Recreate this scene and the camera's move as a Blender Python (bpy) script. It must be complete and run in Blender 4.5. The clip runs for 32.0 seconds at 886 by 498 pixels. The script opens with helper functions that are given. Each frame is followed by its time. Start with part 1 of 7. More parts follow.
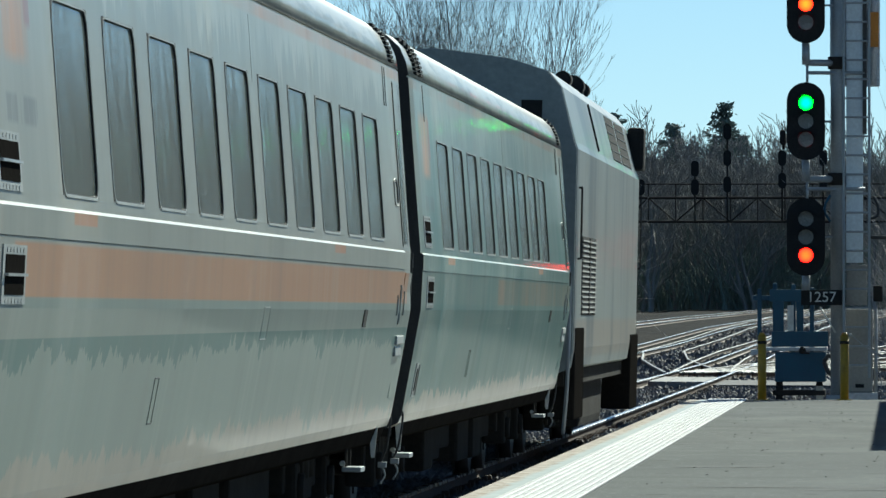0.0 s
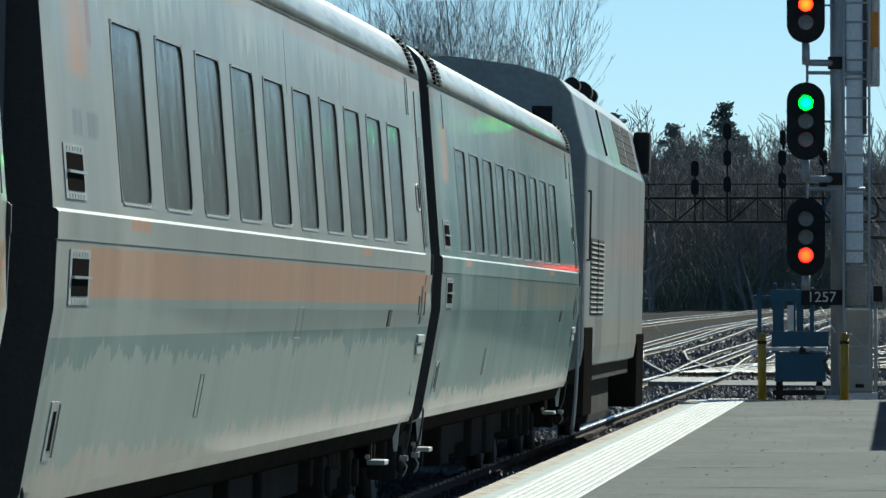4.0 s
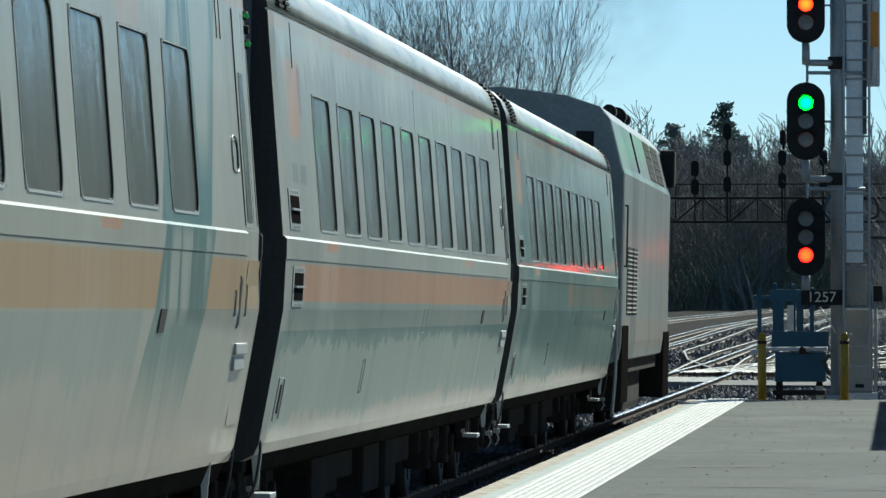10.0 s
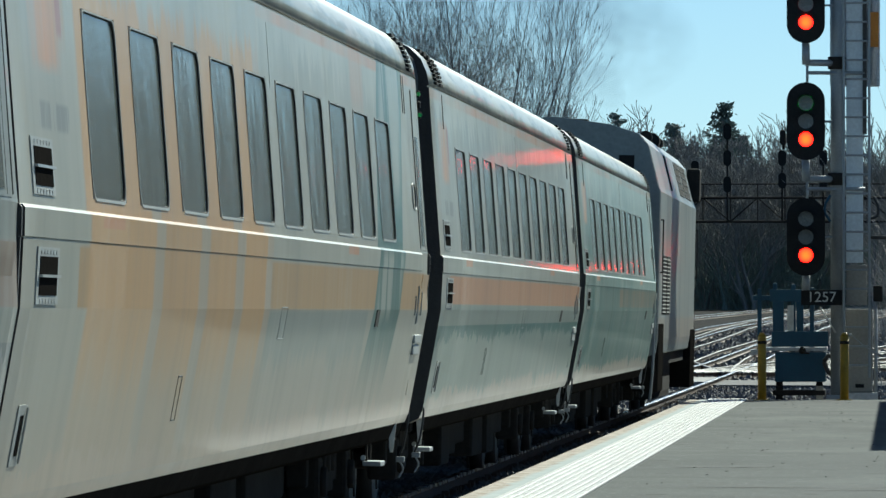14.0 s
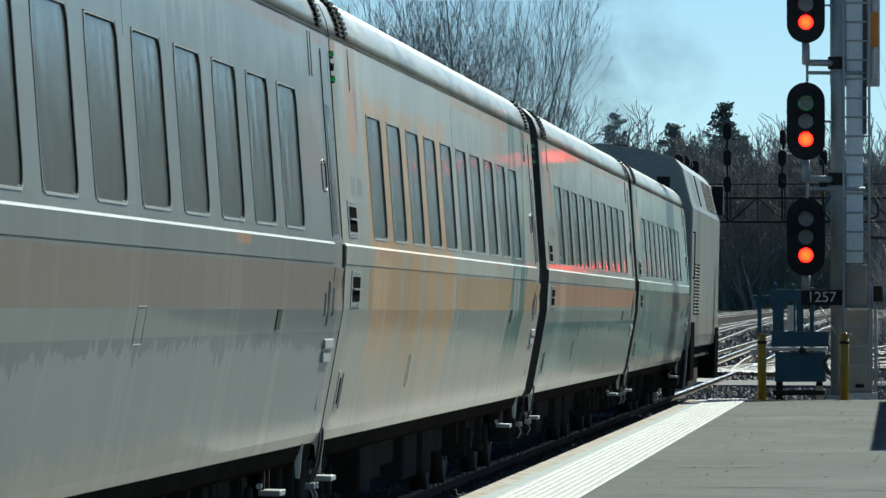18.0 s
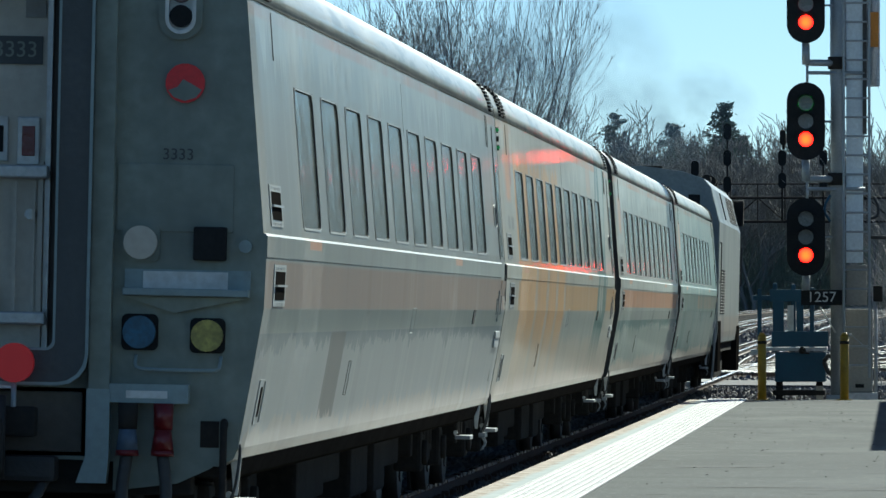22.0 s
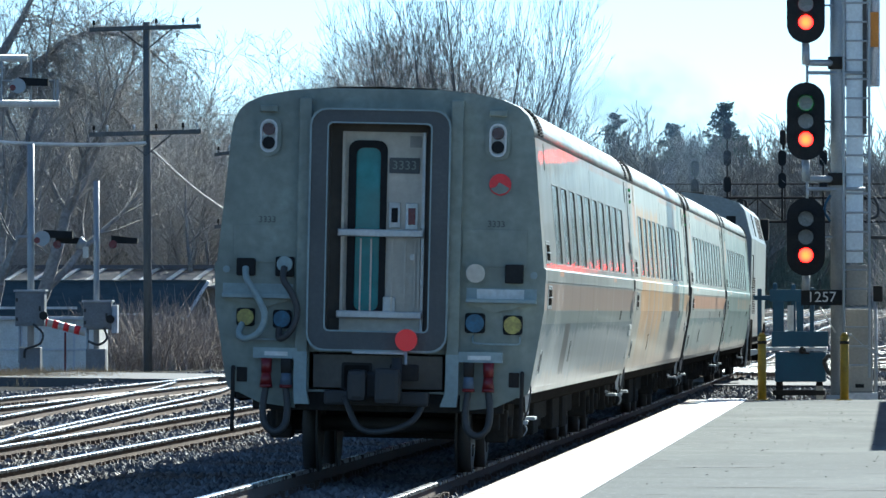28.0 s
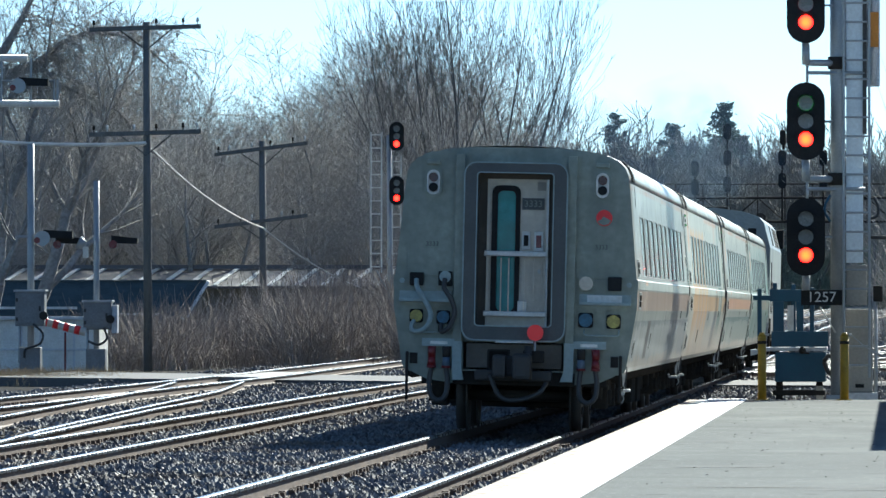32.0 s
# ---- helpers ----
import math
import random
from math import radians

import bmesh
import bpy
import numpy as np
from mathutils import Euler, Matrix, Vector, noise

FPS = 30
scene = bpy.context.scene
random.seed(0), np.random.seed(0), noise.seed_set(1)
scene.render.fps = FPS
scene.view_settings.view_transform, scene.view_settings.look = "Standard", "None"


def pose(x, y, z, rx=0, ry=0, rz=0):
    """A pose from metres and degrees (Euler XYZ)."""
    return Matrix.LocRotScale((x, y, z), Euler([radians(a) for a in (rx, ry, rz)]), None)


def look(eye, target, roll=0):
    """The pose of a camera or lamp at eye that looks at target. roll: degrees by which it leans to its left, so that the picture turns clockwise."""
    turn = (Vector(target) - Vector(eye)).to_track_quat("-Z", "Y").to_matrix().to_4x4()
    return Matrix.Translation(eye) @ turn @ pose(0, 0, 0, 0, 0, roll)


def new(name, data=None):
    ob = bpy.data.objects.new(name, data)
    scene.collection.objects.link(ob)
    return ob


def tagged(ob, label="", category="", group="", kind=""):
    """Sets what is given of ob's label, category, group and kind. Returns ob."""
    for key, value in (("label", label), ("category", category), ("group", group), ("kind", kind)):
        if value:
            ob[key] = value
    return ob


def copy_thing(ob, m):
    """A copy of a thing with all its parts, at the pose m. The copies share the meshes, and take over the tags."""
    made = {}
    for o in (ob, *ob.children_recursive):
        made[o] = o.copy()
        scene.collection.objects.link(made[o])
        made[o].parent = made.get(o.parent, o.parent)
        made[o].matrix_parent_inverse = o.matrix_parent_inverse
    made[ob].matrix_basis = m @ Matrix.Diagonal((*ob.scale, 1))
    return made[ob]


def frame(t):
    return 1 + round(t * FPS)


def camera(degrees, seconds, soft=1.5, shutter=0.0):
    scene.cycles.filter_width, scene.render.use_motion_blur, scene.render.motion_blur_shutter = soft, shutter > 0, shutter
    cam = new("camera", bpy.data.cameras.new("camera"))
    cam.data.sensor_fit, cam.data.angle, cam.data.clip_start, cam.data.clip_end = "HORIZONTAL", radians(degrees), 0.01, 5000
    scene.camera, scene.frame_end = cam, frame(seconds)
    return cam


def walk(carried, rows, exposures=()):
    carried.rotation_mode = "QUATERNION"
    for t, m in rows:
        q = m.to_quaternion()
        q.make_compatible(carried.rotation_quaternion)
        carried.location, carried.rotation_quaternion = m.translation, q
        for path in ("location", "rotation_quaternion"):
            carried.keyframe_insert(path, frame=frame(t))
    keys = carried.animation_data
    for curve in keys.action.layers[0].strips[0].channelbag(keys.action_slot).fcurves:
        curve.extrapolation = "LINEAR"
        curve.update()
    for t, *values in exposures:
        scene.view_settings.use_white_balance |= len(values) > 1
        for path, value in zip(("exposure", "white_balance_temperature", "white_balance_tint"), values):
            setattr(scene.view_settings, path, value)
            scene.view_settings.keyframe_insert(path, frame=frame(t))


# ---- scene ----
# The camera stands on a tripod on the platform, with a long lens.
cam = camera(6.404, 32.0, soft=1.5)
EYE = Vector((0, 0, 1.55))
YAW, PITCH = radians(3.2756), radians(0.4566)
AIM = EYE + Vector((-math.sin(YAW) * math.cos(PITCH), math.cos(YAW) * math.cos(PITCH), math.sin(PITCH))) * 100
STAND = look(EYE, AIM)
walk(cam, [(0, STAND), (32, STAND)],
     exposures=[(0, 0.46, 6050, -4), (20, 0.42, 6050, -4), (22, 0.6, 6000, -3), (23, 0.78, 5950, -2), (25, 1.12, 5850, -2), (28, 1.46, 5750, 0), (30, 1.36, 5850, 1), (32, 1.34, 5950, 1)])

# ---- world and sun: bright early spring day, the sun ahead and to the side of the platform ----
SUN_AZ, SUN_EL = radians(18.5), radians(33.0)
world = bpy.data.worlds.new("sky")
scene.world = world
world.use_nodes = True
wn = world.node_tree
sky = wn.nodes.new("ShaderNodeTexSky")
sky.sky_type = "NISHITA"
sky.sun_disc = False
sky.sun_elevation, sky.sun_rotation = SUN_EL, SUN_AZ
sky.air_density, sky.dust_density, sky.ozone_density = 0.6, 0.0, 4.0
background = wn.nodes["Background"]
wn.links.new(sky.outputs[0], background.inputs["Color"])
background.inputs["Strength"].default_value = 0.064
sun = new("sun", bpy.data.lights.new("sun", "SUN"))
sun.data.energy, sun.data.angle, sun.data.color = 4.9, radians(0.5), (1.0, 0.94, 0.84)
TO_SUN = Vector((math.sin(SUN_AZ) * math.cos(SUN_EL), math.cos(SUN_AZ) * math.cos(SUN_EL), math.sin(SUN_EL)))
sun.matrix_world = look(TO_SUN * 50, (0, 0, 0))

# ---- small tools ----
def thing(name, label, category, m=Matrix(), group="", kind=""):
    ob = new(name)
    ob.empty_display_size = 0.2
    ob.matrix_basis = m
    return tagged(ob, label, category, group, kind)


def finish(me, material, smooth=False):
    for one in material if isinstance(material, (list, tuple)) else [material]:
        me.materials.append(one)
    if smooth:
        me.polygons.foreach_set("use_smooth", [True] * len(me.polygons))


def part(name, bm, material, parent, label="", smooth=False, m=None):
    """Link a bmesh, or mesh data, as one mesh under a thing or part."""
    if isinstance(bm, bmesh.types.BMesh):
        me = bpy.data.meshes.new(name)
        bm.to_mesh(me)
        bm.free()
        finish(me, material, smooth)
    else:
        me = bm
    ob = new(name, me)
    ob.parent = parent
    if m is not None:
        ob.matrix_basis = m
    return tagged(ob, label)


def solid(name, bm, material, label, category, m=None, smooth=False, group="", kind=""):
    ob = part(name, bm, material, None, "", smooth, m)
    return tagged(ob, label, category, group, kind)


def box(bm, lo, hi, slot=0, bevel=0.0):
    x0, y0, z0 = lo
    x1, y1, z1 = hi
    v = [bm.verts.new(p) for p in ((x0, y0, z0), (x1, y0, z0), (x1, y1, z0), (x0, y1, z0), (x0, y0, z1), (x1, y0, z1), (x1, y1, z1), (x0, y1, z1))]
    fs = [bm.faces.new([v[i] for i in f]) for f in ((3, 2, 1, 0), (4, 5, 6, 7), (0, 1, 5, 4), (1, 2, 6, 5), (2, 3, 7, 6), (3, 0, 4, 7))]
    for f in fs:
        f.material_index = slot
    if bevel:
        es = list({e for f in fs for e in f.edges})
        bmesh.ops.bevel(bm, geom=es, offset=bevel, segments=2, affect="EDGES", profile=0.6)
    return bm


def B(lo, hi, bevel=0.0):
    return box(bmesh.new(), lo, hi, 0, bevel)


def tube(bm, a, b, r0, r1=None, n=10, caps=True, slot=0):
    a, b = Vector(a), Vector(b)
    r1 = r0 if r1 is None else r1
    d = (b - a).normalized()
    s = d.orthogonal().normalized()
    t = d.cross(s)
    ring = []
    for p, r in ((a, r0), (b, r1)):
        ring.append([bm.verts.new(p + (s * math.cos(k * 2 * math.pi / n) + t * math.sin(k * 2 * math.pi / n)) * r) for k in range(n)])
    for k in range(n):
        f = bm.faces.new((ring[0][k], ring[0][(k + 1) % n], ring[1][(k + 1) % n], ring[1][k]))
        f.material_index, f.smooth = slot, n > 6
    if caps:
        bm.faces.new(ring[0][::-1]).material_index = slot
        bm.faces.new(ring[1]).material_index = slot
    return bm


def T(a, b, r0, r1=None, n=10):
    return tube(bmesh.new(), a, b, r0, r1, n)


def hose(bm, pts, r, n=8):
    """A bent round bar along points, smoothed."""
    ps = [Vector(p) for p in pts]
    fine = []
    for i in range(len(ps) - 1):
        p0, p1, p2, p3 = ps[max(i - 1, 0)], ps[i], ps[i + 1], ps[min(i + 2, len(ps) - 1)]
        for k in range(5):
            u = k / 5
            fine.append(0.5 * (2 * p1 + (p2 - p0) * u + (2 * p0 - 5 * p1 + 4 * p2 - p3) * u * u + (3 * p1 - p0 - 3 * p2 + p3) * u ** 3))
    fine.append(ps[-1])
    rows, side = [], None
    for i, p in enumerate(fine):
        d = (fine[min(i + 1, len(fine) - 1)] - fine[max(i - 1, 0)]).normalized()
        side = d.orthogonal().normalized() if side is None else (side - d * side.dot(d)).normalized()
        up = d.cross(side)
        rows.append([bm.verts.new(p + (side * math.cos(k * 2 * math.pi / n) + up * math.sin(k * 2 * math.pi / n)) * r) for k in range(n)])
    for q, w in zip(rows, rows[1:]):
        for k in range(n):
            bm.faces.new((q[k], q[(k + 1) % n], w[(k + 1) % n], w[k])).smooth = True
    bm.faces.new(rows[0][::-1]), bm.faces.new(rows[-1])
    return bm


def prism(bm, outline, y0, y1, slot=0, axis="y"):
    """An outline of (a, z) points pushed along y, or (a, z) on x for axis x."""
    def at(p, y):
        return (p[0], y, p[1]) if axis == "y" else (y, p[0], p[1])
    a = [bm.verts.new(at(p, y0)) for p in outline]
    b = [bm.verts.new(at(p, y1)) for p in outline]
    n = len(outline)
    for k in range(n):
        bm.faces.new((a[k], a[(k + 1) % n], b[(k + 1) % n], b[k])).material_index = slot
    bm.faces.new(a[::-1]).material_index = slot
    bm.faces.new(b).material_index = slot
    bmesh.ops.recalc_face_normals(bm, faces=bm.faces[:])
    return bm


def rounded(x0, x1, z0, z1, r, n=4):
    pts = []
    for cx, cz, a0 in ((x1 - r, z0 + r, -90), (x1 - r, z1 - r, 0), (x0 + r, z1 - r, 90), (x0 + r, z0 + r, 180)):
        for k in range(n + 1):
            a = radians(a0 + 90 * k / n)
            pts.append((cx + r * math.cos(a), cz + r * math.sin(a)))
    return pts


def ring(bm, outer, inner, y0, y1):
    """A flat collar between two outlines of equal count, y0 to y1 thick."""
    n = len(outer)
    rows = [[bm.verts.new((p[0], y, p[1])) for p in o] for o, y in ((outer, y0), (inner, y0), (inner, y1), (outer, y1))]
    for a in range(4):
        for k in range(n):
            bm.faces.new((rows[a][k], rows[a][(k + 1) % n], rows[(a + 1) % 4][(k + 1) % n], rows[(a + 1) % 4][k]))
    bmesh.ops.recalc_face_normals(bm, faces=bm.faces[:])
    return bm


def mesh_np(name, verts, faces, material, smooth=False):
    me = bpy.data.meshes.new(name)
    me.from_pydata(verts.tolist() if hasattr(verts, "tolist") else verts, [], faces.tolist() if hasattr(faces, "tolist") else faces)
    finish(me, material, smooth)
    return me


def sticks(name, segs, material, n=4):
    """Many tapered bars at once: rows of ax ay az bx by bz ra rb."""
    s = np.asarray(segs, float)
    a, b, ra, rb = s[:, 0:3], s[:, 3:6], s[:, 6:7], s[:, 7:8]
    d = b - a
    d /= np.linalg.norm(d, axis=1, keepdims=True) + 1e-9
    ref = np.where(np.abs(d[:, 2:3]) > 0.9, np.array([[1.0, 0, 0]]), np.array([[0, 0, 1.0]]))
    u = np.cross(d, ref)
    u /= np.linalg.norm(u, axis=1, keepdims=True) + 1e-9
    v = np.cross(d, u)
    vs = []
    for k in range(n):
        c, q = math.cos(2 * math.pi * k / n), math.sin(2 * math.pi * k / n)
        vs += [a + (u * c + v * q) * ra, b + (u * c + v * q) * rb]
    verts = np.stack(vs, 1).reshape(-1, 3)
    base = (np.arange(len(s)) * 2 * n)[:, None]
    faces = np.concatenate([base + np.array([2 * k, 2 * ((k + 1) % n), 2 * ((k + 1) % n) + 1, 2 * k + 1])[None] for k in range(n)])
    return mesh_np(name, verts, faces, material, True)


def lettering(name, text, size, m, material, parent, align="CENTER"):
    """Raised letters in the built-in font, turned into a mesh."""
    cu = bpy.data.curves.new(name, "FONT")
    cu.body, cu.size, cu.extrude = text, size, 0.004
    cu.align_x, cu.align_y = align, "CENTER"
    tmp = new(name, cu)
    me = bpy.data.meshes.new_from_object(tmp.evaluated_get(bpy.context.evaluated_depsgraph_get()))
    bpy.data.objects.remove(tmp)
    me.materials.clear()
    me.materials.append(material)
    ob = new(name, me)
    ob.parent = parent
    ob.matrix_basis = m
    return ob


# ---- materials ----
class Shade:
    """A node material under construction."""
    def __init__(self, name):
        self.mat = bpy.data.materials.new(name)
        self.mat.use_nodes = True
        self.nt = self.mat.node_tree
        self.bsdf = self.nt.nodes["Principled BSDF"]
        co = self.nt.nodes.new("ShaderNodeTexCoord")
        self.co = co.outputs["Object"]
        sep = self.nt.nodes.new("ShaderNodeSeparateXYZ")
        self.nt.links.new(self.co, sep.inputs[0])
        self.x, self.y, self.z = sep.outputs

    def put(self, value, socket):
        if isinstance(value, bpy.types.NodeSocket):
            self.nt.links.new(value, socket)
        elif isinstance(value, (tuple, list)) and len(value) == 3 and socket.type == "RGBA":
            socket.default_value = (*value, 1)
        else:
            socket.default_value = value

    def m(self, op, a, b=0.0, clamp=False):
        n = self.nt.nodes.new("ShaderNodeMath")
        n.operation, n.use_clamp = op, clamp
        self.put(a, n.inputs[0])
        self.put(b, n.inputs[1])
        return n.outputs[0]

    def mix(self, fac, a, b, blend="MIX"):
        n = self.nt.nodes.new("ShaderNodeMix")
        n.data_type, n.blend_type = "RGBA", blend
        self.put(fac, n.inputs[0])
        self.put(a, n.inputs[6])
        self.put(b, n.inputs[7])
        return n.outputs[2]

    def grain(self, scale, detail=4, stretch=(1, 1, 1), rough=0.55, coords=None):
        mp = self.nt.nodes.new("ShaderNodeMapping")
        self.put(coords or self.co, mp.inputs[0])
        mp.inputs["Scale"].default_value = stretch
        n = self.nt.nodes.new("ShaderNodeTexNoise")
        n.inputs["Scale"].default_value, n.inputs["Detail"].default_value, n.inputs["Roughness"].default_value = scale, detail, rough
        self.nt.links.new(mp.outputs[0], n.inputs["Vector"])
        return n.outputs[0]

    def ramp(self, v, lo, hi):
        n = self.nt.nodes.new("ShaderNodeMapRange")
        n.clamp = True
        for k, q in enumerate((v, lo, hi)):
            self.put(q, n.inputs[k])
        return n.outputs[0]

    def band(self, v, lo, hi, soft=0.01):
        return self.m("MULTIPLY", self.ramp(v, lo - soft, lo + soft), self.ramp(v, hi + soft, hi - soft))

    def bump(self, h, strength=0.3, dist=0.01):
        n = self.nt.nodes.new("ShaderNodeBump")
        n.inputs["Strength"].default_value, n.inputs["Distance"].default_value = strength, dist
        self.nt.links.new(h, n.inputs["Height"])
        self.nt.links.new(n.outputs[0], self.bsdf.inputs["Normal"])
        self.nt.links.new(n.outputs[0], self.bsdf.inputs["Coat Normal"])

    def scattered(self, reach=20.0):
        """Object coordinates shifted at random from object to object."""
        n = self.nt.nodes.new("ShaderNodeVectorMath")
        n.operation = "MULTIPLY_ADD"
        n.inputs[1].default_value = (1, 1, 1)
        self.put(self.co, n.inputs[0])
        self.put(self.m("MULTIPLY", self.rand(), reach), n.inputs[2])
        return n.outputs[0]

    def rand(self):
        return self.nt.nodes.new("ShaderNodeObjectInfo").outputs["Random"]

    def island(self):
        return self.nt.nodes.new("ShaderNodeNewGeometry").outputs["Random Per Island"]

    def done(self, color, rough=0.6, metal=0.0, spec=0.5, coat=0.0):
        self.put(color, self.bsdf.inputs["Base Color"])
        self.put(rough, self.bsdf.inputs["Roughness"])
        self.put(metal, self.bsdf.inputs["Metallic"])
        self.bsdf.inputs["Specular IOR Level"].default_value = spec
        self.bsdf.inputs["Coat Weight"].default_value = coat
        return self.mat


def dark(c, k):
    return tuple(q * k for q in c)


def surface(name, color, rough=0.6, metal=0.0, scale=1.5, grit=30, vary=0.25, dirt=None, bump=0.2, size=0.01, pieces=0.0, stretch=(1, 1, 1), spec=0.5, coat=0.0):
    """Colour with stains at one scale, grain at another, fine relief."""
    s = Shade(name)
    big = s.ramp(s.grain(scale, 4, stretch), 0.3, 0.7)
    fine = s.ramp(s.grain(grit, 3, stretch), 0.3, 0.7)
    c = s.mix(big, dark(color, 1 - vary), dark(color, 1 + vary * 0.6))
    c = s.mix(s.m("MULTIPLY", fine, 0.5), c, dirt or dark(color, 0.6))
    if pieces:
        c = s.mix(pieces, c, s.mix(s.rand(), dark(color, 0.45), dark(color, 1.5)))
    s.bump(fine, bump, size)
    return s.done(c, s.m("ADD", s.m("MULTIPLY", big, 0.15), rough - 0.07), metal, spec, coat)


def lamp_glow(name, color, strength):
    s = Shade(name)
    s.put(color, s.bsdf.inputs["Emission Color"])
    s.bsdf.inputs["Emission Strength"].default_value = strength
    return s.done(dark(color, 0.3), 0.3)


def signal_glow(name, rim, core, strength, r):
    """A lit lens: the lamp behind it shows as a brighter core."""
    s = Shade(name)
    d = s.m("SQRT", s.m("ADD", s.m("MULTIPLY", s.x, s.x), s.m("MULTIPLY", s.z, s.z)))
    s.put(s.mix(s.ramp(d, r * 0.92, r * 0.2), rim, core), s.bsdf.inputs["Emission Color"])
    s.bsdf.inputs["Emission Strength"].default_value = strength
    return s.done(dark(rim, 0.3), 0.3)


M_STEEL = surface("black_steel", (0.045, 0.044, 0.042), 0.6, 0.2, 1.2, 25, 0.4, (0.05, 0.042, 0.035))
M_FRAME = surface("underframe_grime", (0.036, 0.034, 0.032), 1.0, 0.0, 1.0, 20, 0.4, (0.055, 0.048, 0.04), spec=0.05)
M_RUBBER = surface("rubber", (0.05, 0.049, 0.047), 0.6, 0, 2, 30, 0.3)
M_RAIL = surface("rail_steel_worn", (0.43, 0.43, 0.43), 0.27, 1.0, 3, 60, 0.12, bump=0.03)
M_RAILDULL = surface("rail_steel_dull", (0.22, 0.22, 0.215), 0.5, 0.5, 3, 40, 0.2, (0.1, 0.08, 0.06))
M_RAILSIDE = surface("rail_rust", (0.13, 0.085, 0.06), 0.75, 0.1, 2.5, 40, 0.35, (0.07, 0.045, 0.03))
M_TIE = surface("weathered_tie", (0.16, 0.13, 0.1), 0.9, 0, 2, 18, 0.35, (0.06, 0.05, 0.04), 0.6, 0.02, 0.35, (6, 1, 1))
M_ALU = surface("galvanised_steel", (0.36, 0.38, 0.385), 0.5, 0.35, 2, 30, 0.2, (0.25, 0.26, 0.27), 0.1)
M_ALUPAINT = surface("grey_painted_metal", (0.58, 0.6, 0.62), 0.5, 0.1, 1.5, 25, 0.15, (0.25, 0.26, 0.27), 0.1)
M_BLACK = surface("matt_black_paint", (0.028, 0.029, 0.029), 0.85, 0, 2, 30, 0.3, spec=0.12)
# near-black for solid faces that stand in for shaded openings and undersides
M_SHADEBLACK = surface("shade_black", (0.022, 0.02, 0.018), 1.0, 0, 2, 20, 0.2, spec=0.0)
M_BROWNBOX = surface("tan_painted_cabinet", (0.34, 0.32, 0.28), 0.6, 0, 1.5, 20, 0.2)
M_YELLOW = surface("yellow_paint_chipped", (0.42, 0.27, 0.02), 0.5, 0, 3, 20, 0.25, (0.2, 0.13, 0.02))
M_BLUE = surface("blue_machine_paint", (0.010, 0.075, 0.125), 0.5, 0, 2, 25, 0.25, (0.02, 0.06, 0.12))
M_DULLRED = surface("dull_red_lens", (0.16, 0.012, 0.014), 0.3, 0, 4, 30, 0.2)
M_RED = surface("red_paint", (0.85, 0.03, 0.035), 0.45, 0, 4, 30, 0.2)
M_WHITE = surface("white_paint_dirty", (0.72, 0.72, 0.68), 0.5, 0, 2, 20, 0.2, (0.4, 0.37, 0.3))
M_WOODPOLE = surface("tarred_pole_wood", (0.15, 0.155, 0.15), 0.9, 0, 1, 12, 0.35, (0.07, 0.07, 0.068), 0.6, 0.02, stretch=(4, 4, 0.4))
M_LIMB = surface("dark_limb_bark", (0.20, 0.195, 0.19), 0.95, 0, 0.6, 8, 0.35, (0.06, 0.055, 0.05), 0.4)
M_BARK = surface("grey_bark", (0.36, 0.355, 0.345), 0.95, 0, 0.6, 8, 0.35, (0.06, 0.05, 0.042), 0.4)
M_TWIG = surface("twig_bark", (0.56, 0.535, 0.50), 0.95, 0, 0.4, 6, 0.35, (0.09, 0.07, 0.06), 0.2)
M_BRANCH = surface("branch_bark", (0.42, 0.405, 0.385), 0.95, 0, 0.4, 6, 0.35, (0.09, 0.08, 0.07), 0.2)
M_STRAW = surface("dry_straw", (0.42, 0.32, 0.19), 0.95, 0, 0.5, 6, 0.4, (0.2, 0.15, 0.09), 0.2)
M_BRUSH = surface("dry_brush", (0.33, 0.29, 0.26), 0.95, 0, 0.5, 6, 0.4, (0.1, 0.07, 0.05), 0.2)
M_PINE = surface("pine_needles", (0.18, 0.235, 0.21), 0.8, 0, 0.5, 6, 0.4, (0.09, 0.12, 0.10), 0.2)
M_FARWOOD = surface("far_grey_bark", (0.24, 0.24, 0.23), 0.95, 0, 0.4, 5, 0.3, (0.14, 0.14, 0.135), 0.2)
M_INSUL = surface("glass_insulator", (0.6, 0.64, 0.64), 0.15, 0, 5, 30, 0.1)

# ---- ground, track beds, platform, crossing ----
def rise(y):
    """The line climbs gently beyond the crossing."""
    return 0.0 if y < 240 else 0.0042 * (y - 240) * min(1, (y - 240) / 160)


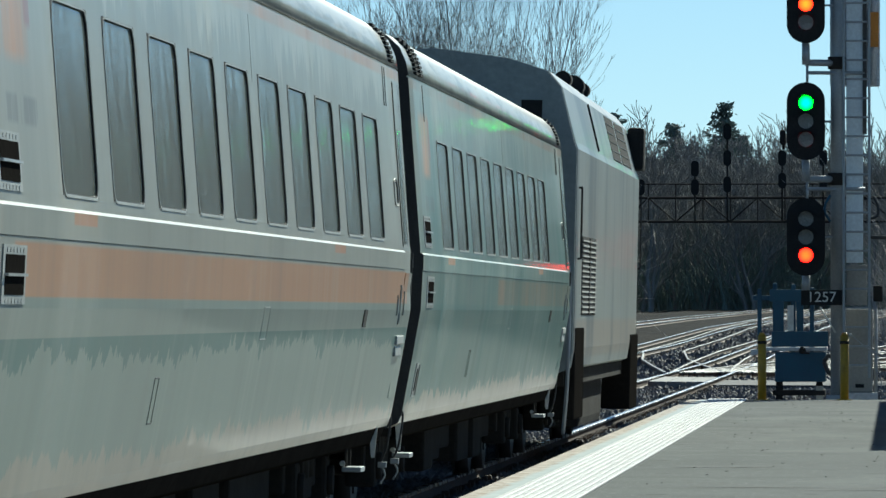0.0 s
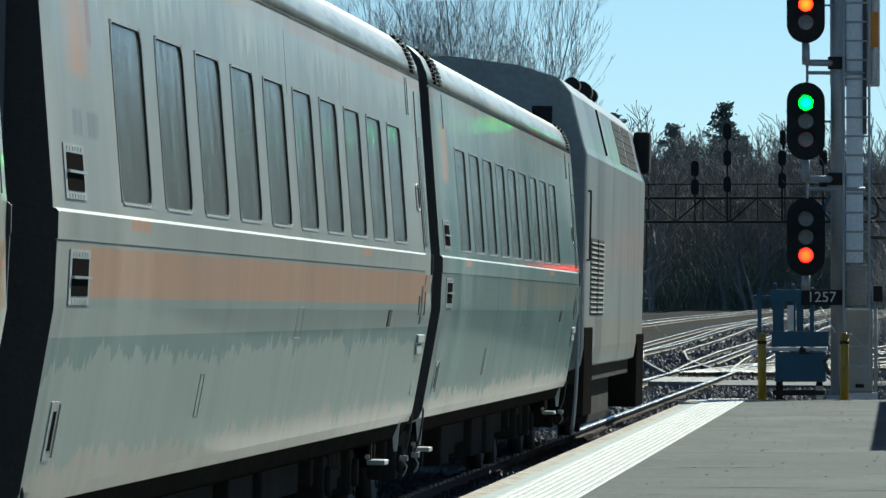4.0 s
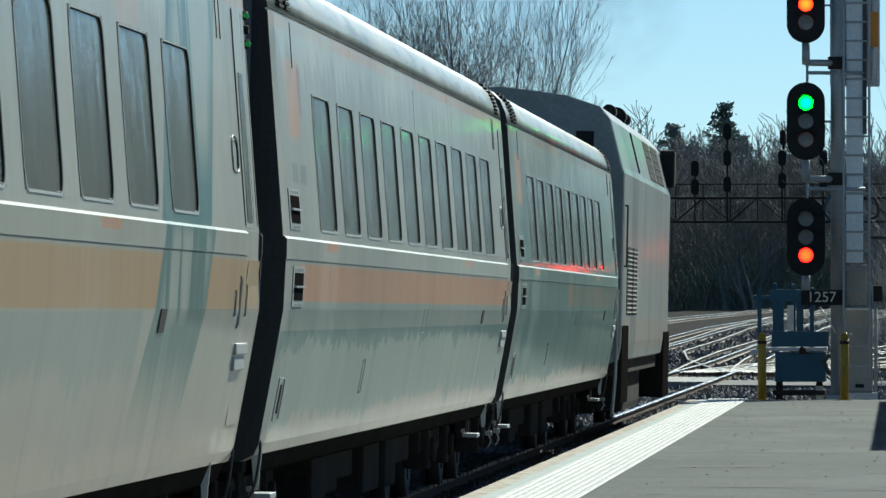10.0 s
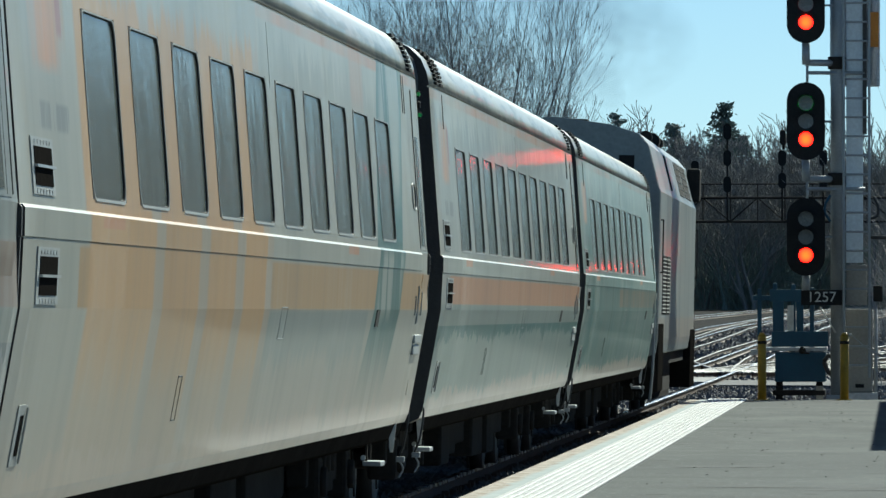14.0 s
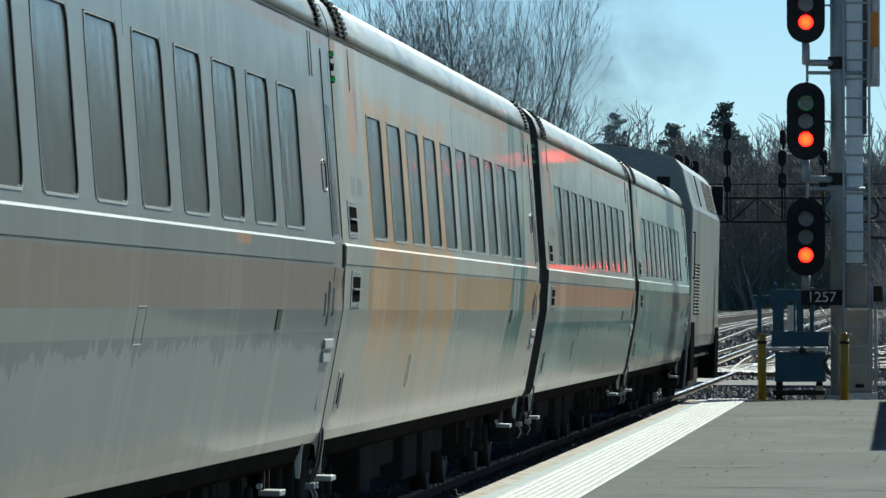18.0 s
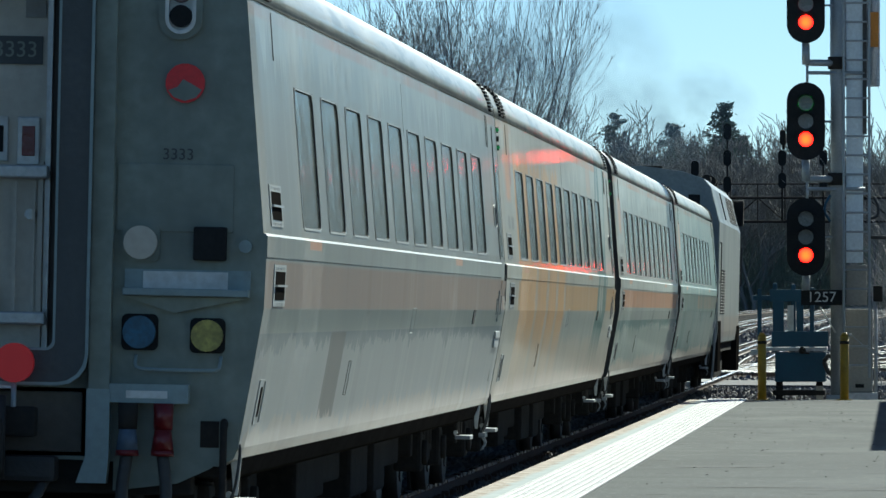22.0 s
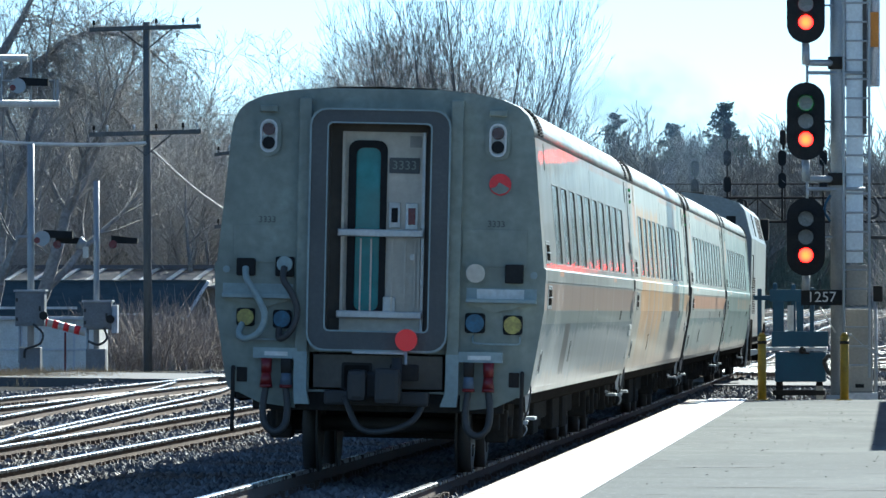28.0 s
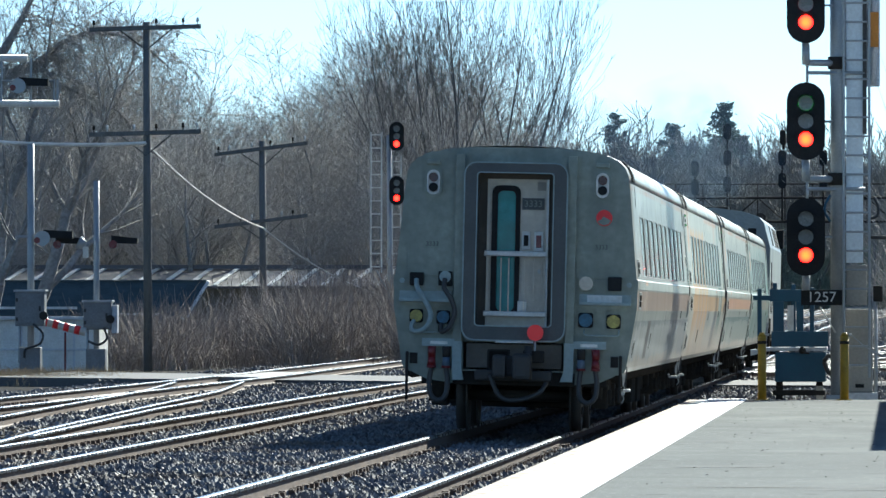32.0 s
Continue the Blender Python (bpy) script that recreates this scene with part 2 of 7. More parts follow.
def make_ground():
    s = Shade("stony_earth")
    c = s.mix(s.ramp(s.grain(0.25, 5), 0.35, 0.65), (0.03, 0.03, 0.029), (0.065, 0.06, 0.053))
    c = s.mix(s.ramp(s.grain(9, 4), 0.42, 0.6), c, (0.02, 0.02, 0.02))
    s.bump(s.grain(9, 5), 0.8, 0.06)
    earth = s.done(c, 1.0, 0, 0.03)
    ys = [-400, -60, 0, 40, 60, 90, 120, 150, 180, 200, 220, 240, 260, 290, 330, 380, 440, 520, 620, 760, 950, 1300, 2200, 4000]
    xs = [-2500, -600, -150, -60, -34, -26, -20, -18, -14, -10, -6, -3.2, 0, 6, 14, 40, 120, 500, 2500]
    verts, faces = [], []
    for y in ys:
        for x in xs:
            z = rise(min(y, 1000)) - (0.2 if -18.5 <= x <= -3 else 0.34)
            verts.append((x, y, z))
    n = len(xs)
    for j in range(len(ys) - 1):
        for i in range(n - 1):
            faces.append((j * n + i, j * n + i + 1, (j + 1) * n + i + 1, (j + 1) * n + i))
    ob = new("ground", mesh_np("ground", verts, faces, earth))
    tagged(ob, "stony grey-brown earth beside the railway", "ground", kind="structure")
    return ob


make_ground()


def stones():
    """Crushed stone between the rails: small angular lumps, one by one."""
    s = Shade("crushed_stone")
    k = s.island()
    c = s.mix(k, (0.05, 0.055, 0.062), (0.2, 0.205, 0.21))
    c = s.mix(s.ramp(s.grain(0.3, 3), 0.45, 0.7), c, s.mix(k, (0.06, 0.045, 0.035), (0.2, 0.15, 0.11)))
    mat = s.done(c, 0.75, 0, 0.4)
    rng = np.random.default_rng(5)
    spans = ((-9.2, -3.3, 58, 100, 26000), (-12, -3.3, 84, 130, 26000), (-14, -3.3, 118, 180, 18000), (-19, -7.6, 98, 190, 16000), (-4, 2, 125, 178, 6000), (-20, -3, 196, 300, 9000), (-9, 5, 196, 520, 16000))
    v, f = [], []
    count = 0
    oct_v = np.array([[1, 0, 0], [-1, 0, 0], [0, 1, 0], [0, -1, 0], [0, 0, 1], [0, 0, -1]], float)
    oct_f = np.array([[0, 2, 4], [2, 1, 4], [1, 3, 4], [3, 0, 4], [2, 0, 5], [1, 2, 5], [3, 1, 5], [0, 3, 5]])
    for x0, x1, y0, y1, n in spans:
        big = 1.0 if y0 < 110 else 1.35 if y1 < 500 else 2.6
        p = np.stack([rng.uniform(x0, x1, n), rng.uniform(y0, y1, n), np.zeros(n)], 1)
        p[:, 2] = -0.2 + rng.uniform(0, 0.05, n) + np.array([rise(q) for q in p[:, 1]])
        r = rng.uniform(0.025, 0.055, (n, 1, 1)) * big
        a = oct_v[None] * rng.uniform(0.6, 1.35, (n, 6, 1)) * r
        ang = rng.uniform(0, 6.28, n)
        ca, sa = np.cos(ang)[:, None], np.sin(ang)[:, None]
        a[:, :, 2] *= 0.8
        a[:, :, 0], a[:, :, 1] = a[:, :, 0] * ca - a[:, :, 1] * sa, a[:, :, 0] * sa + a[:, :, 1] * ca
        v.append((a + p[:, None]).reshape(-1, 3))
        f.append((np.arange(n)[:, None, None] * 6 + oct_f[None] + count).reshape(-1, 3))
        count += n * 6
    ob = new("ballast", mesh_np("ballast", np.concatenate(v), np.concatenate(f), mat))
    tagged(ob, "dark grey crushed stone ballast round the tracks", "ballast", kind="stuff")


stones()

RAIL_HEAD = [(-0.036, -0.035), (0.036, -0.035), (0.036, -0.006), (0.028, 0.0), (-0.028, 0.0), (-0.036, -0.006)]
RAIL_WEB = [(-0.07, -0.17), (0.07, -0.17), (0.07, -0.16), (0.012, -0.145), (0.012, -0.036), (-0.012, -0.036), (-0.012, -0.145), (-0.07, -0.16)]


def sweep(bm, outline, path, slot=0):
    """Push an (x, z) outline along a line of points that runs mostly in y."""
    rows = []
    for i, p in enumerate(path):
        d = Vector(path[min(i + 1, len(path) - 1)]) - Vector(path[max(i - 1, 0)])
        d.z = 0
        side = Vector((d.y, -d.x, 0)).normalized()
        rows.append([bm.verts.new(Vector(p) + side * a + Vector((0, 0, z))) for a, z in outline])
    n = len(outline)
    for r0, r1 in zip(rows, rows[1:]):
        for k in range(n):
            bm.faces.new((r0[k], r0[(k + 1) % n], r1[(k + 1) % n], r1[k])).material_index = slot
    bm.faces.new(rows[0][::-1]).material_index = slot
    bm.faces.new(rows[-1]).material_index = slot
    return bm


def rail_line(parent, line, dz=0.0, head=None):
    pts = [(x, y, rise(y) + dz) for x, y in line]
    bm = bmesh.new()
    sweep(bm, RAIL_HEAD, pts, 0)
    sweep(bm, RAIL_WEB, pts, 1)
    bmesh.ops.recalc_face_normals(bm, faces=bm.faces[:])
    return part("rail", bm, [head or M_RAIL, M_RAILSIDE], parent)


def along(line, y):
    for (x0, y0), (x1, y1) in zip(line, line[1:]):
        if y0 <= y <= y1:
            return x0 + (x1 - x0) * (y - y0) / (y1 - y0)
    return line[-1][0]


def track(name, label, centre, cant=0.0, ties=(58, 200), fine=True, skip=(178, 197)):
    ob = tagged(thing(name, label, "railway track"), kind="structure")
    for sx, dz in ((-0.755, cant / 2), (0.755, -cant / 2)):
        rail_line(ob, [(x + sx, y) for x, y in centre], dz)
    bm = B((-1.3, -0.11, -0.23), (1.3, 0.11, -0.165), 0.012)
    me = bpy.data.meshes.new("tie")
    bm.to_mesh(me)
    bm.free()
    finish(me, M_TIE)
    clip = bmesh.new()
    for sx in (-0.755, 0.755):
        box(clip, (sx - 0.17, -0.09, -0.165), (sx + 0.17, 0.09, -0.150))
        for q in (-0.1, 0.1):
            box(clip, (sx + q - 0.03, -0.05, -0.15), (sx + q + 0.03, 0.05, -0.105))
    plate = bpy.data.meshes.new("tie_plate")
    clip.to_mesh(plate)
    clip.free()
    finish(plate, M_RAILSIDE)
    y, k = ties[0], 0
    rest, random_x = bmesh.new(), random.Random(len(name))
    last = centre[-1][1]
    while y < min(last, 330):
        if not skip[0] < y < skip[1]:
            x = along(centre, y) + random_x.uniform(-0.03, 0.03)
            m = pose(x, y, rise(y), 0, 0, random_x.uniform(-1, 1))
            if y < ties[1]:
                part("tie", me, None, ob, m=m)
                part("tie_plate", plate, None, ob, m=m)
            else:
                box(rest, (x - 1.3, y - 0.11, rise(y) - 0.23), (x + 1.3, y + 0.11, rise(y) - 0.165))
        y += 0.54
        k += 1
    tagged(part("far_ties", rest, M_TIE, ob), kind="stuff")
    return ob


track("main_track", "platform track with worn shiny rails on wooden ties", [(-5.0, -30), (-5.0, 60), (-5.0, 240), (-5.0, 330), (-4.6, 420), (-3.4, 520), (-1.0, 640), (3, 800)], 0.03, (58, 150))
track("second_track", "middle track with shiny rails on wooden ties", [(-9.35, -30), (-9.5, 70), (-9.75, 110), (-10.05, 150), (-10.1, 240), (-9.9, 330), (-9.3, 420), (-7.9, 520), (-5.4, 640), (-1.4, 800)], 0, (70, 150))
track("third_track", "outer track with shiny rails on wooden ties", [(-14.7, -30), (-15.2, 100), (-15.5, 150), (-15.9, 200), (-15.9, 330), (-15.4, 420), (-14, 520), (-11, 640), (-7, 800)], 0, (110, 150))


def crossover():
    ob = tagged(thing("crossover_track", "crossover between two tracks with rusty rails", "railway track"), kind="structure")
    mid = [(-10.2, 62), (-11.0, 85), (-12.0, 104), (-13.0, 128), (-14.1, 156), (-15.3, 176)]
    for sx in (-0.755, 0.755):
        rail_line(ob, [(x + sx, y) for x, y in mid], 0.004)
    rail_line(ob, [(-10.95, 100), (-12.0, 128), (-12.3, 140)], -0.01)
    for y in range(64, 174, 1):
        x = along(mid, y)
        part("tie", B((x - 1.3, y - 0.11, -0.235), (x + 1.3, y + 0.11, -0.17)), M_TIE, ob)
    return ob


crossover()


def far_yard():
    """Tracks that fan out in the distance beyond the crossing."""
    for off, bend in ((-1.5, 0.6), (4.5, 1.0), (9.5, 1.5), (-4.0, 0.2), (2.2, 2.2), (13.5, 2.4), (7.0, 0.4)):
        ob = tagged(thing("yard_track", "distant track of the rail yard with glinting rails", "railway track"), kind="structure")
        line = [(-5.0 + (off * min(1, (y - 200) / 90)) + bend * ((y - 200) / 100) ** 1.6, y) for y in (205, 230, 260, 300, 350, 410, 480, 560, 660, 800)]
        for sx in (-0.755, 0.755):
            rail_line(ob, [(x + sx, y) for x, y in line], 0, M_RAILDULL)


far_yard()


# ---- platform ----
def edge(y):
    return -3.25


def make_platform():
    s = Shade("worn_platform_concrete")
    c = s.mix(s.ramp(s.grain(0.5, 5, (1.0, 0.12, 1)), 0.3, 0.7), (0.092, 0.101, 0.098), (0.12, 0.129, 0.124))
    c = s.mix(s.ramp(s.grain(14, 5), 0.45, 0.75), c, (0.08, 0.08, 0.077))
    c = s.mix(s.m("MULTIPLY", s.ramp(s.grain(1.0, 4, (0.14, 0.75, 1)), 0.48, 0.66), 0.75), c, (0.08, 0.086, 0.083))
    c = s.mix(s.ramp(s.grain(2.2, 3), 0.66, 0.72), c, (0.05, 0.05, 0.05))
    cracks = s.m("GREATER_THAN", s.grain(0.9, 3, (0.1, 1.6, 1), 0.4), 0.64)
    c = s.mix(s.m("MULTIPLY", cracks, 0.3), c, (0.09, 0.09, 0.09))
    c = s.mix(s.m("MULTIPLY", s.ramp(s.grain(1.0, 5, (0.3, 0.12, 1), 0.7), 0.5, 0.62), 0.45), c, (0.165, 0.175, 0.165))
    c = s.mix(s.ramp(s.grain(26, 2), 0.68, 0.72), c, (0.3, 0.3, 0.28))
    s.bump(s.grain(30, 5), 0.5, 0.012)
    concrete = s.done(c, 0.9, 0, 0.12)
    s = Shade("concrete_edge_beam")
    across = s.m("ADD", s.x, 3.25)
    across = s.m("ADD", across, s.m("MULTIPLY", s.m("SUBTRACT", s.grain(3, 4, (1, 0.5, 1)), 0.5), 0.16))
    c = s.mix(s.ramp(s.grain(2, 5), 0.3, 0.7), (0.36, 0.41, 0.41), (0.46, 0.50, 0.49))
    rust = s.mix(s.ramp(s.grain(9, 4), 0.35, 0.65), (0.25, 0.19, 0.14), (0.55, 0.5, 0.43))
    c = s.mix(s.ramp(across, 0.19, 0.13), c, rust)
    s.bump(s.grain(20, 4), 0.3, 0.01)
    edging = s.done(c, 0.85, 0, 0.2)
    tag = dict(kind="structure")
    ends = (-8.0, 124.9)
    bm = bmesh.new()
    outline = [(edge(ends[0]) + 0.3, -0.34), (9.0, -0.34), (9.0, 0.17), (edge(ends[0]) + 0.3, 0.17)]
    v0 = [bm.verts.new((x, ends[0], z)) for x, z in outline]
    outline = [(edge(ends[1]) + 0.3, -0.34), (9.0, -0.34), (9.0, 0.17), (edge(ends[1]) + 0.3, 0.17)]
    v1 = [bm.verts.new((x, ends[1], z)) for x, z in outline]
    for k in range(4):
        bm.faces.new((v0[k], v0[(k + 1) % 4], v1[(k + 1) % 4], v1[k]))
    bm.faces.new(v0[::-1]), bm.faces.new(v1)
    bmesh.ops.recalc_face_normals(bm, faces=bm.faces[:])
    deck = tagged(part("platform", bm, concrete, None), "weathered grey concrete station platform", "platform", **tag)
    # edge beams, butted end to end
    y = ends[0]
    while y < ends[1] - 0.1:
        y1 = min(y + 4.0, ends[1])
        bm = bmesh.new()
        a, b = edge(y), edge(y1)
        vs = [bm.verts.new(p) for p in ((a, y + 0.006, -0.34), (a + 0.298, y + 0.006, -0.34), (b + 0.298, y1 - 0.006, -0.34), (b, y1 - 0.006, -0.34),
                                        (a, y + 0.006, 0.17), (a + 0.298, y + 0.006, 0.17), (b + 0.298, y1 - 0.006, 0.17), (b, y1 - 0.006, 0.17))]
        for f in ((3, 2, 1, 0), (4, 5, 6, 7), (0, 1, 5, 4), (1, 2, 6, 5), (2, 3, 7, 6), (3, 0, 4, 7)):
            bm.faces.new([vs[i] for i in f])
        part("edge_beam", bm, edging, deck)
        y = y1
    # tactile warning tiles with rows of bumps
    s = Shade("white_tactile_tile")
    c = s.mix(s.ramp(s.grain(3, 4), 0.35, 0.7), (0.66, 0.64, 0.60), (0.74, 0.73, 0.71))
    c = s.mix(s.m("MULTIPLY", s.rand(), 0.35), c, (0.6, 0.58, 0.52))
    tile_mat = s.done(c, 0.5, 0, 0.4)
    tile_base = surface("worn_tile_ground", (0.2, 0.2, 0.19), 0.7, 0, 2, 20, 0.3, (0.1, 0.1, 0.09))
    bm = bmesh.new()
    box(bm, (0, 0.004, -0.02), (0.62, 0.606, 0.012))
    for i in range(9):
        for j in range(9):
            x, q = 0.034 + i * 0.069, 0.034 + j * 0.0665
            lo = [bm.verts.new((x + a * 0.025, q + b * 0.032, 0.0125)) for a, b in ((-1, -1), (1, -1), (1, 1), (-1, 1))]
            hi = [bm.verts.new((x + a * 0.018, q + b * 0.028, 0.021)) for a, b in ((-1, -1), (1, -1), (1, 1), (-1, 1))]
            for k in range(4):
                bm.faces.new((lo[k], lo[(k + 1) % 4], hi[(k + 1) % 4], hi[k])).material_index = 1
            bm.faces.new(hi).material_index = 1
    me = bpy.data.meshes.new("tactile_tile")
    bm.to_mesh(me)
    bm.free()
    finish(me, [tile_base, tile_mat])
    # tar-filled joints across the deck
    tar = surface("tar_seam", (0.02, 0.02, 0.02), 0.7, 0, 3, 30, 0.3)
    rng = random.Random(12)
    for y0, x0, x1 in ((62.2, -2.0, 9.0), (61.3, -0.9, 3.0), (77.5, -1.3, -0.55), (84.0, -2.1, -1.5), (93.5, -0.75, 2.0), (70.4, -2.0, -1.0), (104.0, -2.2, -1.7)):
        bm = bmesh.new()
        n = 14
        rows = []
        for k in range(n + 1):
            x = x0 + (x1 - x0) * k / n
            yy = y0 + rng.uniform(-0.12, 0.12) + (x - x0) * 0.12
            w = 0.05 + 0.07 * rng.random() if 0 < k < n else 0.01
            rows.append([bm.verts.new((x, yy - w, 0.174)), bm.verts.new((x, yy + w, 0.174))])
        for a, b in zip(rows, rows[1:]):
            bm.faces.new((a[0], b[0], b[1], a[1]))
        part("tar_seam", bm, tar, deck)
    bm = bmesh.new()
    for k in range(70):
        x, yy, r = rng.uniform(-2.2, 0.2), rng.uniform(60, 123), rng.uniform(0.006, 0.017)
        tube(bm, (x, yy, 0.165), (x, yy, 0.1745), r * 1.3, r, n=7)
    tagged(part("dark_spots", bm, tar, deck, "dark gum and oil spots"), kind="stuff")
    y = 54.0
    while y < ends[1] - 0.65:
        part("tactile_tile", me, None, deck, m=pose(edge(y) + 0.302, y, 0.17))
        y += 0.61


make_platform()


def make_crossing():
    asphalt = surface("old_asphalt", (0.075, 0.075, 0.075), 0.85, 0, 0.6, 20, 0.25, (0.13, 0.125, 0.12), 0.4)
    panel = surface("crossing_panel", (0.3, 0.29, 0.27), 0.7, 0, 1.5, 15, 0.3, (0.12, 0.11, 0.1), 0.4)
    def strip(x0, x1, z):
        bm = bmesh.new()
        pts = []
        for x in (x0, x1):
            y = 180 - 1.15 * (x + 5) * (0.4 if x > -5 else 1)
            pts += [(x, y), (x, y + 13 - 0.25 * (x + 5))]
        a, b, c, d = pts
        lo = [bm.verts.new((*p, -0.4)) for p in (a, c, d, b)]
        hi = [bm.verts.new((*p, z)) for p in (a, c, d, b)]
        bm.faces.new(hi), bm.faces.new(lo[::-1])
        for k in range(4):
            bm.faces.new((lo[k], lo[(k + 1) % 4], hi[(k + 1) % 4], hi[k]))
        bmesh.ops.recalc_face_normals(bm, faces=bm.faces[:])
        return bm
    road = tagged(part("road", strip(-23.0, -16.75, -0.1), asphalt, None), "sunlit road leading over the level crossing", "road", kind="structure")
    for x0, x1, z in ((-15.05, -10.95, -0.09), (-9.25, -5.85, -0.09), (-4.15, 14, -0.1)):
        part("road_section", strip(x0, x1, z), asphalt, road)
    for x in (-5.0, -10.1, -15.9):
        for k in range(3):
            part("crossing_panel", strip(x - 0.66 + k * 0.445, x - 0.66 + k * 0.445 + 0.43, -0.03), panel, road)


make_crossing()

# ---- the train ----
WIN_LO, WIN_HI = 2.057, 2.852
WIN_LO_X, WIN_HI_X = 1.570, 1.495
TRAIN_X = -4.956
SECTION = [(1.36, 0.76), (1.44, 0.80), (1.465, 0.86), (1.53, 1.25), (1.585, 1.60), (1.593, 1.872), (1.587, 1.8722), (1.587, 1.8765), (1.597, 1.8768), (1.597, 1.988), (1.586, 1.999),
           (1.574, 2.003), (WIN_LO_X, WIN_LO), (WIN_HI_X, WIN_HI), (1.461, 3.240), (1.449, 3.2402), (1.449, 3.254), (1.462, 3.2542), (1.442, 3.35), (1.395, 3.45), (1.31, 3.53), (1.15, 3.60), (0.9, 3.65), (0.5, 3.69), (0.0, 3.70)]


def half_width(z):
    for (x0, z0), (x1, z1) in zip(SECTION, SECTION[1:]):
        if z0 <= z <= z1:
            return x0 + (x1 - x0) * (z - z0) / max(z1 - z0, 1e-6)
    return 1.45


WIN_W = 1.42


def window_bays(count):
    return [(2.70 + 2.07 * k, 2.70 + 2.07 * k + WIN_W) for k in range(count)]

SILVER, PEACH, TEAL, CREAM, GOLD = (0.37, 0.385, 0.345), (0.53, 0.295, 0.165), (0.055, 0.175, 0.16), (0.45, 0.395, 0.33), (0.50, 0.32, 0.145)


def livery(name, kind):
    """Faded coach paint: stripes with run-off edges, patches of an older wrap, streaked dirt."""
    s = Shade(name)
    drip = s.grain(1.0, 2, (1, 0.5, 0.2))
    drip2 = s.grain(1.0, 2, (1, 2.6, 0.3))
    drip3 = s.grain(1.0, 2, (1, 8.0, 0.45))
    zz = s.m("ADD", s.z, s.m("MULTIPLY", s.m("SUBTRACT", drip, 0.5), 0.16))
    zz = s.m("ADD", zz, s.m("MULTIPLY", s.m("SUBTRACT", drip2, 0.5), 0.26))
    zz = s.m("ADD", zz, s.m("MULTIPLY", s.m("SUBTRACT", drip3, 0.5), 0.24))
    c = s.mix(s.ramp(s.grain(0.5, 4), 0.3, 0.7), dark(SILVER, 0.93), dark(SILVER, 1.08))
    # pale tongues of run-off hanging from the roof line over duller paint
    tongue = s.m("ADD", s.z, s.m("MULTIPLY", s.m("SUBTRACT", s.grain(1.0, 3, (1, 5.0, 0.3), 0.6), 0.5), 0.95))
    c = s.mix(s.m("MULTIPLY", s.ramp(s.z, 2.45, 2.9), 0.15 if kind == "gold" else 0.5), c, (0.27, 0.305, 0.28))
    c = s.mix(s.m("MULTIPLY", s.ramp(tongue, 2.98, 3.06), s.ramp(s.grain(0.3, 2), 0.3, 0.55)), c, (0.46, 0.475, 0.42))
    c = s.mix(s.m("MULTIPLY", s.band(s.z, 3.165, 3.236, 0.012), s.ramp(drip, 0.3, 0.7)), c, PEACH)
    if kind == "rear":
        c = s.mix(s.band(s.z, 1.60, 1.855, 0.008), c, (0.40, 0.29, 0.215))
        c = s.mix(s.band(s.z, 1.465, 1.60, 0.01), c, (0.27, 0.315, 0.285))
        c = s.mix(s.m("MULTIPLY", s.m("MULTIPLY", s.ramp(zz, 1.385, 1.395), s.ramp(s.z, 1.472, 1.466)), 0.95), c, (0.105, 0.165, 0.185))
        c = s.mix(s.ramp(zz, 1.395, 1.385), c, (0.315, 0.35, 0.355))
        c = s.mix(s.m("MULTIPLY", s.band(s.y, 5.25, 6.5, 0.02), s.band(s.z, 0.945, 1.466, 0.006)), c, (0.02, 0.025, 0.026))
    elif kind == "gold":
        c = s.mix(s.m("MULTIPLY", s.band(s.z, 1.60, 1.855, 0.01), s.band(s.y, 2.0, 26.2, 0.03)), c, (0.43, 0.295, 0.145))
        c = s.mix(s.m("MULTIPLY", s.band(s.y, 1.0, 2.0, 0.05), s.ramp(zz, 2.6, 2.75)), c, (0.42, 0.33, 0.22))
        wrap = s.band(s.y, 2.4, 12.0, 0.05)
        bars = s.m("ADD", s.m("ADD", s.band(s.y, 5.3, 5.75, 0.05), s.band(s.y, 7.6, 8.1, 0.05)), s.m("ADD", s.band(s.y, 9.7, 10.2, 0.05), s.band(s.y, 11.6, 12.1, 0.05)))
        low = s.mix(s.ramp(zz, 1.5, 1.15), GOLD, (0.43, 0.365, 0.26))
        low = s.mix(s.m("MULTIPLY", bars, 0.6), low, (0.33, 0.37, 0.365))
        c = s.mix(wrap, c, low)
        c = s.mix(s.m("MULTIPLY", s.ramp(zz, 2.92, 3.02), wrap), c, dark(SILVER, 1.05))
        lean = s.m("ADD", s.y, s.m("MULTIPLY", s.z, -0.9))
        mark = s.band(lean, 19.0, 21.6, 0.04)
        c = s.mix(s.m("MULTIPLY", s.m("MULTIPLY", mark, 0.95), s.ramp(zz, 0.95, 1.4)), c, (0.05, 0.155, 0.145))
        rub = s.m("MULTIPLY", s.ramp(s.grain(1.0, 3, (1, 4.5, 0.3)), 0.44, 0.52), s.m("MULTIPLY", s.band(lean, 19.3, 21.4, 0.2), s.m("ADD", s.ramp(s.z, 2.2, 2.5), s.band(s.z, 1.56, 1.98, 0.05))))
        c = s.mix(s.m("MULTIPLY", rub, 0.8), c, (0.42, 0.45, 0.42))
        c = s.mix(s.m("MULTIPLY", s.m("MULTIPLY", s.band(s.y, 19.2, 20.4, 0.1), s.ramp(zz, 2.8, 2.95)), 0.45), c, PEACH)
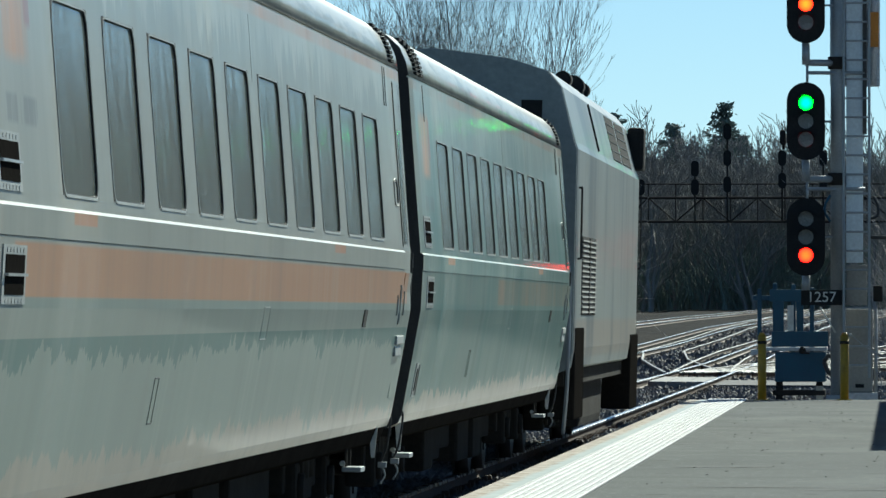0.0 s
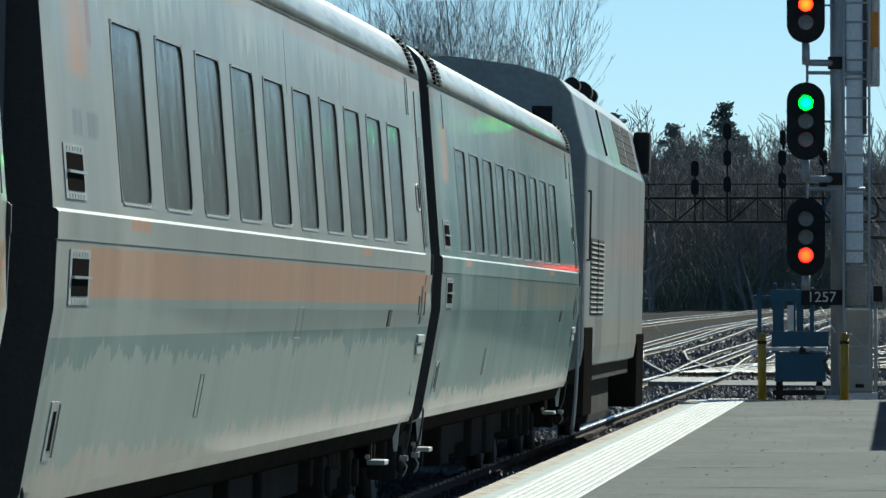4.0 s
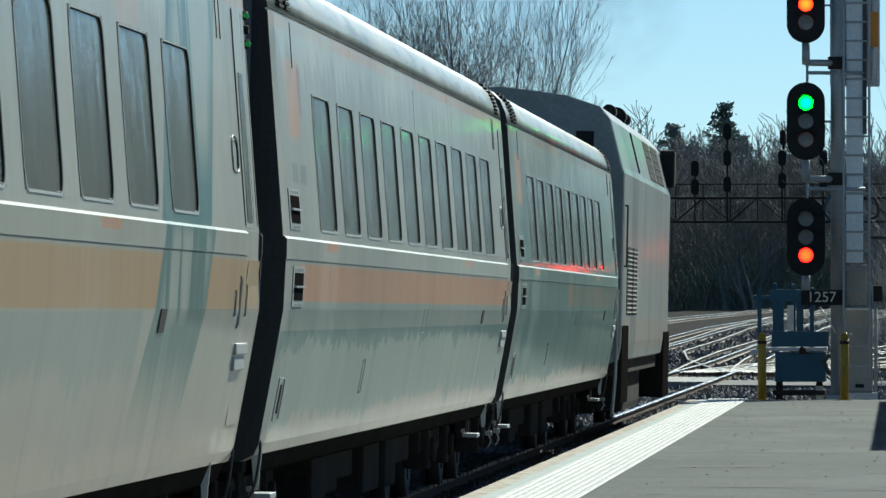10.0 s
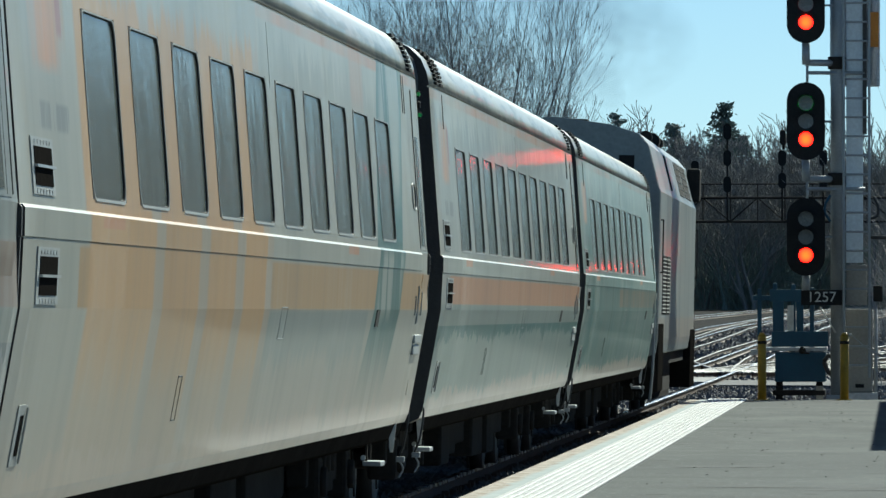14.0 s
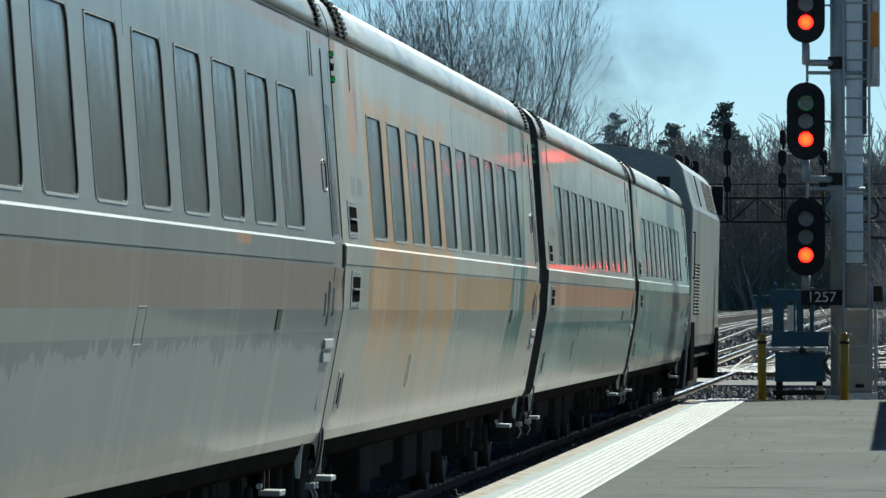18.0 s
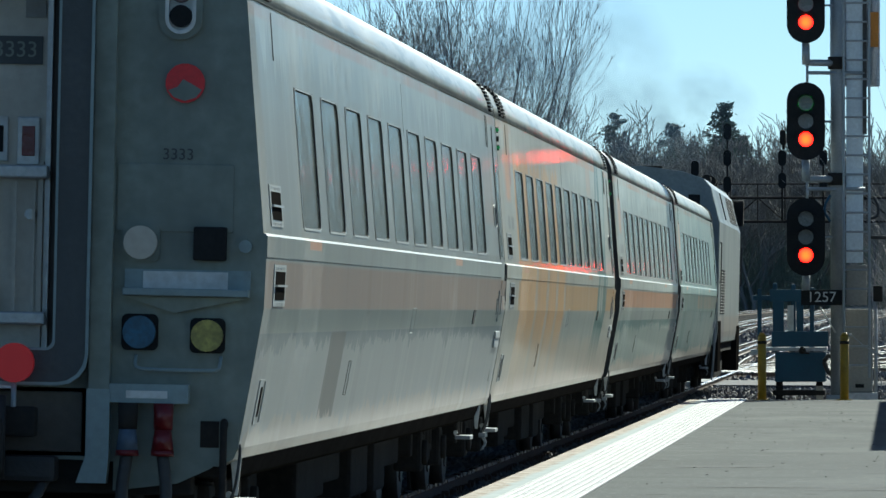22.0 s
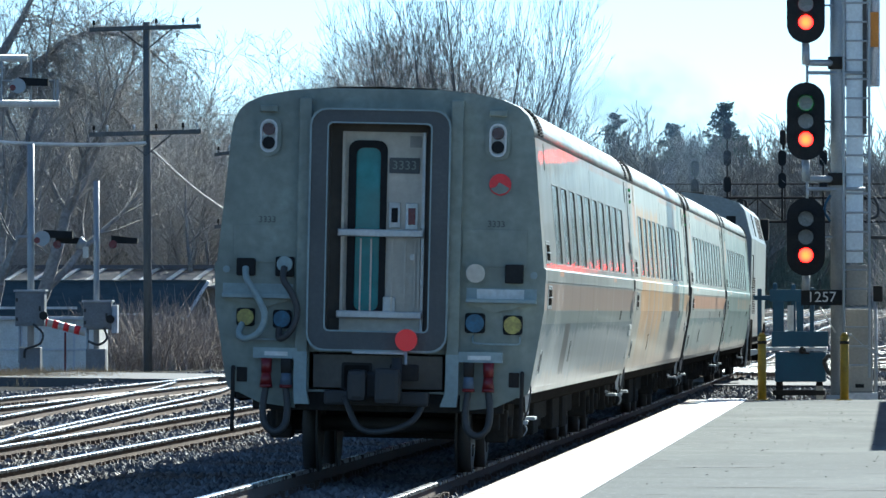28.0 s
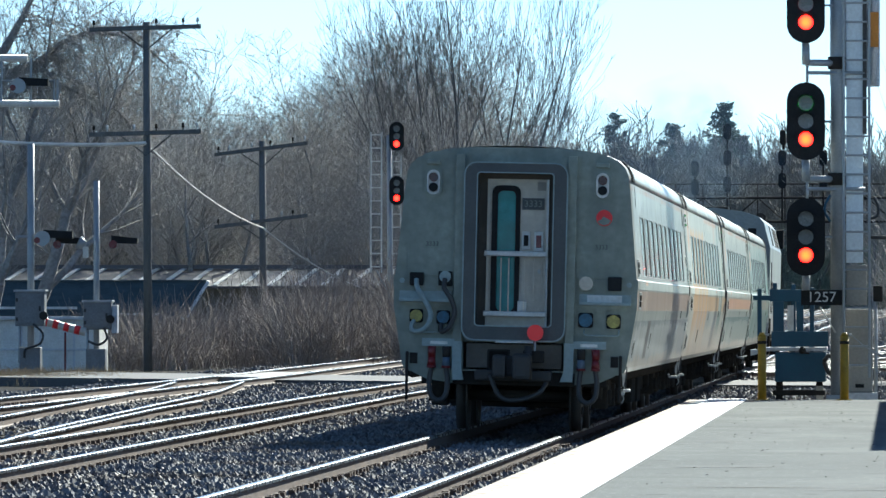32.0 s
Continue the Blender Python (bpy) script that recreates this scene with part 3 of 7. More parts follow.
        c = s.mix(s.m("MULTIPLY", s.m("MULTIPLY", s.ramp(s.z, 1.60, 1.58), s.band(s.y, 12.0, 19.9, 0.05)), s.ramp(zz, 1.24, 1.34)), c, (0.28, 0.325, 0.31))
        c = s.mix(s.m("MULTIPLY", s.ramp(zz, 1.34, 1.0), 0.5), c, (0.42, 0.37, 0.31))
    else:
        start = 0.8 if kind == "stripe" else 10.5
        c = s.mix(s.m("MULTIPLY", s.band(s.z, 1.642, 1.855, 0.007), s.band(s.y, start, 25.0, 0.03)), c, PEACH)
        c = s.mix(s.m("MULTIPLY", s.band(s.z, 1.48, 1.642, 0.005), 0.8), c, (0.26, 0.325, 0.295))
        c = s.mix(s.m("MULTIPLY", s.m("MULTIPLY", s.ramp(zz, 1.38, 1.39), s.ramp(s.z, 1.484, 1.479)), 0.95 if kind == "stripe" else 0.5), c, TEAL)
        c = s.mix(s.m("MULTIPLY", s.ramp(zz, 1.39, 1.38), 0.9), c, (0.245, 0.325, 0.295))
        if kind == "plain":
            c = s.mix(s.ramp(s.m("ADD", s.grain(0.6, 3), s.m("MULTIPLY", s.ramp(s.z, 3.0, 2.2), 0.25)), 0.2, 0.95), c, TEAL)
    if kind != "rear":
        worn = s.ramp(s.grain(1.0, 3, (1, 2.5, 0.8)), 0.3, 0.6)
        c = s.mix(s.m("MULTIPLY", s.m("MULTIPLY", s.band(s.y, 0.55, 1.75, 0.06), s.band(s.z, 2.56, 3.0, 0.03)), worn), c, (0.56, 0.30, 0.15))
        c = s.mix(s.m("MULTIPLY", s.m("MULTIPLY", s.band(s.y, 1.68, 1.88, 0.02), s.band(s.z, 2.70, 2.98, 0.02)), worn), c, (0.36, 0.14, 0.13))
    else:
        c = s.mix(s.m("MULTIPLY", s.band(s.y, 23.0, 24.5, 0.08), s.m("MULTIPLY", s.band(s.z, 2.32, 2.85, 0.03), 0.6)), c, (0.50, 0.36, 0.27))
    c = s.mix(s.m("MULTIPLY", s.ramp(zz, 0.965, 0.945), 0.8), c, CREAM)
    if kind == "rear":
        c = s.mix(1.0, c, (0.67, 0.69, 0.70), "MULTIPLY")
    elif kind == "gold":
        c = s.mix(1.0, c, (1.12, 1.08, 1.03), "MULTIPLY")
    # orange markers under the windows
    tick = s.m("MULTIPLY", s.band(s.z, 1.938, 1.988, 0.004), s.m("ADD", s.band(s.y, 2.9, 3.83, 0.02), s.band(s.y, 17.8, 18.72, 0.02)))
    c = s.mix(s.m("MULTIPLY", tick, 0.85), c, (0.58, 0.28, 0.14))
    # lettering too worn to read, as faint bars
    if kind != "rear":
        bars = s.m("MULTIPLY", s.m("ADD", s.band(s.y, 0.8, 1.25, 0.02), s.band(s.y, 1.35, 1.95, 0.02)), s.ramp(s.grain(1.0, 2, (1, 9, 3)), 0.35, 0.5))
        c = s.mix(s.m("MULTIPLY", s.m("MULTIPLY", bars, s.band(s.z, 2.31, 2.42, 0.01)), 0.5), c, (0.12, 0.13, 0.13))
    # run-off streaks and grime
    fine = s.grain(1.0, 3, (1, 3.6, 0.22))
    c = s.mix(s.m("MULTIPLY", s.ramp(fine, 0.52, 0.7), 0.15), c, (0.56, 0.57, 0.54))
    c = s.mix(s.m("MULTIPLY", s.ramp(fine, 0.46, 0.3), 0.16), c, (0.17, 0.19, 0.18))
    streak = s.ramp(s.grain(1.0, 2, (1, 1.1, 0.16)), 0.52, 0.75)
    c = s.mix(s.m("MULTIPLY", streak, 0.2), c, (0.47, 0.46, 0.43))
    soot = s.ramp(s.grain(1.0, 3, (1, 0.5, 0.3)), 0.5, 0.8)
    c = s.mix(s.m("MULTIPLY", soot, 0.25), c, (0.12, 0.12, 0.11))
    # roof shoulder: chalky grey with sooty blotches along its lower edge
    c = s.mix(s.m("MULTIPLY", s.ramp(s.z, 3.25, 3.38), 0.75), c, (0.52, 0.53, 0.49))
    blotch = s.ramp(s.m("ADD", s.grain(1.0, 4, (1, 0.7, 7.0), 0.65), s.m("MULTIPLY", s.ramp(s.z, 3.5, 3.26), 0.16)), 0.56, 0.68)
    c = s.mix(s.m("MULTIPLY", s.m("MULTIPLY", blotch, s.ramp(s.z, 3.25, 3.26)), 0.6), c, (0.20, 0.235, 0.215))
    relief = s.m("ADD", s.grain(0.9, 2, (1, 1, 1.3)), s.m("MULTIPLY", s.grain(4, 3, (1, 1, 0.5)), 0.22))
    relief = s.m("ADD", relief, s.m("MULTIPLY", s.grain(1.0, 3, (1, 2.6, 4.0), 0.6), 0.3))
    s.bump(relief, 0.085, 0.05)
    s.bsdf.inputs["Coat Roughness"].default_value = 0.06
    c = s.mix(1.0, c, (1.04, 1.0, 0.945), "MULTIPLY")
    return s.done(c, s.m("ADD", 0.40, s.m("MULTIPLY", streak, 0.2)), 0.0, 0.4, 0.32)


M_GLASS = Shade("tinted_coach_glass")
_v = M_GLASS.scattered()
_dust = M_GLASS.ramp(M_GLASS.grain(2.0, 5, (1.2, 1, 0.5), 0.6, _v), 0.45, 0.75)
M_GLASS.bump(M_GLASS.grain(2.6, 3, (1.2, 1, 1.0), 0.5, _v), 0.35, 0.012)
M_GLASS = M_GLASS.done(M_GLASS.mix(_dust, (0.185, 0.205, 0.18), (0.245, 0.26, 0.225)), 0.10, 0, 0.3)
M_SILL = surface("window_edge_rubber", (0.014, 0.015, 0.015), 0.7, 0, 3, 20, 0.2)
M_TRIM = surface("painted_window_trim", (0.42, 0.43, 0.4), 0.5, 0, 3, 30, 0.15)
M_EDGE = surface("bare_alloy_trim", (0.5, 0.5, 0.48), 0.4, 0.5, 3, 30, 0.15)
M_ENDGREY = surface("coach_end_grey_paint", (0.265, 0.292, 0.245), 0.6, 0, 1.6, 11, 0.38, (0.145, 0.16, 0.13), 0.15)
M_POST = surface("pale_blue_grey_paint", (0.30, 0.37, 0.36), 0.5, 0, 2, 16, 0.2, (0.17, 0.2, 0.19), 0.15)
M_BELLOWS = surface("dark_gangway_rubber", (0.085, 0.09, 0.088), 0.6, 0, 2, 25, 0.3, (0.06, 0.062, 0.06))
M_DOORCREAM = surface("grubby_cream_door", (0.60, 0.55, 0.45), 0.5, 0, 2, 15, 0.2, (0.4, 0.34, 0.26))
M_TEALGLASS = surface("teal_tinted_glass", (0.03, 0.25, 0.26), 0.16, 0, 2, 10, 0.25, bump=0.0, spec=0.25)
M_BLUECAP = surface("blue_plastic_cap", (0.05, 0.15, 0.24), 0.6, 0, 9, 40, 0.4, (0.05, 0.07, 0.08))
M_YELLOWCAP = surface("yellow_plastic_cap", (0.44, 0.38, 0.10), 0.6, 0, 9, 40, 0.4, (0.12, 0.10, 0.05))
M_DULLBLUE = surface("dull_blue_grey_paint", (0.10, 0.14, 0.19), 0.6, 0, 4, 30, 0.3)
M_TAIL = lamp_glow("red_tail_lamp", (1.0, 0.015, 0.025), 0.055)
M_GREENLIT = lamp_glow("green_door_lamp", (0.06, 0.9, 0.2), 0.05)


def shell_mesh(length, bays):
    """The body: lofted skin with the window openings cut through on both sides."""
    bm = bmesh.new()
    cuts = sorted({0.0, length, 0.25, length - 0.25, length - 1.06, length - 1.05, *[q for w in bays for q in w]})
    wi = next(i for i, p in enumerate(SECTION) if p[1] == WIN_LO)
    for sx in (1, -1):
        grid = {}
        for j, y in enumerate(cuts):
            pinch = 0.0 if 0.2 < y < length - 0.2 else 0.012
            for i, (x, z) in enumerate(SECTION):
                # the waist rail stops short of the front entrance
                if y > length - 1.055 and 1.87 < z < 2.02:
                    x = 1.577
                if i == len(SECTION) - 1 and sx < 0:
                    continue
                grid[i, j] = bm.verts.new((sx * (x - pinch), y, z))
        for j in range(len(cuts) - 1):
            opening = any(abs(cuts[j] - a) < 1e-6 for a, b in bays)
            for i in range(len(SECTION) - 1):
                if (i + 1, j) not in grid or (i == wi and opening):
                    continue
                q = (grid[i, j], grid[i, j + 1], grid[i + 1, j + 1], grid[i + 1, j])
                bm.faces.new(q if sx > 0 else q[::-1]).smooth = i > 16
    bmesh.ops.remove_doubles(bm, verts=bm.verts[:], dist=0.0005)
    # close the crown on the far half
    bm.verts.ensure_lookup_table()
    xs = SECTION[-2]
    for j in range(len(cuts) - 1):
        def find(x, y, z):
            return min(bm.verts, key=lambda v: (v.co - Vector((x, y, z))).length)
        f = [find(-xs[0], cuts[j], xs[1]), find(-xs[0], cuts[j + 1], xs[1]), find(0, cuts[j + 1], 3.70), find(0, cuts[j], 3.70)]
        bm.faces.new(f[::-1]).smooth = True
    bmesh.ops.recalc_face_normals(bm, faces=bm.faces[:])
    return bm


def window_meshes():
    w, h = WIN_W, WIN_HI - WIN_LO
    outer = rounded(0, w, 0, h, 0.0005)
    inner = rounded(0.01, w - 0.02, 0.008, h - 0.008, 0.10)
    fr = ring(bmesh.new(), outer, inner, -0.002, 0.018)
    me_f = bpy.data.meshes.new("window_seal")
    fr.to_mesh(me_f), fr.free()
    finish(me_f, M_SILL)
    trim = ring(bmesh.new(), rounded(-0.004, w + 0.010, -0.008, h + 0.001, 0.11), rounded(0.008, w - 0.004, 0.004, h - 0.006, 0.10), -0.0045, 0.001)
    me_t = bpy.data.meshes.new("window_trim")
    trim.to_mesh(me_t), trim.free()
    finish(me_t, M_TRIM)
    pn = bmesh.new()
    prism(pn, inner, 0.0065, 0.012)
    me_p = bpy.data.meshes.new("pane")
    pn.to_mesh(me_p), pn.free()
    finish(me_p, M_GLASS)
    return me_f, me_t, me_p


WINDOW_MESHES = window_meshes()
LEAN = math.atan2(WIN_LO_X - WIN_HI_X, WIN_HI - WIN_LO)


def wheelset(parent, y, r=0.457):
    bm = bmesh.new()
    tube(bm, (-1.0, 0, 0), (1.0, 0, 0), 0.08, n=10)
    for sx in (-1, 1):
        tube(bm, (sx * 0.69, 0, 0), (sx * 0.82, 0, 0), r, n=28)
        tube(bm, (sx * 0.665, 0, 0), (sx * 0.69, 0, 0), r + 0.028, n=28)
        for k in range(3):
            a = k * 2.1
            box(bm, (sx * 0.825 - 0.01, math.cos(a) * 0.25 - 0.05, math.sin(a) * 0.25 - 0.05), (sx * 0.825 + 0.01, math.cos(a) * 0.25 + 0.05, math.sin(a) * 0.25 + 0.05))
    return part("wheelset", bm, M_STEEL, parent, "worn steel wheels on an axle", m=pose(0, y, r))


WHEELS = []


def bogie(parent, y0, axle=1.3, r=0.457):
    bm = bmesh.new()
    for sx in (-1, 1):
        box(bm, (sx * 1.02 - 0.07, y0 - axle - 0.35, 0.42), (sx * 1.02 + 0.07, y0 + axle + 0.35, 0.62), bevel=0.02)
        box(bm, (sx * 1.02 - 0.1, y0 - 0.4, 0.36), (sx * 1.02 + 0.1, y0 + 0.4, 0.72), bevel=0.02)
        for q in (-axle, axle):
            box(bm, (sx * 1.05 - 0.11, y0 + q - 0.17, 0.3), (sx * 1.05 + 0.11, y0 + q + 0.17, 0.62), bevel=0.03)
            tube(bm, (sx * 1.14, y0 + q, 0.457), (sx * 1.2, y0 + q, 0.457), 0.1, n=10)
        for q in (-0.22, 0.22):
            tube(bm, (sx * 1.05, y0 + q, 0.5), (sx * 1.05, y0 + q, 0.8), 0.09, n=8)
    box(bm, (-1.0, y0 - 0.25, 0.45), (1.0, y0 + 0.25, 0.75))
    part("bogie_frame", bm, M_FRAME, parent, "grimy black bogie frame")
    for q in (-axle, axle):
        WHEELS.append((wheelset(parent, y0 + q, r), y0 + q, r))


def coach(label, liv, length, rear=False, lamps=True, count=10):
    ob = thing("passenger_coach", label, "railway coach", group="coaches of the train")
    bays = window_bays(count)
    part("body_shell", shell_mesh(length, bays), liv, ob)
    # end walls
    for y, name in ((0.0, "rear_wall"), (length, "front_wall")):
        bm = bmesh.new()
        pts = [(x - 0.013, z) for x, z in SECTION[:-1]] + [(0, 3.69)] + [(-x + 0.013, z) for x, z in SECTION[:-1]][::-1]
        pts = pts[::-1]
        d = 0.03 if y == 0 else -0.03
        if rear and y == 0:
            # the end wall leaves the doorway open
            for sx in (1, -1):
                q = [(0.56 * sx, 0.78)] + [(sx * (x - 0.013), z) for x, z in SECTION[:-2]] + [(0.56 * sx, 3.68)]
                prism(bm, q, 0.0, 0.05)
            box(bm, (-0.56, 0, 3.36), (0.56, 0.05, 3.68))
            box(bm, (-0.56, 0, 0.78), (0.56, 0.05, 1.34))
        else:
            prism(bm, pts, y + min(d, 0) + 0.001, y + max(d, 0) - 0.001)
        part(name, bm, M_ENDGREY if (rear and y == 0) else M_RUBBER, ob)
    part("floor_pan", B((-1.36, 0.1, 0.70), (1.36, length - 0.1, 0.765)), M_FRAME, ob)
    # skirt lip under the sides, near-black to put in the shade there
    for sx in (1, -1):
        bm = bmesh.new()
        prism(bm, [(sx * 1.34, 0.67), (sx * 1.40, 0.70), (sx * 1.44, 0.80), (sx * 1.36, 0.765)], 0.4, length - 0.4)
        part("skirt", bm, M_SHADEBLACK, ob)
    # windows, both sides
    for a, b in bays:
        z = WIN_LO
        for sx in (1, -1):
            x = half_width(WIN_LO) * sx
            m = Matrix.Translation((x, a if sx > 0 else b, z)) @ Matrix.Rotation(-LEAN * sx, 4, "Y") @ Matrix.Rotation(radians(90 * sx), 4, "Z")
            win = part("window_seal", WINDOW_MESHES[0], None, ob, m=m)
            part("pane", WINDOW_MESHES[2], None, win)
            part("window_trim", WINDOW_MESHES[1], None, win)
    # air louvres behind the rear corner, following the lean of the wall
    def slab(y0, y1, za, zb, d0, d1):
        return prism(bmesh.new(), [(half_width(za) + d0, za), (half_width(za) + d1, za), (half_width(zb) + d1, zb), (half_width(zb) + d0, zb)], y0, y1)
    for z0 in (2.045, 1.615):
        base = part("air_louvre", slab(0.38, 1.18, z0, z0 + 0.225, -0.02, 0.006), M_TRIM, ob, "small black air louvre in an alloy surround")
        # black slabs on the uncut wall put in the shade of the cavities
        for k in range(2):
            part("opening", slab(0.46, 1.10, z0 + 0.035 + 0.08 * k, z0 + 0.108 + 0.08 * k, 0.0062, 0.009), M_SHADEBLACK, base)
        part("slat", slab(0.44, 1.12, z0 + 0.106, z0 + 0.117, 0.006, 0.022), M_EDGE, base)
        for z in (z0 + 0.012, z0 + 0.205):
            for k in range(6):
                part("rivet", T((half_width(z) + 0.003, 0.5 + 0.11 * k, z), (half_width(z) + 0.0085, 0.5 + 0.11 * k, z), 0.010, n=6), M_EDGE, base)
    # entrance door at the front end
    bm = bmesh.new()
    for z0, z1 in ((1.0, 1.85), (2.02, 3.15)):
        x0, x1 = half_width(z0), half_width(z1)
        vs = [bm.verts.new(p) for p in ((x0 + 0.001, length - 0.98, z0), (x0 + 0.001, length - 0.3, z0), (x1 + 0.001, length - 0.3, z1), (x1 + 0.001, length - 0.98, z1))]
        us = [bm.verts.new((v.co.x + 0.004, v.co.y, v.co.z)) for v in vs]
        bm.faces.new(us)
        for k in range(4):
            bm.faces.new((vs[k], vs[(k + 1) % 4], us[(k + 1) % 4], us[k]))
    door = part("entrance_door", bm, liv, ob)
    for y in (length - 0.99, length - 0.47, length - 0.27):
        for z0, z1 in ((2.03, 3.14),):
            zs = [z0 + (z1 - z0) * k / 6 for k in range(7)]
            part("door_seal", hose(bmesh.new(), [(half_width(z) + 0.002, y, z) for z in zs], 0.0045), M_SILL, door)
    # door glass, as a tall narrow light
    bm = bmesh.new()
    z0, z1 = 2.05, 2.82
    x0, x1 = half_width(z0) + 0.006, half_width(z1) + 0.006
    vs = [bm.verts.new(p) for p in ((x0, length - 0.88, z0), (x0, length - 0.58, z0), (x1, length - 0.58, z1), (x1, length - 0.88, z1))]
    us = [bm.verts.new((v.co.x + 0.003, v.co.y, v.co.z)) for v in vs]
    bm.faces.new(us)
    for k in range(4):
        bm.faces.new((vs[k], vs[(k + 1) % 4], us[(k + 1) % 4], us[k]))
    part("door_glass", bm, M_GLASS, door)
    # handles and grab rails beside the door
    for y, z0, z1 in ((length - 1.7, 1.57, 1.69), (length - 1.42, 1.51, 1.76), (length - 1.38, 1.52, 1.75), (length - 1.05, 1.57, 1.72)):
        bm = bmesh.new()
        tube(bm, (half_width(z0) + 0.007, y, z0), (half_width(z1) + 0.007, y, z1), 0.005, n=6)
        for z in (z0, z1):
            tube(bm, (half_width(z) - 0.01, y, z), (half_width(z) + 0.009, y, z), 0.008, n=5)
        part("door_handle", bm, M_TRIM, door)
    bm = bmesh.new()
    box(bm, (half_width(1.36) - 0.02, length - 1.32, 1.365), (half_width(1.36) + 0.022, length - 0.62, 1.425), bevel=0.008)
    box(bm, (half_width(1.30) - 0.02, length - 1.28, 1.285), (half_width(1.30) + 0.018, length - 0.66, 1.355), bevel=0.008)
    part("step_box", bm, M_TRIM, ob, "dented alloy step box")
    bm = bmesh.new()
    a, b, lo, hi = length - 1.5, length - 1.2, 2.31, 2.465
    loop = [(a, lo), (b, lo), (b, hi), (a, hi), (a, lo)]
    plate = part("control_panel", hose(bm, [(half_width(z) + 0.004, y, z) for y, z in loop], 0.0045, 6), M_TRIM, ob, "small alloy-framed control panel")
    part("panel_shadow_gap", hose(bmesh.new(), [(half_width(z) + 0.002, y, z) for y, z in ((b - 0.03, lo + 0.012), (b - 0.03, hi - 0.012), (a + 0.02, hi - 0.012))], 0.005, 6), M_SILL, plate)
    # upper grab slots at both ends, small flaps and latches
    for y in (1.35, length - 1.95, length - 1.75):
        bm = bmesh.new()
        tube(bm, (half_width(2.96) - 0.001, y, 2.96), (half_width(3.22) - 0.001, y, 3.22), 0.006, 0.005, n=6)
        part("grab_slot", bm, M_SILL, ob)
    for y, z, w, h in ((12.8, 1.44, 0.4, 0.17), (7.2, 1.07, 0.2, 0.21)):
        bm = bmesh.new()
        for p, q in (((y, z), (y + w, z)), ((y, z), (y, z + h)), ((y + w, z), (y + w, z + h)), ((y, z + h), (y + w, z + h))):
            tube(bm, (half_width(p[1]) - 0.001, p[0], p[1]), (half_width(q[1]) - 0.001, q[0], q[1]), 0.004, n=5)
        part("service_flap", bm, M_SILL if w < 0.4 else M_TRIM, ob)
    bm = bmesh.new()
    prism(bm, [(half_width(1.49) - 0.01, 1.49), (half_width(1.49) + 0.006, 1.49), (half_width(1.60) + 0.006, 1.60), (half_width(1.60) - 0.01, 1.60)], 20.7, 20.98)
    part("lock_cover", bm, M_BLACK, ob)
    # recessed grab handle low in the rear corner
    grab = part("grab_recess", slab(0.45, 0.75, 0.98, 1.22, -0.02, 0.005), M_TRIM, ob, "small alloy grab plate")
    part("slot", slab(0.55, 0.65, 1.02, 1.18, 0.0052, 0.008), M_SHADEBLACK, grab)
    part("grab_bar", T((half_width(0.99) + 0.012, 0.70, 0.99), (half_width(1.21) + 0.012, 0.70, 1.21), 0.005, n=6), M_EDGE, grab)
    # ribs on the roof shoulder at both ends
    for y0 in (0.45, 0.95, length - 1.2):
        bm = bmesh.new()
        for k in range(9):
            z = 3.275 + k * 0.030
            x = half_width(z)
            box(bm, (x - 0.03, y0, z), (x + 0.022, y0 + 0.3, z + 0.018))
        part("roof_bar", bm, M_BLACK, ob)
    # joints in the wall skin over the windows
    for y in (12.7,):
        bm = bmesh.new()
        tube(bm, (half_width(2.8) - 0.001, y, 2.8), (half_width(3.155) - 0.001, y, 3.155), 0.0035, n=4)
        part("wall_joint", bm, M_ENDGREY, ob)
    # steps, tapered hangers and cables at the corners
    for y, rear_corner in ((0.25, True), (length - 1.35, False)):
        bm = bmesh.new()
        prism(bm, [(1.385, 0.84), (1.45, 0.84), (1.43, 0.60), (1.408, 0.60)], y + 0.05, y + 0.065)
        hanger = part("bracket", bm, M_WHITE, ob, "pale painted tapered hanger")
        part("hanger_web", B((1.40, y + 0.066, 0.62), (1.412, y + 0.32, 0.80)), M_ALU, hanger)
        ys = y + 0.25 if rear_corner else y - 2.1
        bm = bmesh.new()
        box(bm, (1.36, ys, 0.545), (1.485, ys + 0.40, 0.578), bevel=0.006)
        step = part("footstep", bm, M_ALU, ob, "alloy footstep on hangers")
        for q in (0.05, 0.40):
            part("step_hanger", B((1.375, ys + q, 0.57), (1.39, ys + q + 0.03, 0.80)), M_FRAME, step)
        part("step_bolt", T((1.365, ys - 0.01, 0.60), (1.365, ys + 0.02, 0.60), 0.018, n=8), M_EDGE, step)
        cy = y - 0.22 if rear_corner else y + 1.2
        part("hanging_cable", hose(bmesh.new(), [(1.42, cy, 0.90), (1.46, cy, 0.86), (1.44, cy - 0.02, 0.66), (1.40, cy, 0.55)], 0.008), M_RUBBER, ob)
        cable = part("cable_plug", B((1.38, cy - 0.03, 0.51), (1.44, cy + 0.02, 0.55), 0.006), M_ALU, ob)
        part("plug_chain", hose(bmesh.new(), [(1.41, cy, 0.51), (1.43, cy + 0.02, 0.46), (1.40, cy, 0.40)], 0.006), M_ALU, cable)
    # equipment under the floor
    rng = random.Random(3)
    y = 5.4
    while y < 19:
        w = rng.uniform(0.8, 2.2)
        part("equipment_box", B((-1.2, y, rng.uniform(0.22, 0.4)), (rng.uniform(0.86, 1.08), y + w, 0.72), 0.03), M_FRAME, ob)
        y += w + rng.uniform(0.15, 0.6)
    bogie(ob, 3.2)
    bogie(ob, length - 3.2)
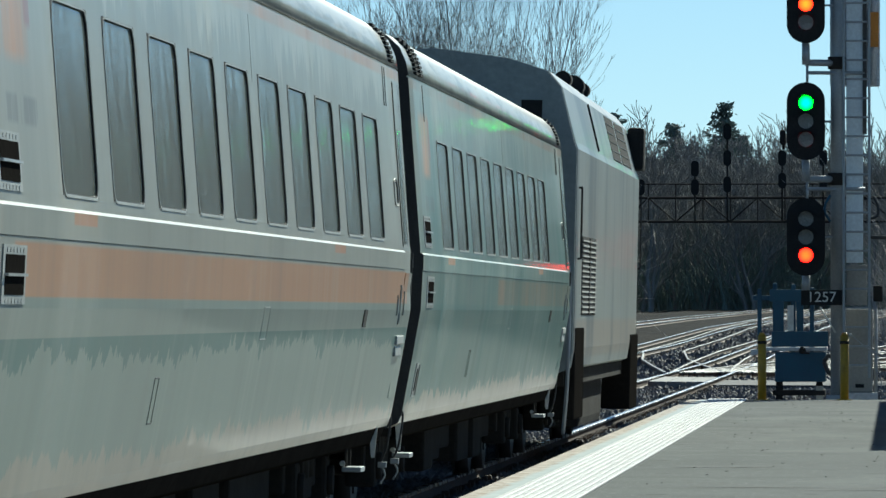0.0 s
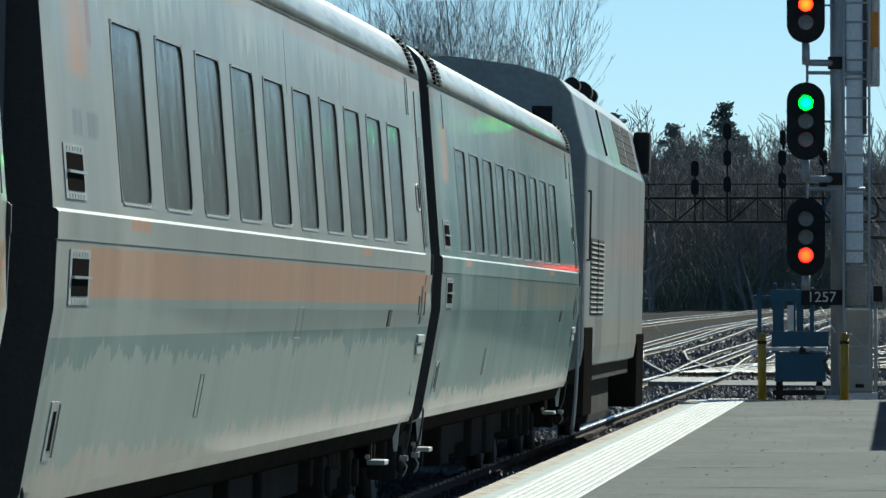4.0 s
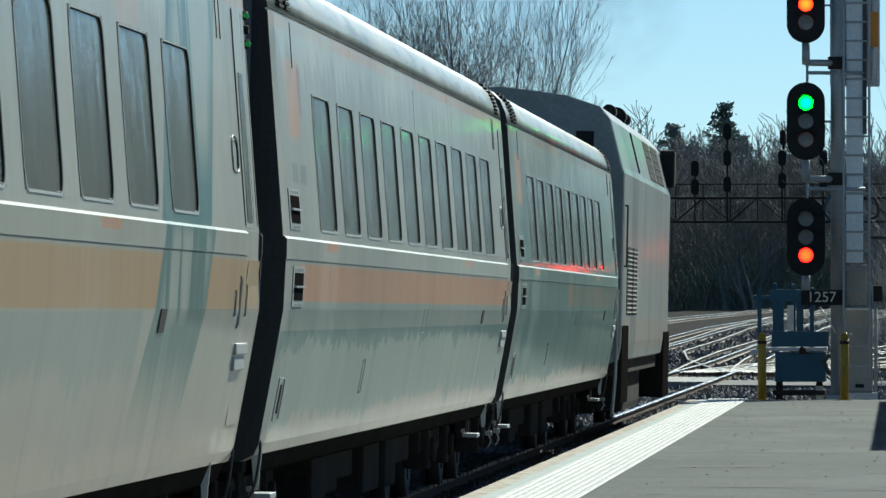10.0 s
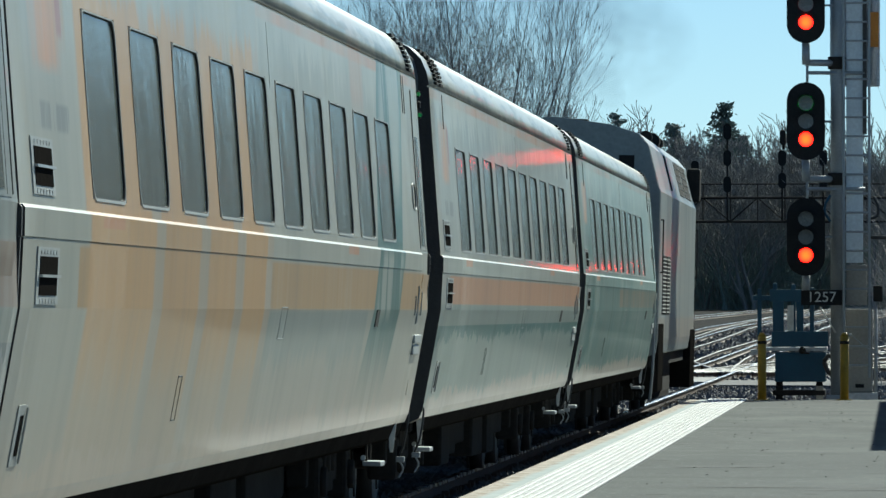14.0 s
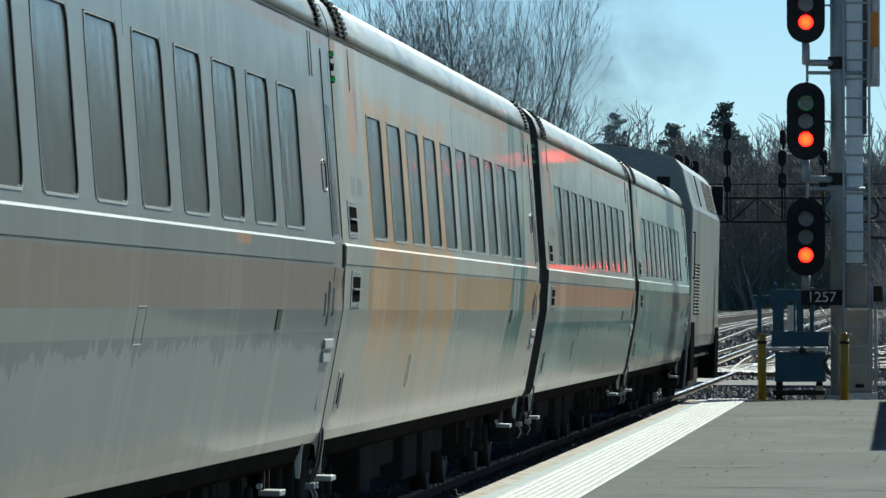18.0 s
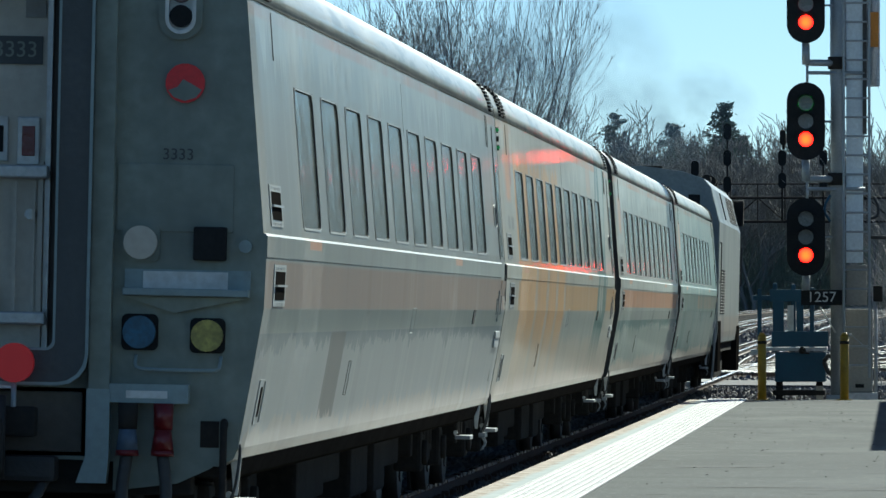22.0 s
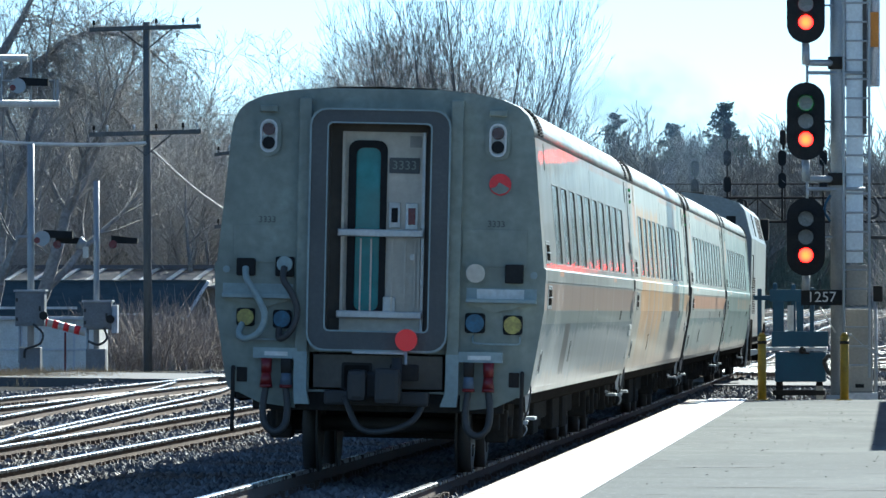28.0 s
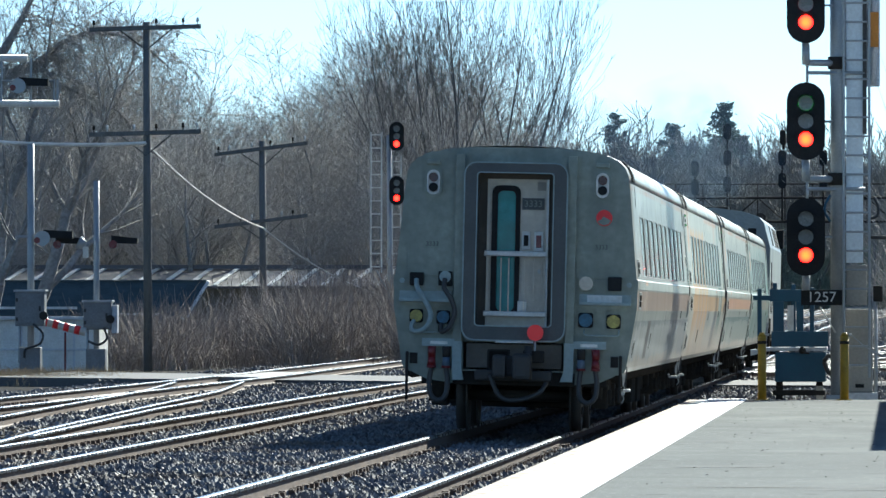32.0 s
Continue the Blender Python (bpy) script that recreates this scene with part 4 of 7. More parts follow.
    if lamps:
        for z in (2.99, 3.065, 3.14):
            lampcase = part("door_lamp_case", T((half_width(z) - 0.01, length - 0.1, z), (half_width(z) + 0.018, length - 0.1, z), 0.024, n=10), M_BLACK, ob)
            if z == 3.065:
                continue
            part("lit_lens", T((half_width(z) + 0.012, length - 0.125, z), (half_width(z) + 0.012, length - 0.15, z), 0.015, n=10), M_GREENLIT, lampcase)
    return ob


def gangway(ob, y0, y1):
    """Black bellows between two coaches."""
    bm = bmesh.new()
    rows = []
    n = 5
    for k in range(2 * n + 1):
        q = 0.0 if k % 2 else 0.07
        y = y0 + (y1 - y0) * k / (2 * n)
        rows.append([bm.verts.new((x, y, z)) for x, z in rounded(-1.38 + q, 1.38 - q, 0.85 + q, 3.56 - q, 0.25, 3)])
    for a, b in zip(rows, rows[1:]):
        for k in range(len(a)):
            bm.faces.new((a[k], a[(k + 1) % len(a)], b[(k + 1) % len(a)], b[k]))
    bmesh.ops.recalc_face_normals(bm, faces=bm.faces[:])
    part("bellows", bm, M_RUBBER, ob, "black rubber gangway bellows")


def disc(parent, name, x, z, r, mat, y=-0.01, depth=0.05, plate=None, label=""):
    if plate:
        bm = bmesh.new()
        prism(bm, rounded(x - r * 1.1, x + r * 1.1, z - r * 1.1, z + r * 1.1, r * 0.35, 3), -0.03, 0.0)
        part("socket_plate", bm, plate, parent)
    return part(name, T((x, -0.03 - depth, z), (x, -0.02, z), r, r, 18), mat, parent, label)


def rear_end(ob):
    """All that hangs on the last coach's end wall."""
    # gangway collar
    o = rounded(-0.675, 0.648, 1.185, 3.475, 0.16, 4)
    i = rounded(-0.515, 0.475, 1.365, 3.35, 0.05, 4)
    part("gangway_collar", ring(bmesh.new(), o, i, -0.16, 0.06), M_BELLOWS, ob, "dark blue-black rubber gangway collar")
    part("collar_liner", ring(bmesh.new(), rounded(-0.522, 0.482, 1.358, 3.357, 0.05, 4), rounded(-0.508, 0.468, 1.372, 3.343, 0.045, 4), -0.168, -0.159), M_POST, ob)
    part("collar_edge", ring(bmesh.new(), rounded(-0.687, 0.660, 1.173, 3.487, 0.16, 4), rounded(-0.670, 0.643, 1.19, 3.47, 0.15, 4), -0.175, -0.161), M_POST, ob)
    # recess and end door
    # one dark brown for all linings of the doorway
    recess_brown = surface("dark_brown_recess", (0.09, 0.078, 0.062), 0.8, 0, 2, 15, 0.35, (0.06, 0.05, 0.04))
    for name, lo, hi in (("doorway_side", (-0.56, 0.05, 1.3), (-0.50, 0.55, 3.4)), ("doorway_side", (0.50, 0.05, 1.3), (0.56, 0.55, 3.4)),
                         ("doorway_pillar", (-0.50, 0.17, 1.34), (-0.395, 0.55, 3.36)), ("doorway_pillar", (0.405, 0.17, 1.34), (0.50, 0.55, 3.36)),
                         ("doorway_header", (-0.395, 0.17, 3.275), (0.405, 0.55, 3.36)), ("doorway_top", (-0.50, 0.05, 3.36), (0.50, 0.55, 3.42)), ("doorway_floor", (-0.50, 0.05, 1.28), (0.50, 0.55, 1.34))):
        part(name, B(lo, hi), recess_brown, ob)
    bm = bmesh.new()
    box(bm, (-0.394, 0.20, 1.34), (-0.31, 0.26, 3.274))
    box(bm, (0.02, 0.20, 1.34), (0.404, 0.26, 3.274))
    box(bm, (-0.31, 0.20, 1.34), (0.02, 0.26, 1.52))
    box(bm, (-0.31, 0.20, 3.15), (0.02, 0.26, 3.274))
    door = part("end_door", bm, M_DOORCREAM, ob, "grubby cream end door with a tall window")
    part("door_jamb", B((0.375, 0.15, 1.34), (0.403, 0.199, 3.27)), M_EDGE, door)
    part("door_glass", B((-0.305, 0.22, 1.525), (0.015, 0.24, 3.145)), M_TEALGLASS, door)
    part("window_seal", ring(bmesh.new(), rounded(-0.335, 0.035, 1.50, 3.19, 0.09, 4), rounded(-0.262, -0.028, 1.56, 3.12, 0.07, 4), 0.175, 0.212), M_BLACK, door)
    bm = bmesh.new()
    box(bm, (-0.392, 0.12, 1.345), (-0.365, 0.165, 3.27))
    box(bm, (0.345, 0.12, 1.345), (0.37, 0.165, 2.36))
    part("door_post", bm, M_DOORCREAM, door)
    for x in (-0.2, -0.1, 0.1, 0.22, 0.32):
        part("safety_bar", B((x - 0.008, 0.13, 1.5), (x + 0.008, 0.145, 2.25)), M_DOORCREAM, door)
    for z in (2.27, 1.49):
        part("safety_rail", B((-0.42, 0.06, z), (0.40, 0.10, z + 0.07), 0.012), M_EDGE, ob, "bolted grey safety rail across the doorway")
    part("number_board", B((0.055, 0.18, 2.88), (0.345, 0.198, 3.03)), M_BELLOWS, door)
    lettering("number", "3333", 0.12, pose(0.20, 0.178, 2.955, 90), M_ENDGREY, door)
    for x, w, z0, z1, mat in ((0.06, 0.11, 2.36, 2.60, M_WHITE), (0.22, 0.12, 2.34, 2.60, M_EDGE)):
        p = part("switch_panel", B((x, 0.175, z0), (x + w, 0.198, z1), 0.008), mat, door)
        part("switch", B((x + 0.025, 0.165, z0 + 0.05), (x + w - 0.025, 0.176, z1 - 0.05), 0.004), M_BLACK if x < 0.1 else M_DULLRED, p)
    part("vent_cover", B((0.25, 0.18, 3.13), (0.36, 0.198, 3.24)), M_BROWNBOX, door)
    part("door_knob", T((0.30, 0.14, 2.08), (0.30, 0.20, 2.08), 0.03), M_EDGE, door)
    part("latch_box", B((0.02, 0.15, 1.5), (0.14, 0.198, 1.7), 0.01), M_EDGE, door)
    # collision posts with flared feet
    for sx in (-1, 1):
        bm = bmesh.new()
        px = -0.737 if sx < 0 else 0.712
        box(bm, (px - 0.058, -0.10, 1.15), (px + 0.058, 0.0, 3.58), bevel=0.008)
        part("corner_post", bm, M_ENDGREY, ob)
        bm = bmesh.new()
        prism(bm, [(px - 0.062, 1.16), (px + 0.062, 1.16), (px + 0.062, 0.80), (px + (0.05 if sx > 0 else 0.09), 0.66), (px - (0.11 if sx > 0 else 0.05), 0.66), (px - 0.062, 0.80)], -0.12, -0.01)
        part("post_foot", bm, M_POST, ob, "pale blue-grey post foot")
    # marker lamps
    for x in (-1.09, 1.10):
        bm = bmesh.new()
        ring(bm, rounded(x - 0.115, x + 0.115, 3.02, 3.40, 0.11, 5), rounded(x - 0.082, x + 0.082, 3.05, 3.37, 0.08, 5), -0.04, 0.0)
        lampbody = part("marker_lamp", bm, M_ENDGREY, ob, "twin marker lamp in a white oval rim")
        part("lamp_rim", ring(bmesh.new(), rounded(x - 0.082, x + 0.082, 3.05, 3.37, 0.08, 5), rounded(x - 0.062, x + 0.062, 3.07, 3.35, 0.06, 5), -0.055, 0.0), M_WHITE, lampbody)
        part("lamp_back", B((x - 0.065, -0.02, 3.07), (x + 0.065, -0.003, 3.35)), M_WHITE, lampbody)
        part("lamp_lens", T((x, -0.05, 3.275), (x, -0.01, 3.275), 0.06, n=16), surface("dark_red_lens", (0.06, 0.012, 0.014), 0.15, 0), lampbody)
        part("lamp_lens", T((x, -0.05, 3.145), (x, -0.01, 3.145), 0.06, n=16), M_BLACK, lampbody)
        part("lamp_hood", B((x - 0.085, -0.07, 3.44), (x + 0.085, 0.0, 3.50), 0.01), M_ENDGREY, ob)
        lettering("number", "3333", 0.085, pose(x, -0.003, 2.41, 90), M_BELLOWS, ob)
        part("access_plate", B((x - 0.32, -0.012, 2.0), (x + 0.30, 0.0, 2.36), 0.004), M_ENDGREY, ob)
    # red disc, sockets, cables
    part("reflector", T((1.13, -0.03, 2.79), (1.13, 0.0, 2.79), 0.105, n=20), M_RED, ob, "red reflector with a torn lower half")
    bm = bmesh.new()
    prism(bm, [(1.04, 2.75), (1.09, 2.77), (1.12, 2.81), (1.16, 2.79), (1.22, 2.755), (1.19, 2.715), (1.13, 2.695), (1.07, 2.715)], -0.036, -0.031)
    part("torn_patch", bm, M_ENDGREY, ob)
    disc(ob, "white_cap", 0.914, 1.94, 0.09, M_DOORCREAM, plate=M_ENDGREY)
    part("black_box", B((1.195, -0.07, 1.85), (1.37, 0.0, 2.03), 0.012), M_BLACK, ob)
    disc(ob, "yellow_cap", 1.278, 1.453, 0.085, M_YELLOWCAP, plate=M_BLACK)
    disc(ob, "blue_cap", 0.917, 1.465, 0.088, M_BLUECAP, plate=M_BLACK)
    disc(ob, "yellow_cap", -1.276, 1.477, 0.08, M_YELLOWCAP, plate=M_BLACK)
    disc(ob, "blue_cap", -0.926, 1.465, 0.08, M_BLUECAP, plate=M_BLACK)
    part("cable_socket", B((-1.37, -0.09, 1.87), (-1.19, 0.0, 2.04), 0.02), M_BLACK, ob)
    part("socket_back", B((-1.0, -0.06, 1.87), (-0.82, 0.0, 2.06), 0.02), M_BLACK, ob)
    disc(ob, "white_cap", -0.909, 1.99, 0.075, M_POST, depth=0.07)
    bm = hose(bmesh.new(), [(-1.28, -0.1, 1.95), (-1.26, -0.16, 1.84), (-1.16, -0.18, 1.68), (-1.08, -0.18, 1.5), (-1.13, -0.18, 1.34), (-1.26, -0.14, 1.27), (-1.33, -0.1, 1.32), (-1.30, -0.06, 1.42)], 0.032)
    part("jumper_cable", bm, M_POST, ob, "pale blue jumper cable hanging in a loop")
    bm = hose(bmesh.new(), [(-0.91, -0.1, 1.96), (-0.91, -0.16, 1.84), (-0.82, -0.18, 1.70), (-0.77, -0.18, 1.52), (-0.84, -0.18, 1.34), (-0.94, -0.12, 1.28), (-0.95, -0.06, 1.38)], 0.032)
    part("jumper_cable", bm, M_RUBBER, ob, "black jumper cable hanging in a loop")
    for sx in (-1, 1):
        a, b = sorted((sx * 0.83, sx * 1.50))
        part("shelf", B((a, -0.13, 1.66), (b, 0.0, 1.70), 0.006), M_POST, ob)
        bm = bmesh.new()
        prism(bm, [(a, 1.70), (b, 1.70), (b, 1.80), (a, 1.80)], -0.022, -0.002)
        shelf = part("shelf_back", bm, M_POST, ob)
        a2, b2 = sorted((sx * (0.93 if sx > 0 else 0.96), sx * 1.38))
        part("label_plate", B((a2, -0.035, 1.695), (b2, -0.023, 1.79)), M_WHITE if sx > 0 else M_POST, shelf)
        bm = bmesh.new()
        prism(bm, [(a, 1.655), (b, 1.655), (sx * 1.1, 1.57)], -0.06, -0.002)
        part("shelf_bracket", bm, M_ENDGREY, ob)
        a, b = sorted((sx * 0.77, sx * 1.19))
        bm = bmesh.new()
        prism(bm, [(a, 1.09), (b, 1.09), (b, 1.19), (a, 1.19)], -0.11, 0.0)
        part("hose_tray", bm, M_POST, ob)
        part("tray_plate", B((sx * 0.97 - 0.11, -0.118, 1.115), (sx * 0.97 + 0.11, -0.111, 1.155)), M_WHITE, ob, "white label plate")
        part("grab_iron", hose(bmesh.new(), [(sx * 0.9, -0.01, 1.34), (sx * 0.9, -0.06, 1.30), (sx * 0.92, -0.07, 1.275), (sx * 1.0, -0.07, 1.268), (sx * 1.28, -0.07, 1.268), (sx * 1.34, -0.07, 1.275), (sx * 1.35, -0.06, 1.30), (sx * 1.35, -0.01, 1.34)], 0.010), M_POST, ob)
        # two hose connections; the hoses hang in one loop
        for q, mat in ((0.872, M_DULLBLUE), (1.06, M_DULLRED)):
            part("hose_cock", T((sx * q, -0.10, 1.09), (sx * q, -0.10, 0.95), 0.055, 0.05, 12), M_DULLRED if q > 1 else M_FRAME, ob)
            part("hose_head", T((sx * q, -0.11, 0.95), (sx * q, -0.11, 0.84), 0.045, 0.06, 12), mat, ob)
            part("hose_collar", T((sx * q, -0.11, 0.84), (sx * q, -0.11, 0.81), 0.062, n=12), M_DULLRED, ob)
        part("brake_hose", hose(bmesh.new(), [(sx * 0.872, -0.11, 0.82), (sx * 0.85, -0.13, 0.62), (sx * 0.87, -0.15, 0.46), (sx * 0.965, -0.16, 0.39), (sx * 1.06, -0.15, 0.46), (sx * 1.085, -0.13, 0.62), (sx * 1.06, -0.11, 0.82)], 0.034), M_RUBBER, ob, "black brake hose hanging in a loop")
        # the end sheet curves in under the hoses
        bm = bmesh.new()
        prism(bm, [(sx * 0.79, 1.0), (sx * 1.45, 1.0), (sx * 1.455, 0.86), (sx * 1.30, 0.745), (sx * 1.13, 0.665), (sx * 0.79, 0.62)][::sx], -0.008, 0.03)
        part("end_apron", bm, M_ENDGREY, ob)
        part("apron_plate", B((sx * 1.30 - 0.05, -0.016, 0.86), (sx * 1.30 + 0.05, -0.009, 1.0), 0.004), M_FRAME, ob)
        part("bolt_head", T((sx * 1.47, -0.04, 1.93), (sx * 1.47, 0.0, 1.93), 0.035), M_POST, ob)
        part("side_ladder", hose(bmesh.new(), [(sx * 1.38, -0.02, 0.98), (sx * 1.38, -0.08, 0.95), (sx * 1.38, -0.08, 0.45), (sx * 1.38, -0.02, 0.42)], 0.02), M_FRAME, ob)
    # tail lamp on its bracket
    part("tail_disc", T((0.28, -0.30, 1.29), (0.28, -0.24, 1.29), 0.105, n=20), M_TAIL, ob, "glowing red tail lamp on a stalk")
    part("stalk", T((0.28, -0.27, 1.19), (0.28, -0.27, 0.95), 0.014), M_ALU, ob)
    # coupler, draft gear, buffer beam
    part("buffer_beam", B((-1.2, 0.06, 0.60), (1.2, 0.3, 0.80), 0.02), M_FRAME, ob)
    bm = bmesh.new()
    box(bm, (-0.16, -0.3, 0.72), (0.16, 0.3, 0.98), bevel=0.03)
    drawbar = part("coupler", bm, M_STEEL, ob, "grimy knuckle coupler")
    part("knuckle", B((0.0, -0.55, 0.68), (0.24, -0.25, 1.02), 0.05), M_STEEL, drawbar)
    part("guard_arm", B((-0.26, -0.5, 0.70), (-0.08, -0.22, 1.0), 0.05), M_STEEL, drawbar)
    part("pivot_pin", T((0.2, -0.35, 0.68), (0.2, -0.35, 1.12), 0.05), M_STEEL, drawbar)
    bm = bmesh.new()
    box(bm, (-0.66, 0.0, 0.80), (0.66, 0.06, 1.16))
    part("coupler_pocket", bm, M_FRAME, ob)
    plate = part("pocket_plate", B((-0.62, -0.03, 0.82), (0.62, -0.002, 1.14), 0.01), surface("grimy_grey_plate", (0.12, 0.105, 0.085), 0.8, 0, 2, 15, 0.4), ob)
    part("opening", B((-0.32, -0.034, 0.82), (-0.08, -0.031, 1.04)), M_SHADEBLACK, plate)
    part("opening_rim", ring(bmesh.new(), rounded(-0.345, -0.055, 0.795, 1.065, 0.02, 2), rounded(-0.32, -0.08, 0.82, 1.04, 0.015, 2), -0.05, -0.031), M_FRAME, plate)
    part("gangway_sill", B((-0.24, -0.18, 1.150), (0.26, -0.02, 1.172), 0.004), M_EDGE, ob, "worn metal gangway sill")
    part("lamp_bracket", B((0.13, -0.29, 0.90), (0.40, -0.16, 1.06), 0.02), M_FRAME, ob)
    part("draft_casting", B((-0.5, -0.2, 0.66), (0.5, 0.02, 0.80), 0.03), M_STEEL, ob)
    part("air_pipe", hose(bmesh.new(), [(-0.3, -0.2, 0.74), (-0.15, -0.3, 0.45), (0.1, -0.3, 0.42), (0.35, -0.25, 0.52), (0.45, -0.1, 0.7)], 0.03), M_RUBBER, ob)


def locomotive():
    ob = thing("locomotive", "grimy silver and grey diesel passenger locomotive", "locomotive")
    s = Shade("locomotive_paint")
    c = s.mix(s.ramp(s.grain(0.6, 4), 0.3, 0.7), (0.34, 0.37, 0.345), (0.42, 0.445, 0.42))
    c = s.mix(s.m("MULTIPLY", s.ramp(s.grain(1, 4, (1, 0.7, 0.2)), 0.5, 0.72), 0.3), c, (0.34, 0.29, 0.24))
    c = s.mix(s.m("MULTIPLY", s.band(s.z, 1.1, 1.5, 0.03), 0.45), c, (0.44, 0.34, 0.26))
    c = s.mix(s.m("MULTIPLY", s.ramp(s.grain(1, 4, (1, 0.8, 0.15)), 0.48, 0.62), 0.6), c, (0.13, 0.165, 0.185))
    s.bump(s.grain(0.9, 2), 0.05, 0.05)
    paint = s.done(c, 0.32)
    # darker than the side paint: the end face's shade is put into it
    endp = surface("shaded_locomotive_paint", (0.25, 0.29, 0.29), 0.6, 0, 1.4, 15, 0.2)
    sec = [(1.40, 0.95), (1.52, 1.0), (1.55, 1.2), (1.55, 3.30), (1.52, 3.38), (1.37, 3.95), (1.23, 4.11), (0.8, 4.24), (0, 4.33)]
    full = sec + [(-x, z) for x, z in sec[:-1]][::-1]
    n = 20.9
    bm = bmesh.new()
    prism(bm, full, 0.12, n - 3.2)
    part("hood", bm, paint, ob)
    bm = bmesh.new()
    inset = [(x * 0.995, z - 0.01) for x, z in full]
    prism(bm, inset, 0.0, 0.118)
    part("end_wall", bm, endp, ob)
    bm = bmesh.new()
    v = []
    for y, k, dz in ((n - 3.2, 1.0, 0), (n - 1.0, 1.0, -0.1), (n - 0.2, 0.97, -0.9), (n, 0.95, -1.8)):
        v.append([bm.verts.new((x * k, y, min(z, 4.33 + dz) if z > 2 else z)) for x, z in full])
    for a, b in zip(v, v[1:]):
        for k in range(len(full)):
            bm.faces.new((a[k], a[(k + 1) % len(full)], b[(k + 1) % len(full)], b[k]))
    bm.faces.new(v[0][::-1]), bm.faces.new(v[-1])
    bmesh.ops.recalc_face_normals(bm, faces=bm.faces[:])
    part("cab", bm, paint, ob)
    part("end_window", B((0.95, -0.015, 3.56), (1.17, 0.0, 3.80), 0.004), M_BLACK, ob)
    part("radiator_panel", B((-1.0, -0.012, 3.80), (0.15, 0.0, 4.08), 0.004), M_BLACK, ob)
    for z in (2.05,):
        bm = bmesh.new()
        box(bm, (1.5505, 1.75, 1.55), (1.556, 5.6, 2.40))
        g = part("side_grille", bm, M_BLACK, ob, "black louvred side grille")
        for k in range(15):
            bm = bmesh.new()
            zz = 1.575 + k * 0.055
            prism(bm, [(1.83, zz), (5.52, zz), (5.52, zz + 0.016), (1.83, zz + 0.016)], 1.556, 1.566, axis="x")
            part("slat", bm, M_WHITE, g)
        part("grille_bar", B((1.556, 3.6, 1.56), (1.57, 3.8, 2.39)), M_BLACK, g)
    def slope(z):
        return 1.52 - (z - 3.38) * 0.15 / 0.57
    for y0, y1, z0, z1, rows in ((11.6, 14.4, 3.40, 3.93, 5), (14.8, 18.0, 3.40, 3.93, 5)):
        bm = bmesh.new()
        prism(bm, [(slope(z0) - 0.02, z0), (slope(z0) + 0.004, z0), (slope(z1) + 0.004, z1), (slope(z1) - 0.02, z1)], y0, y1)
        louvre = part("roof_louvre", bm, M_BLACK, ob)
        for k in range(rows):
            z = z0 + 0.012 + (z1 - z0) * k / rows
            x = slope(z)
            part("slat", B((x - 0.02, y0 + 0.1, z), (x + 0.011, y1 - 0.1, z + 0.006)), M_ALU, louvre)
    bm = bmesh.new()
    tube(bm, (slope(3.40) + 0.005, 6.6, 3.40), (slope(3.93) + 0.005, 6.6, 3.93), 0.02, n=5)
    part("body_joint", bm, M_BLACK, ob)
    for y, h in ((0.6, 0.75), (19.9, 0.8)):
        bm = bmesh.new()
        tube(bm, (1.585, y, 2.15), (1.585, y, 2.15 + h), 0.012, n=6)
        for z in (2.15, 2.15 + h):
            tube(bm, (1.54, y, z), (1.59, y, z), 0.012, n=5)
        part("handrail", bm, M_STEEL, ob)
    part("mirror_box", B((1.40, 19.4, 3.42), (1.62, 20.1, 3.97), 0.05), M_BLACK, ob, "black side mirror housing")
    for x, y, r in ((1.15, 5.6, 0.09), (1.16, 8.2, 0.12), (1.2, 9.8, 0.08)):
        part("roof_fan_housing", T((x, y - 0.3, 4.18), (x, y + 0.3, 4.18), r, n=14), M_BLACK, ob)
    part("exhaust_stack", B((-0.3, 5.0, 4.31), (0.3, 5.9, 4.42), 0.03), M_FRAME, ob)
    # solid near-black blocks: the shade of the step wells is their colour
    part("step_well", B((1.2, 0.3, 0.45), (1.56, 2.6, 1.42), 0.02), M_SHADEBLACK, ob)
    part("step_well", B((1.2, 17.6, 0.35), (1.565, 20.3, 1.30), 0.02), M_SHADEBLACK, ob)
    part("fuel_tank", B((-1.35, 7.2, 0.25), (1.35, 13.6, 0.97), 0.12), M_FRAME, ob)
    part("frame", B((-1.45, 0.1, 0.8), (1.45, n - 0.4, 0.99)), M_FRAME, ob)
    part("stair_rail", hose(bmesh.new(), [(1.46, 0.05, 2.1), (1.5, -0.1, 1.9), (1.5, -0.12, 0.9), (1.46, 0.0, 0.3)], 0.02), M_ALU, ob)
    part("cab_skirt", B((1.3, 19.2, 0.35), (1.54, 20.4, 1.3), 0.02), M_STEEL, ob)
    bogie(ob, 3.6, 1.4, 0.5)
    bogie(ob, n - 4.2, 1.4, 0.5)
    return ob


COACH_D = coach("last silver-grey coach with faded brown stripe and dark patch", livery("paint_of_last_coach", "rear"), 25.88, True)
rear_end(COACH_D)
COACH_C = coach("silver coach with worn golden-yellow wrap and vertical bars", livery("paint_with_golden_wrap", "gold"), 26.40)
COACH_B = coach("silver-grey coach with peach stripe and run-off teal paint", livery("paint_with_peach_stripe", "stripe"), 25.60, lamps=False)
COACH_A = coach("teal-tinted silver coach with short peach stripe behind the locomotive", livery("paint_with_teal_tint", "plain"), 25.45, lamps=False, count=9)
gangway(COACH_C, 26.43, 28.0)
gangway(COACH_D, 25.89, 25.95)
gangway(COACH_B, 25.63, 26.7)
LOCO = locomotive()
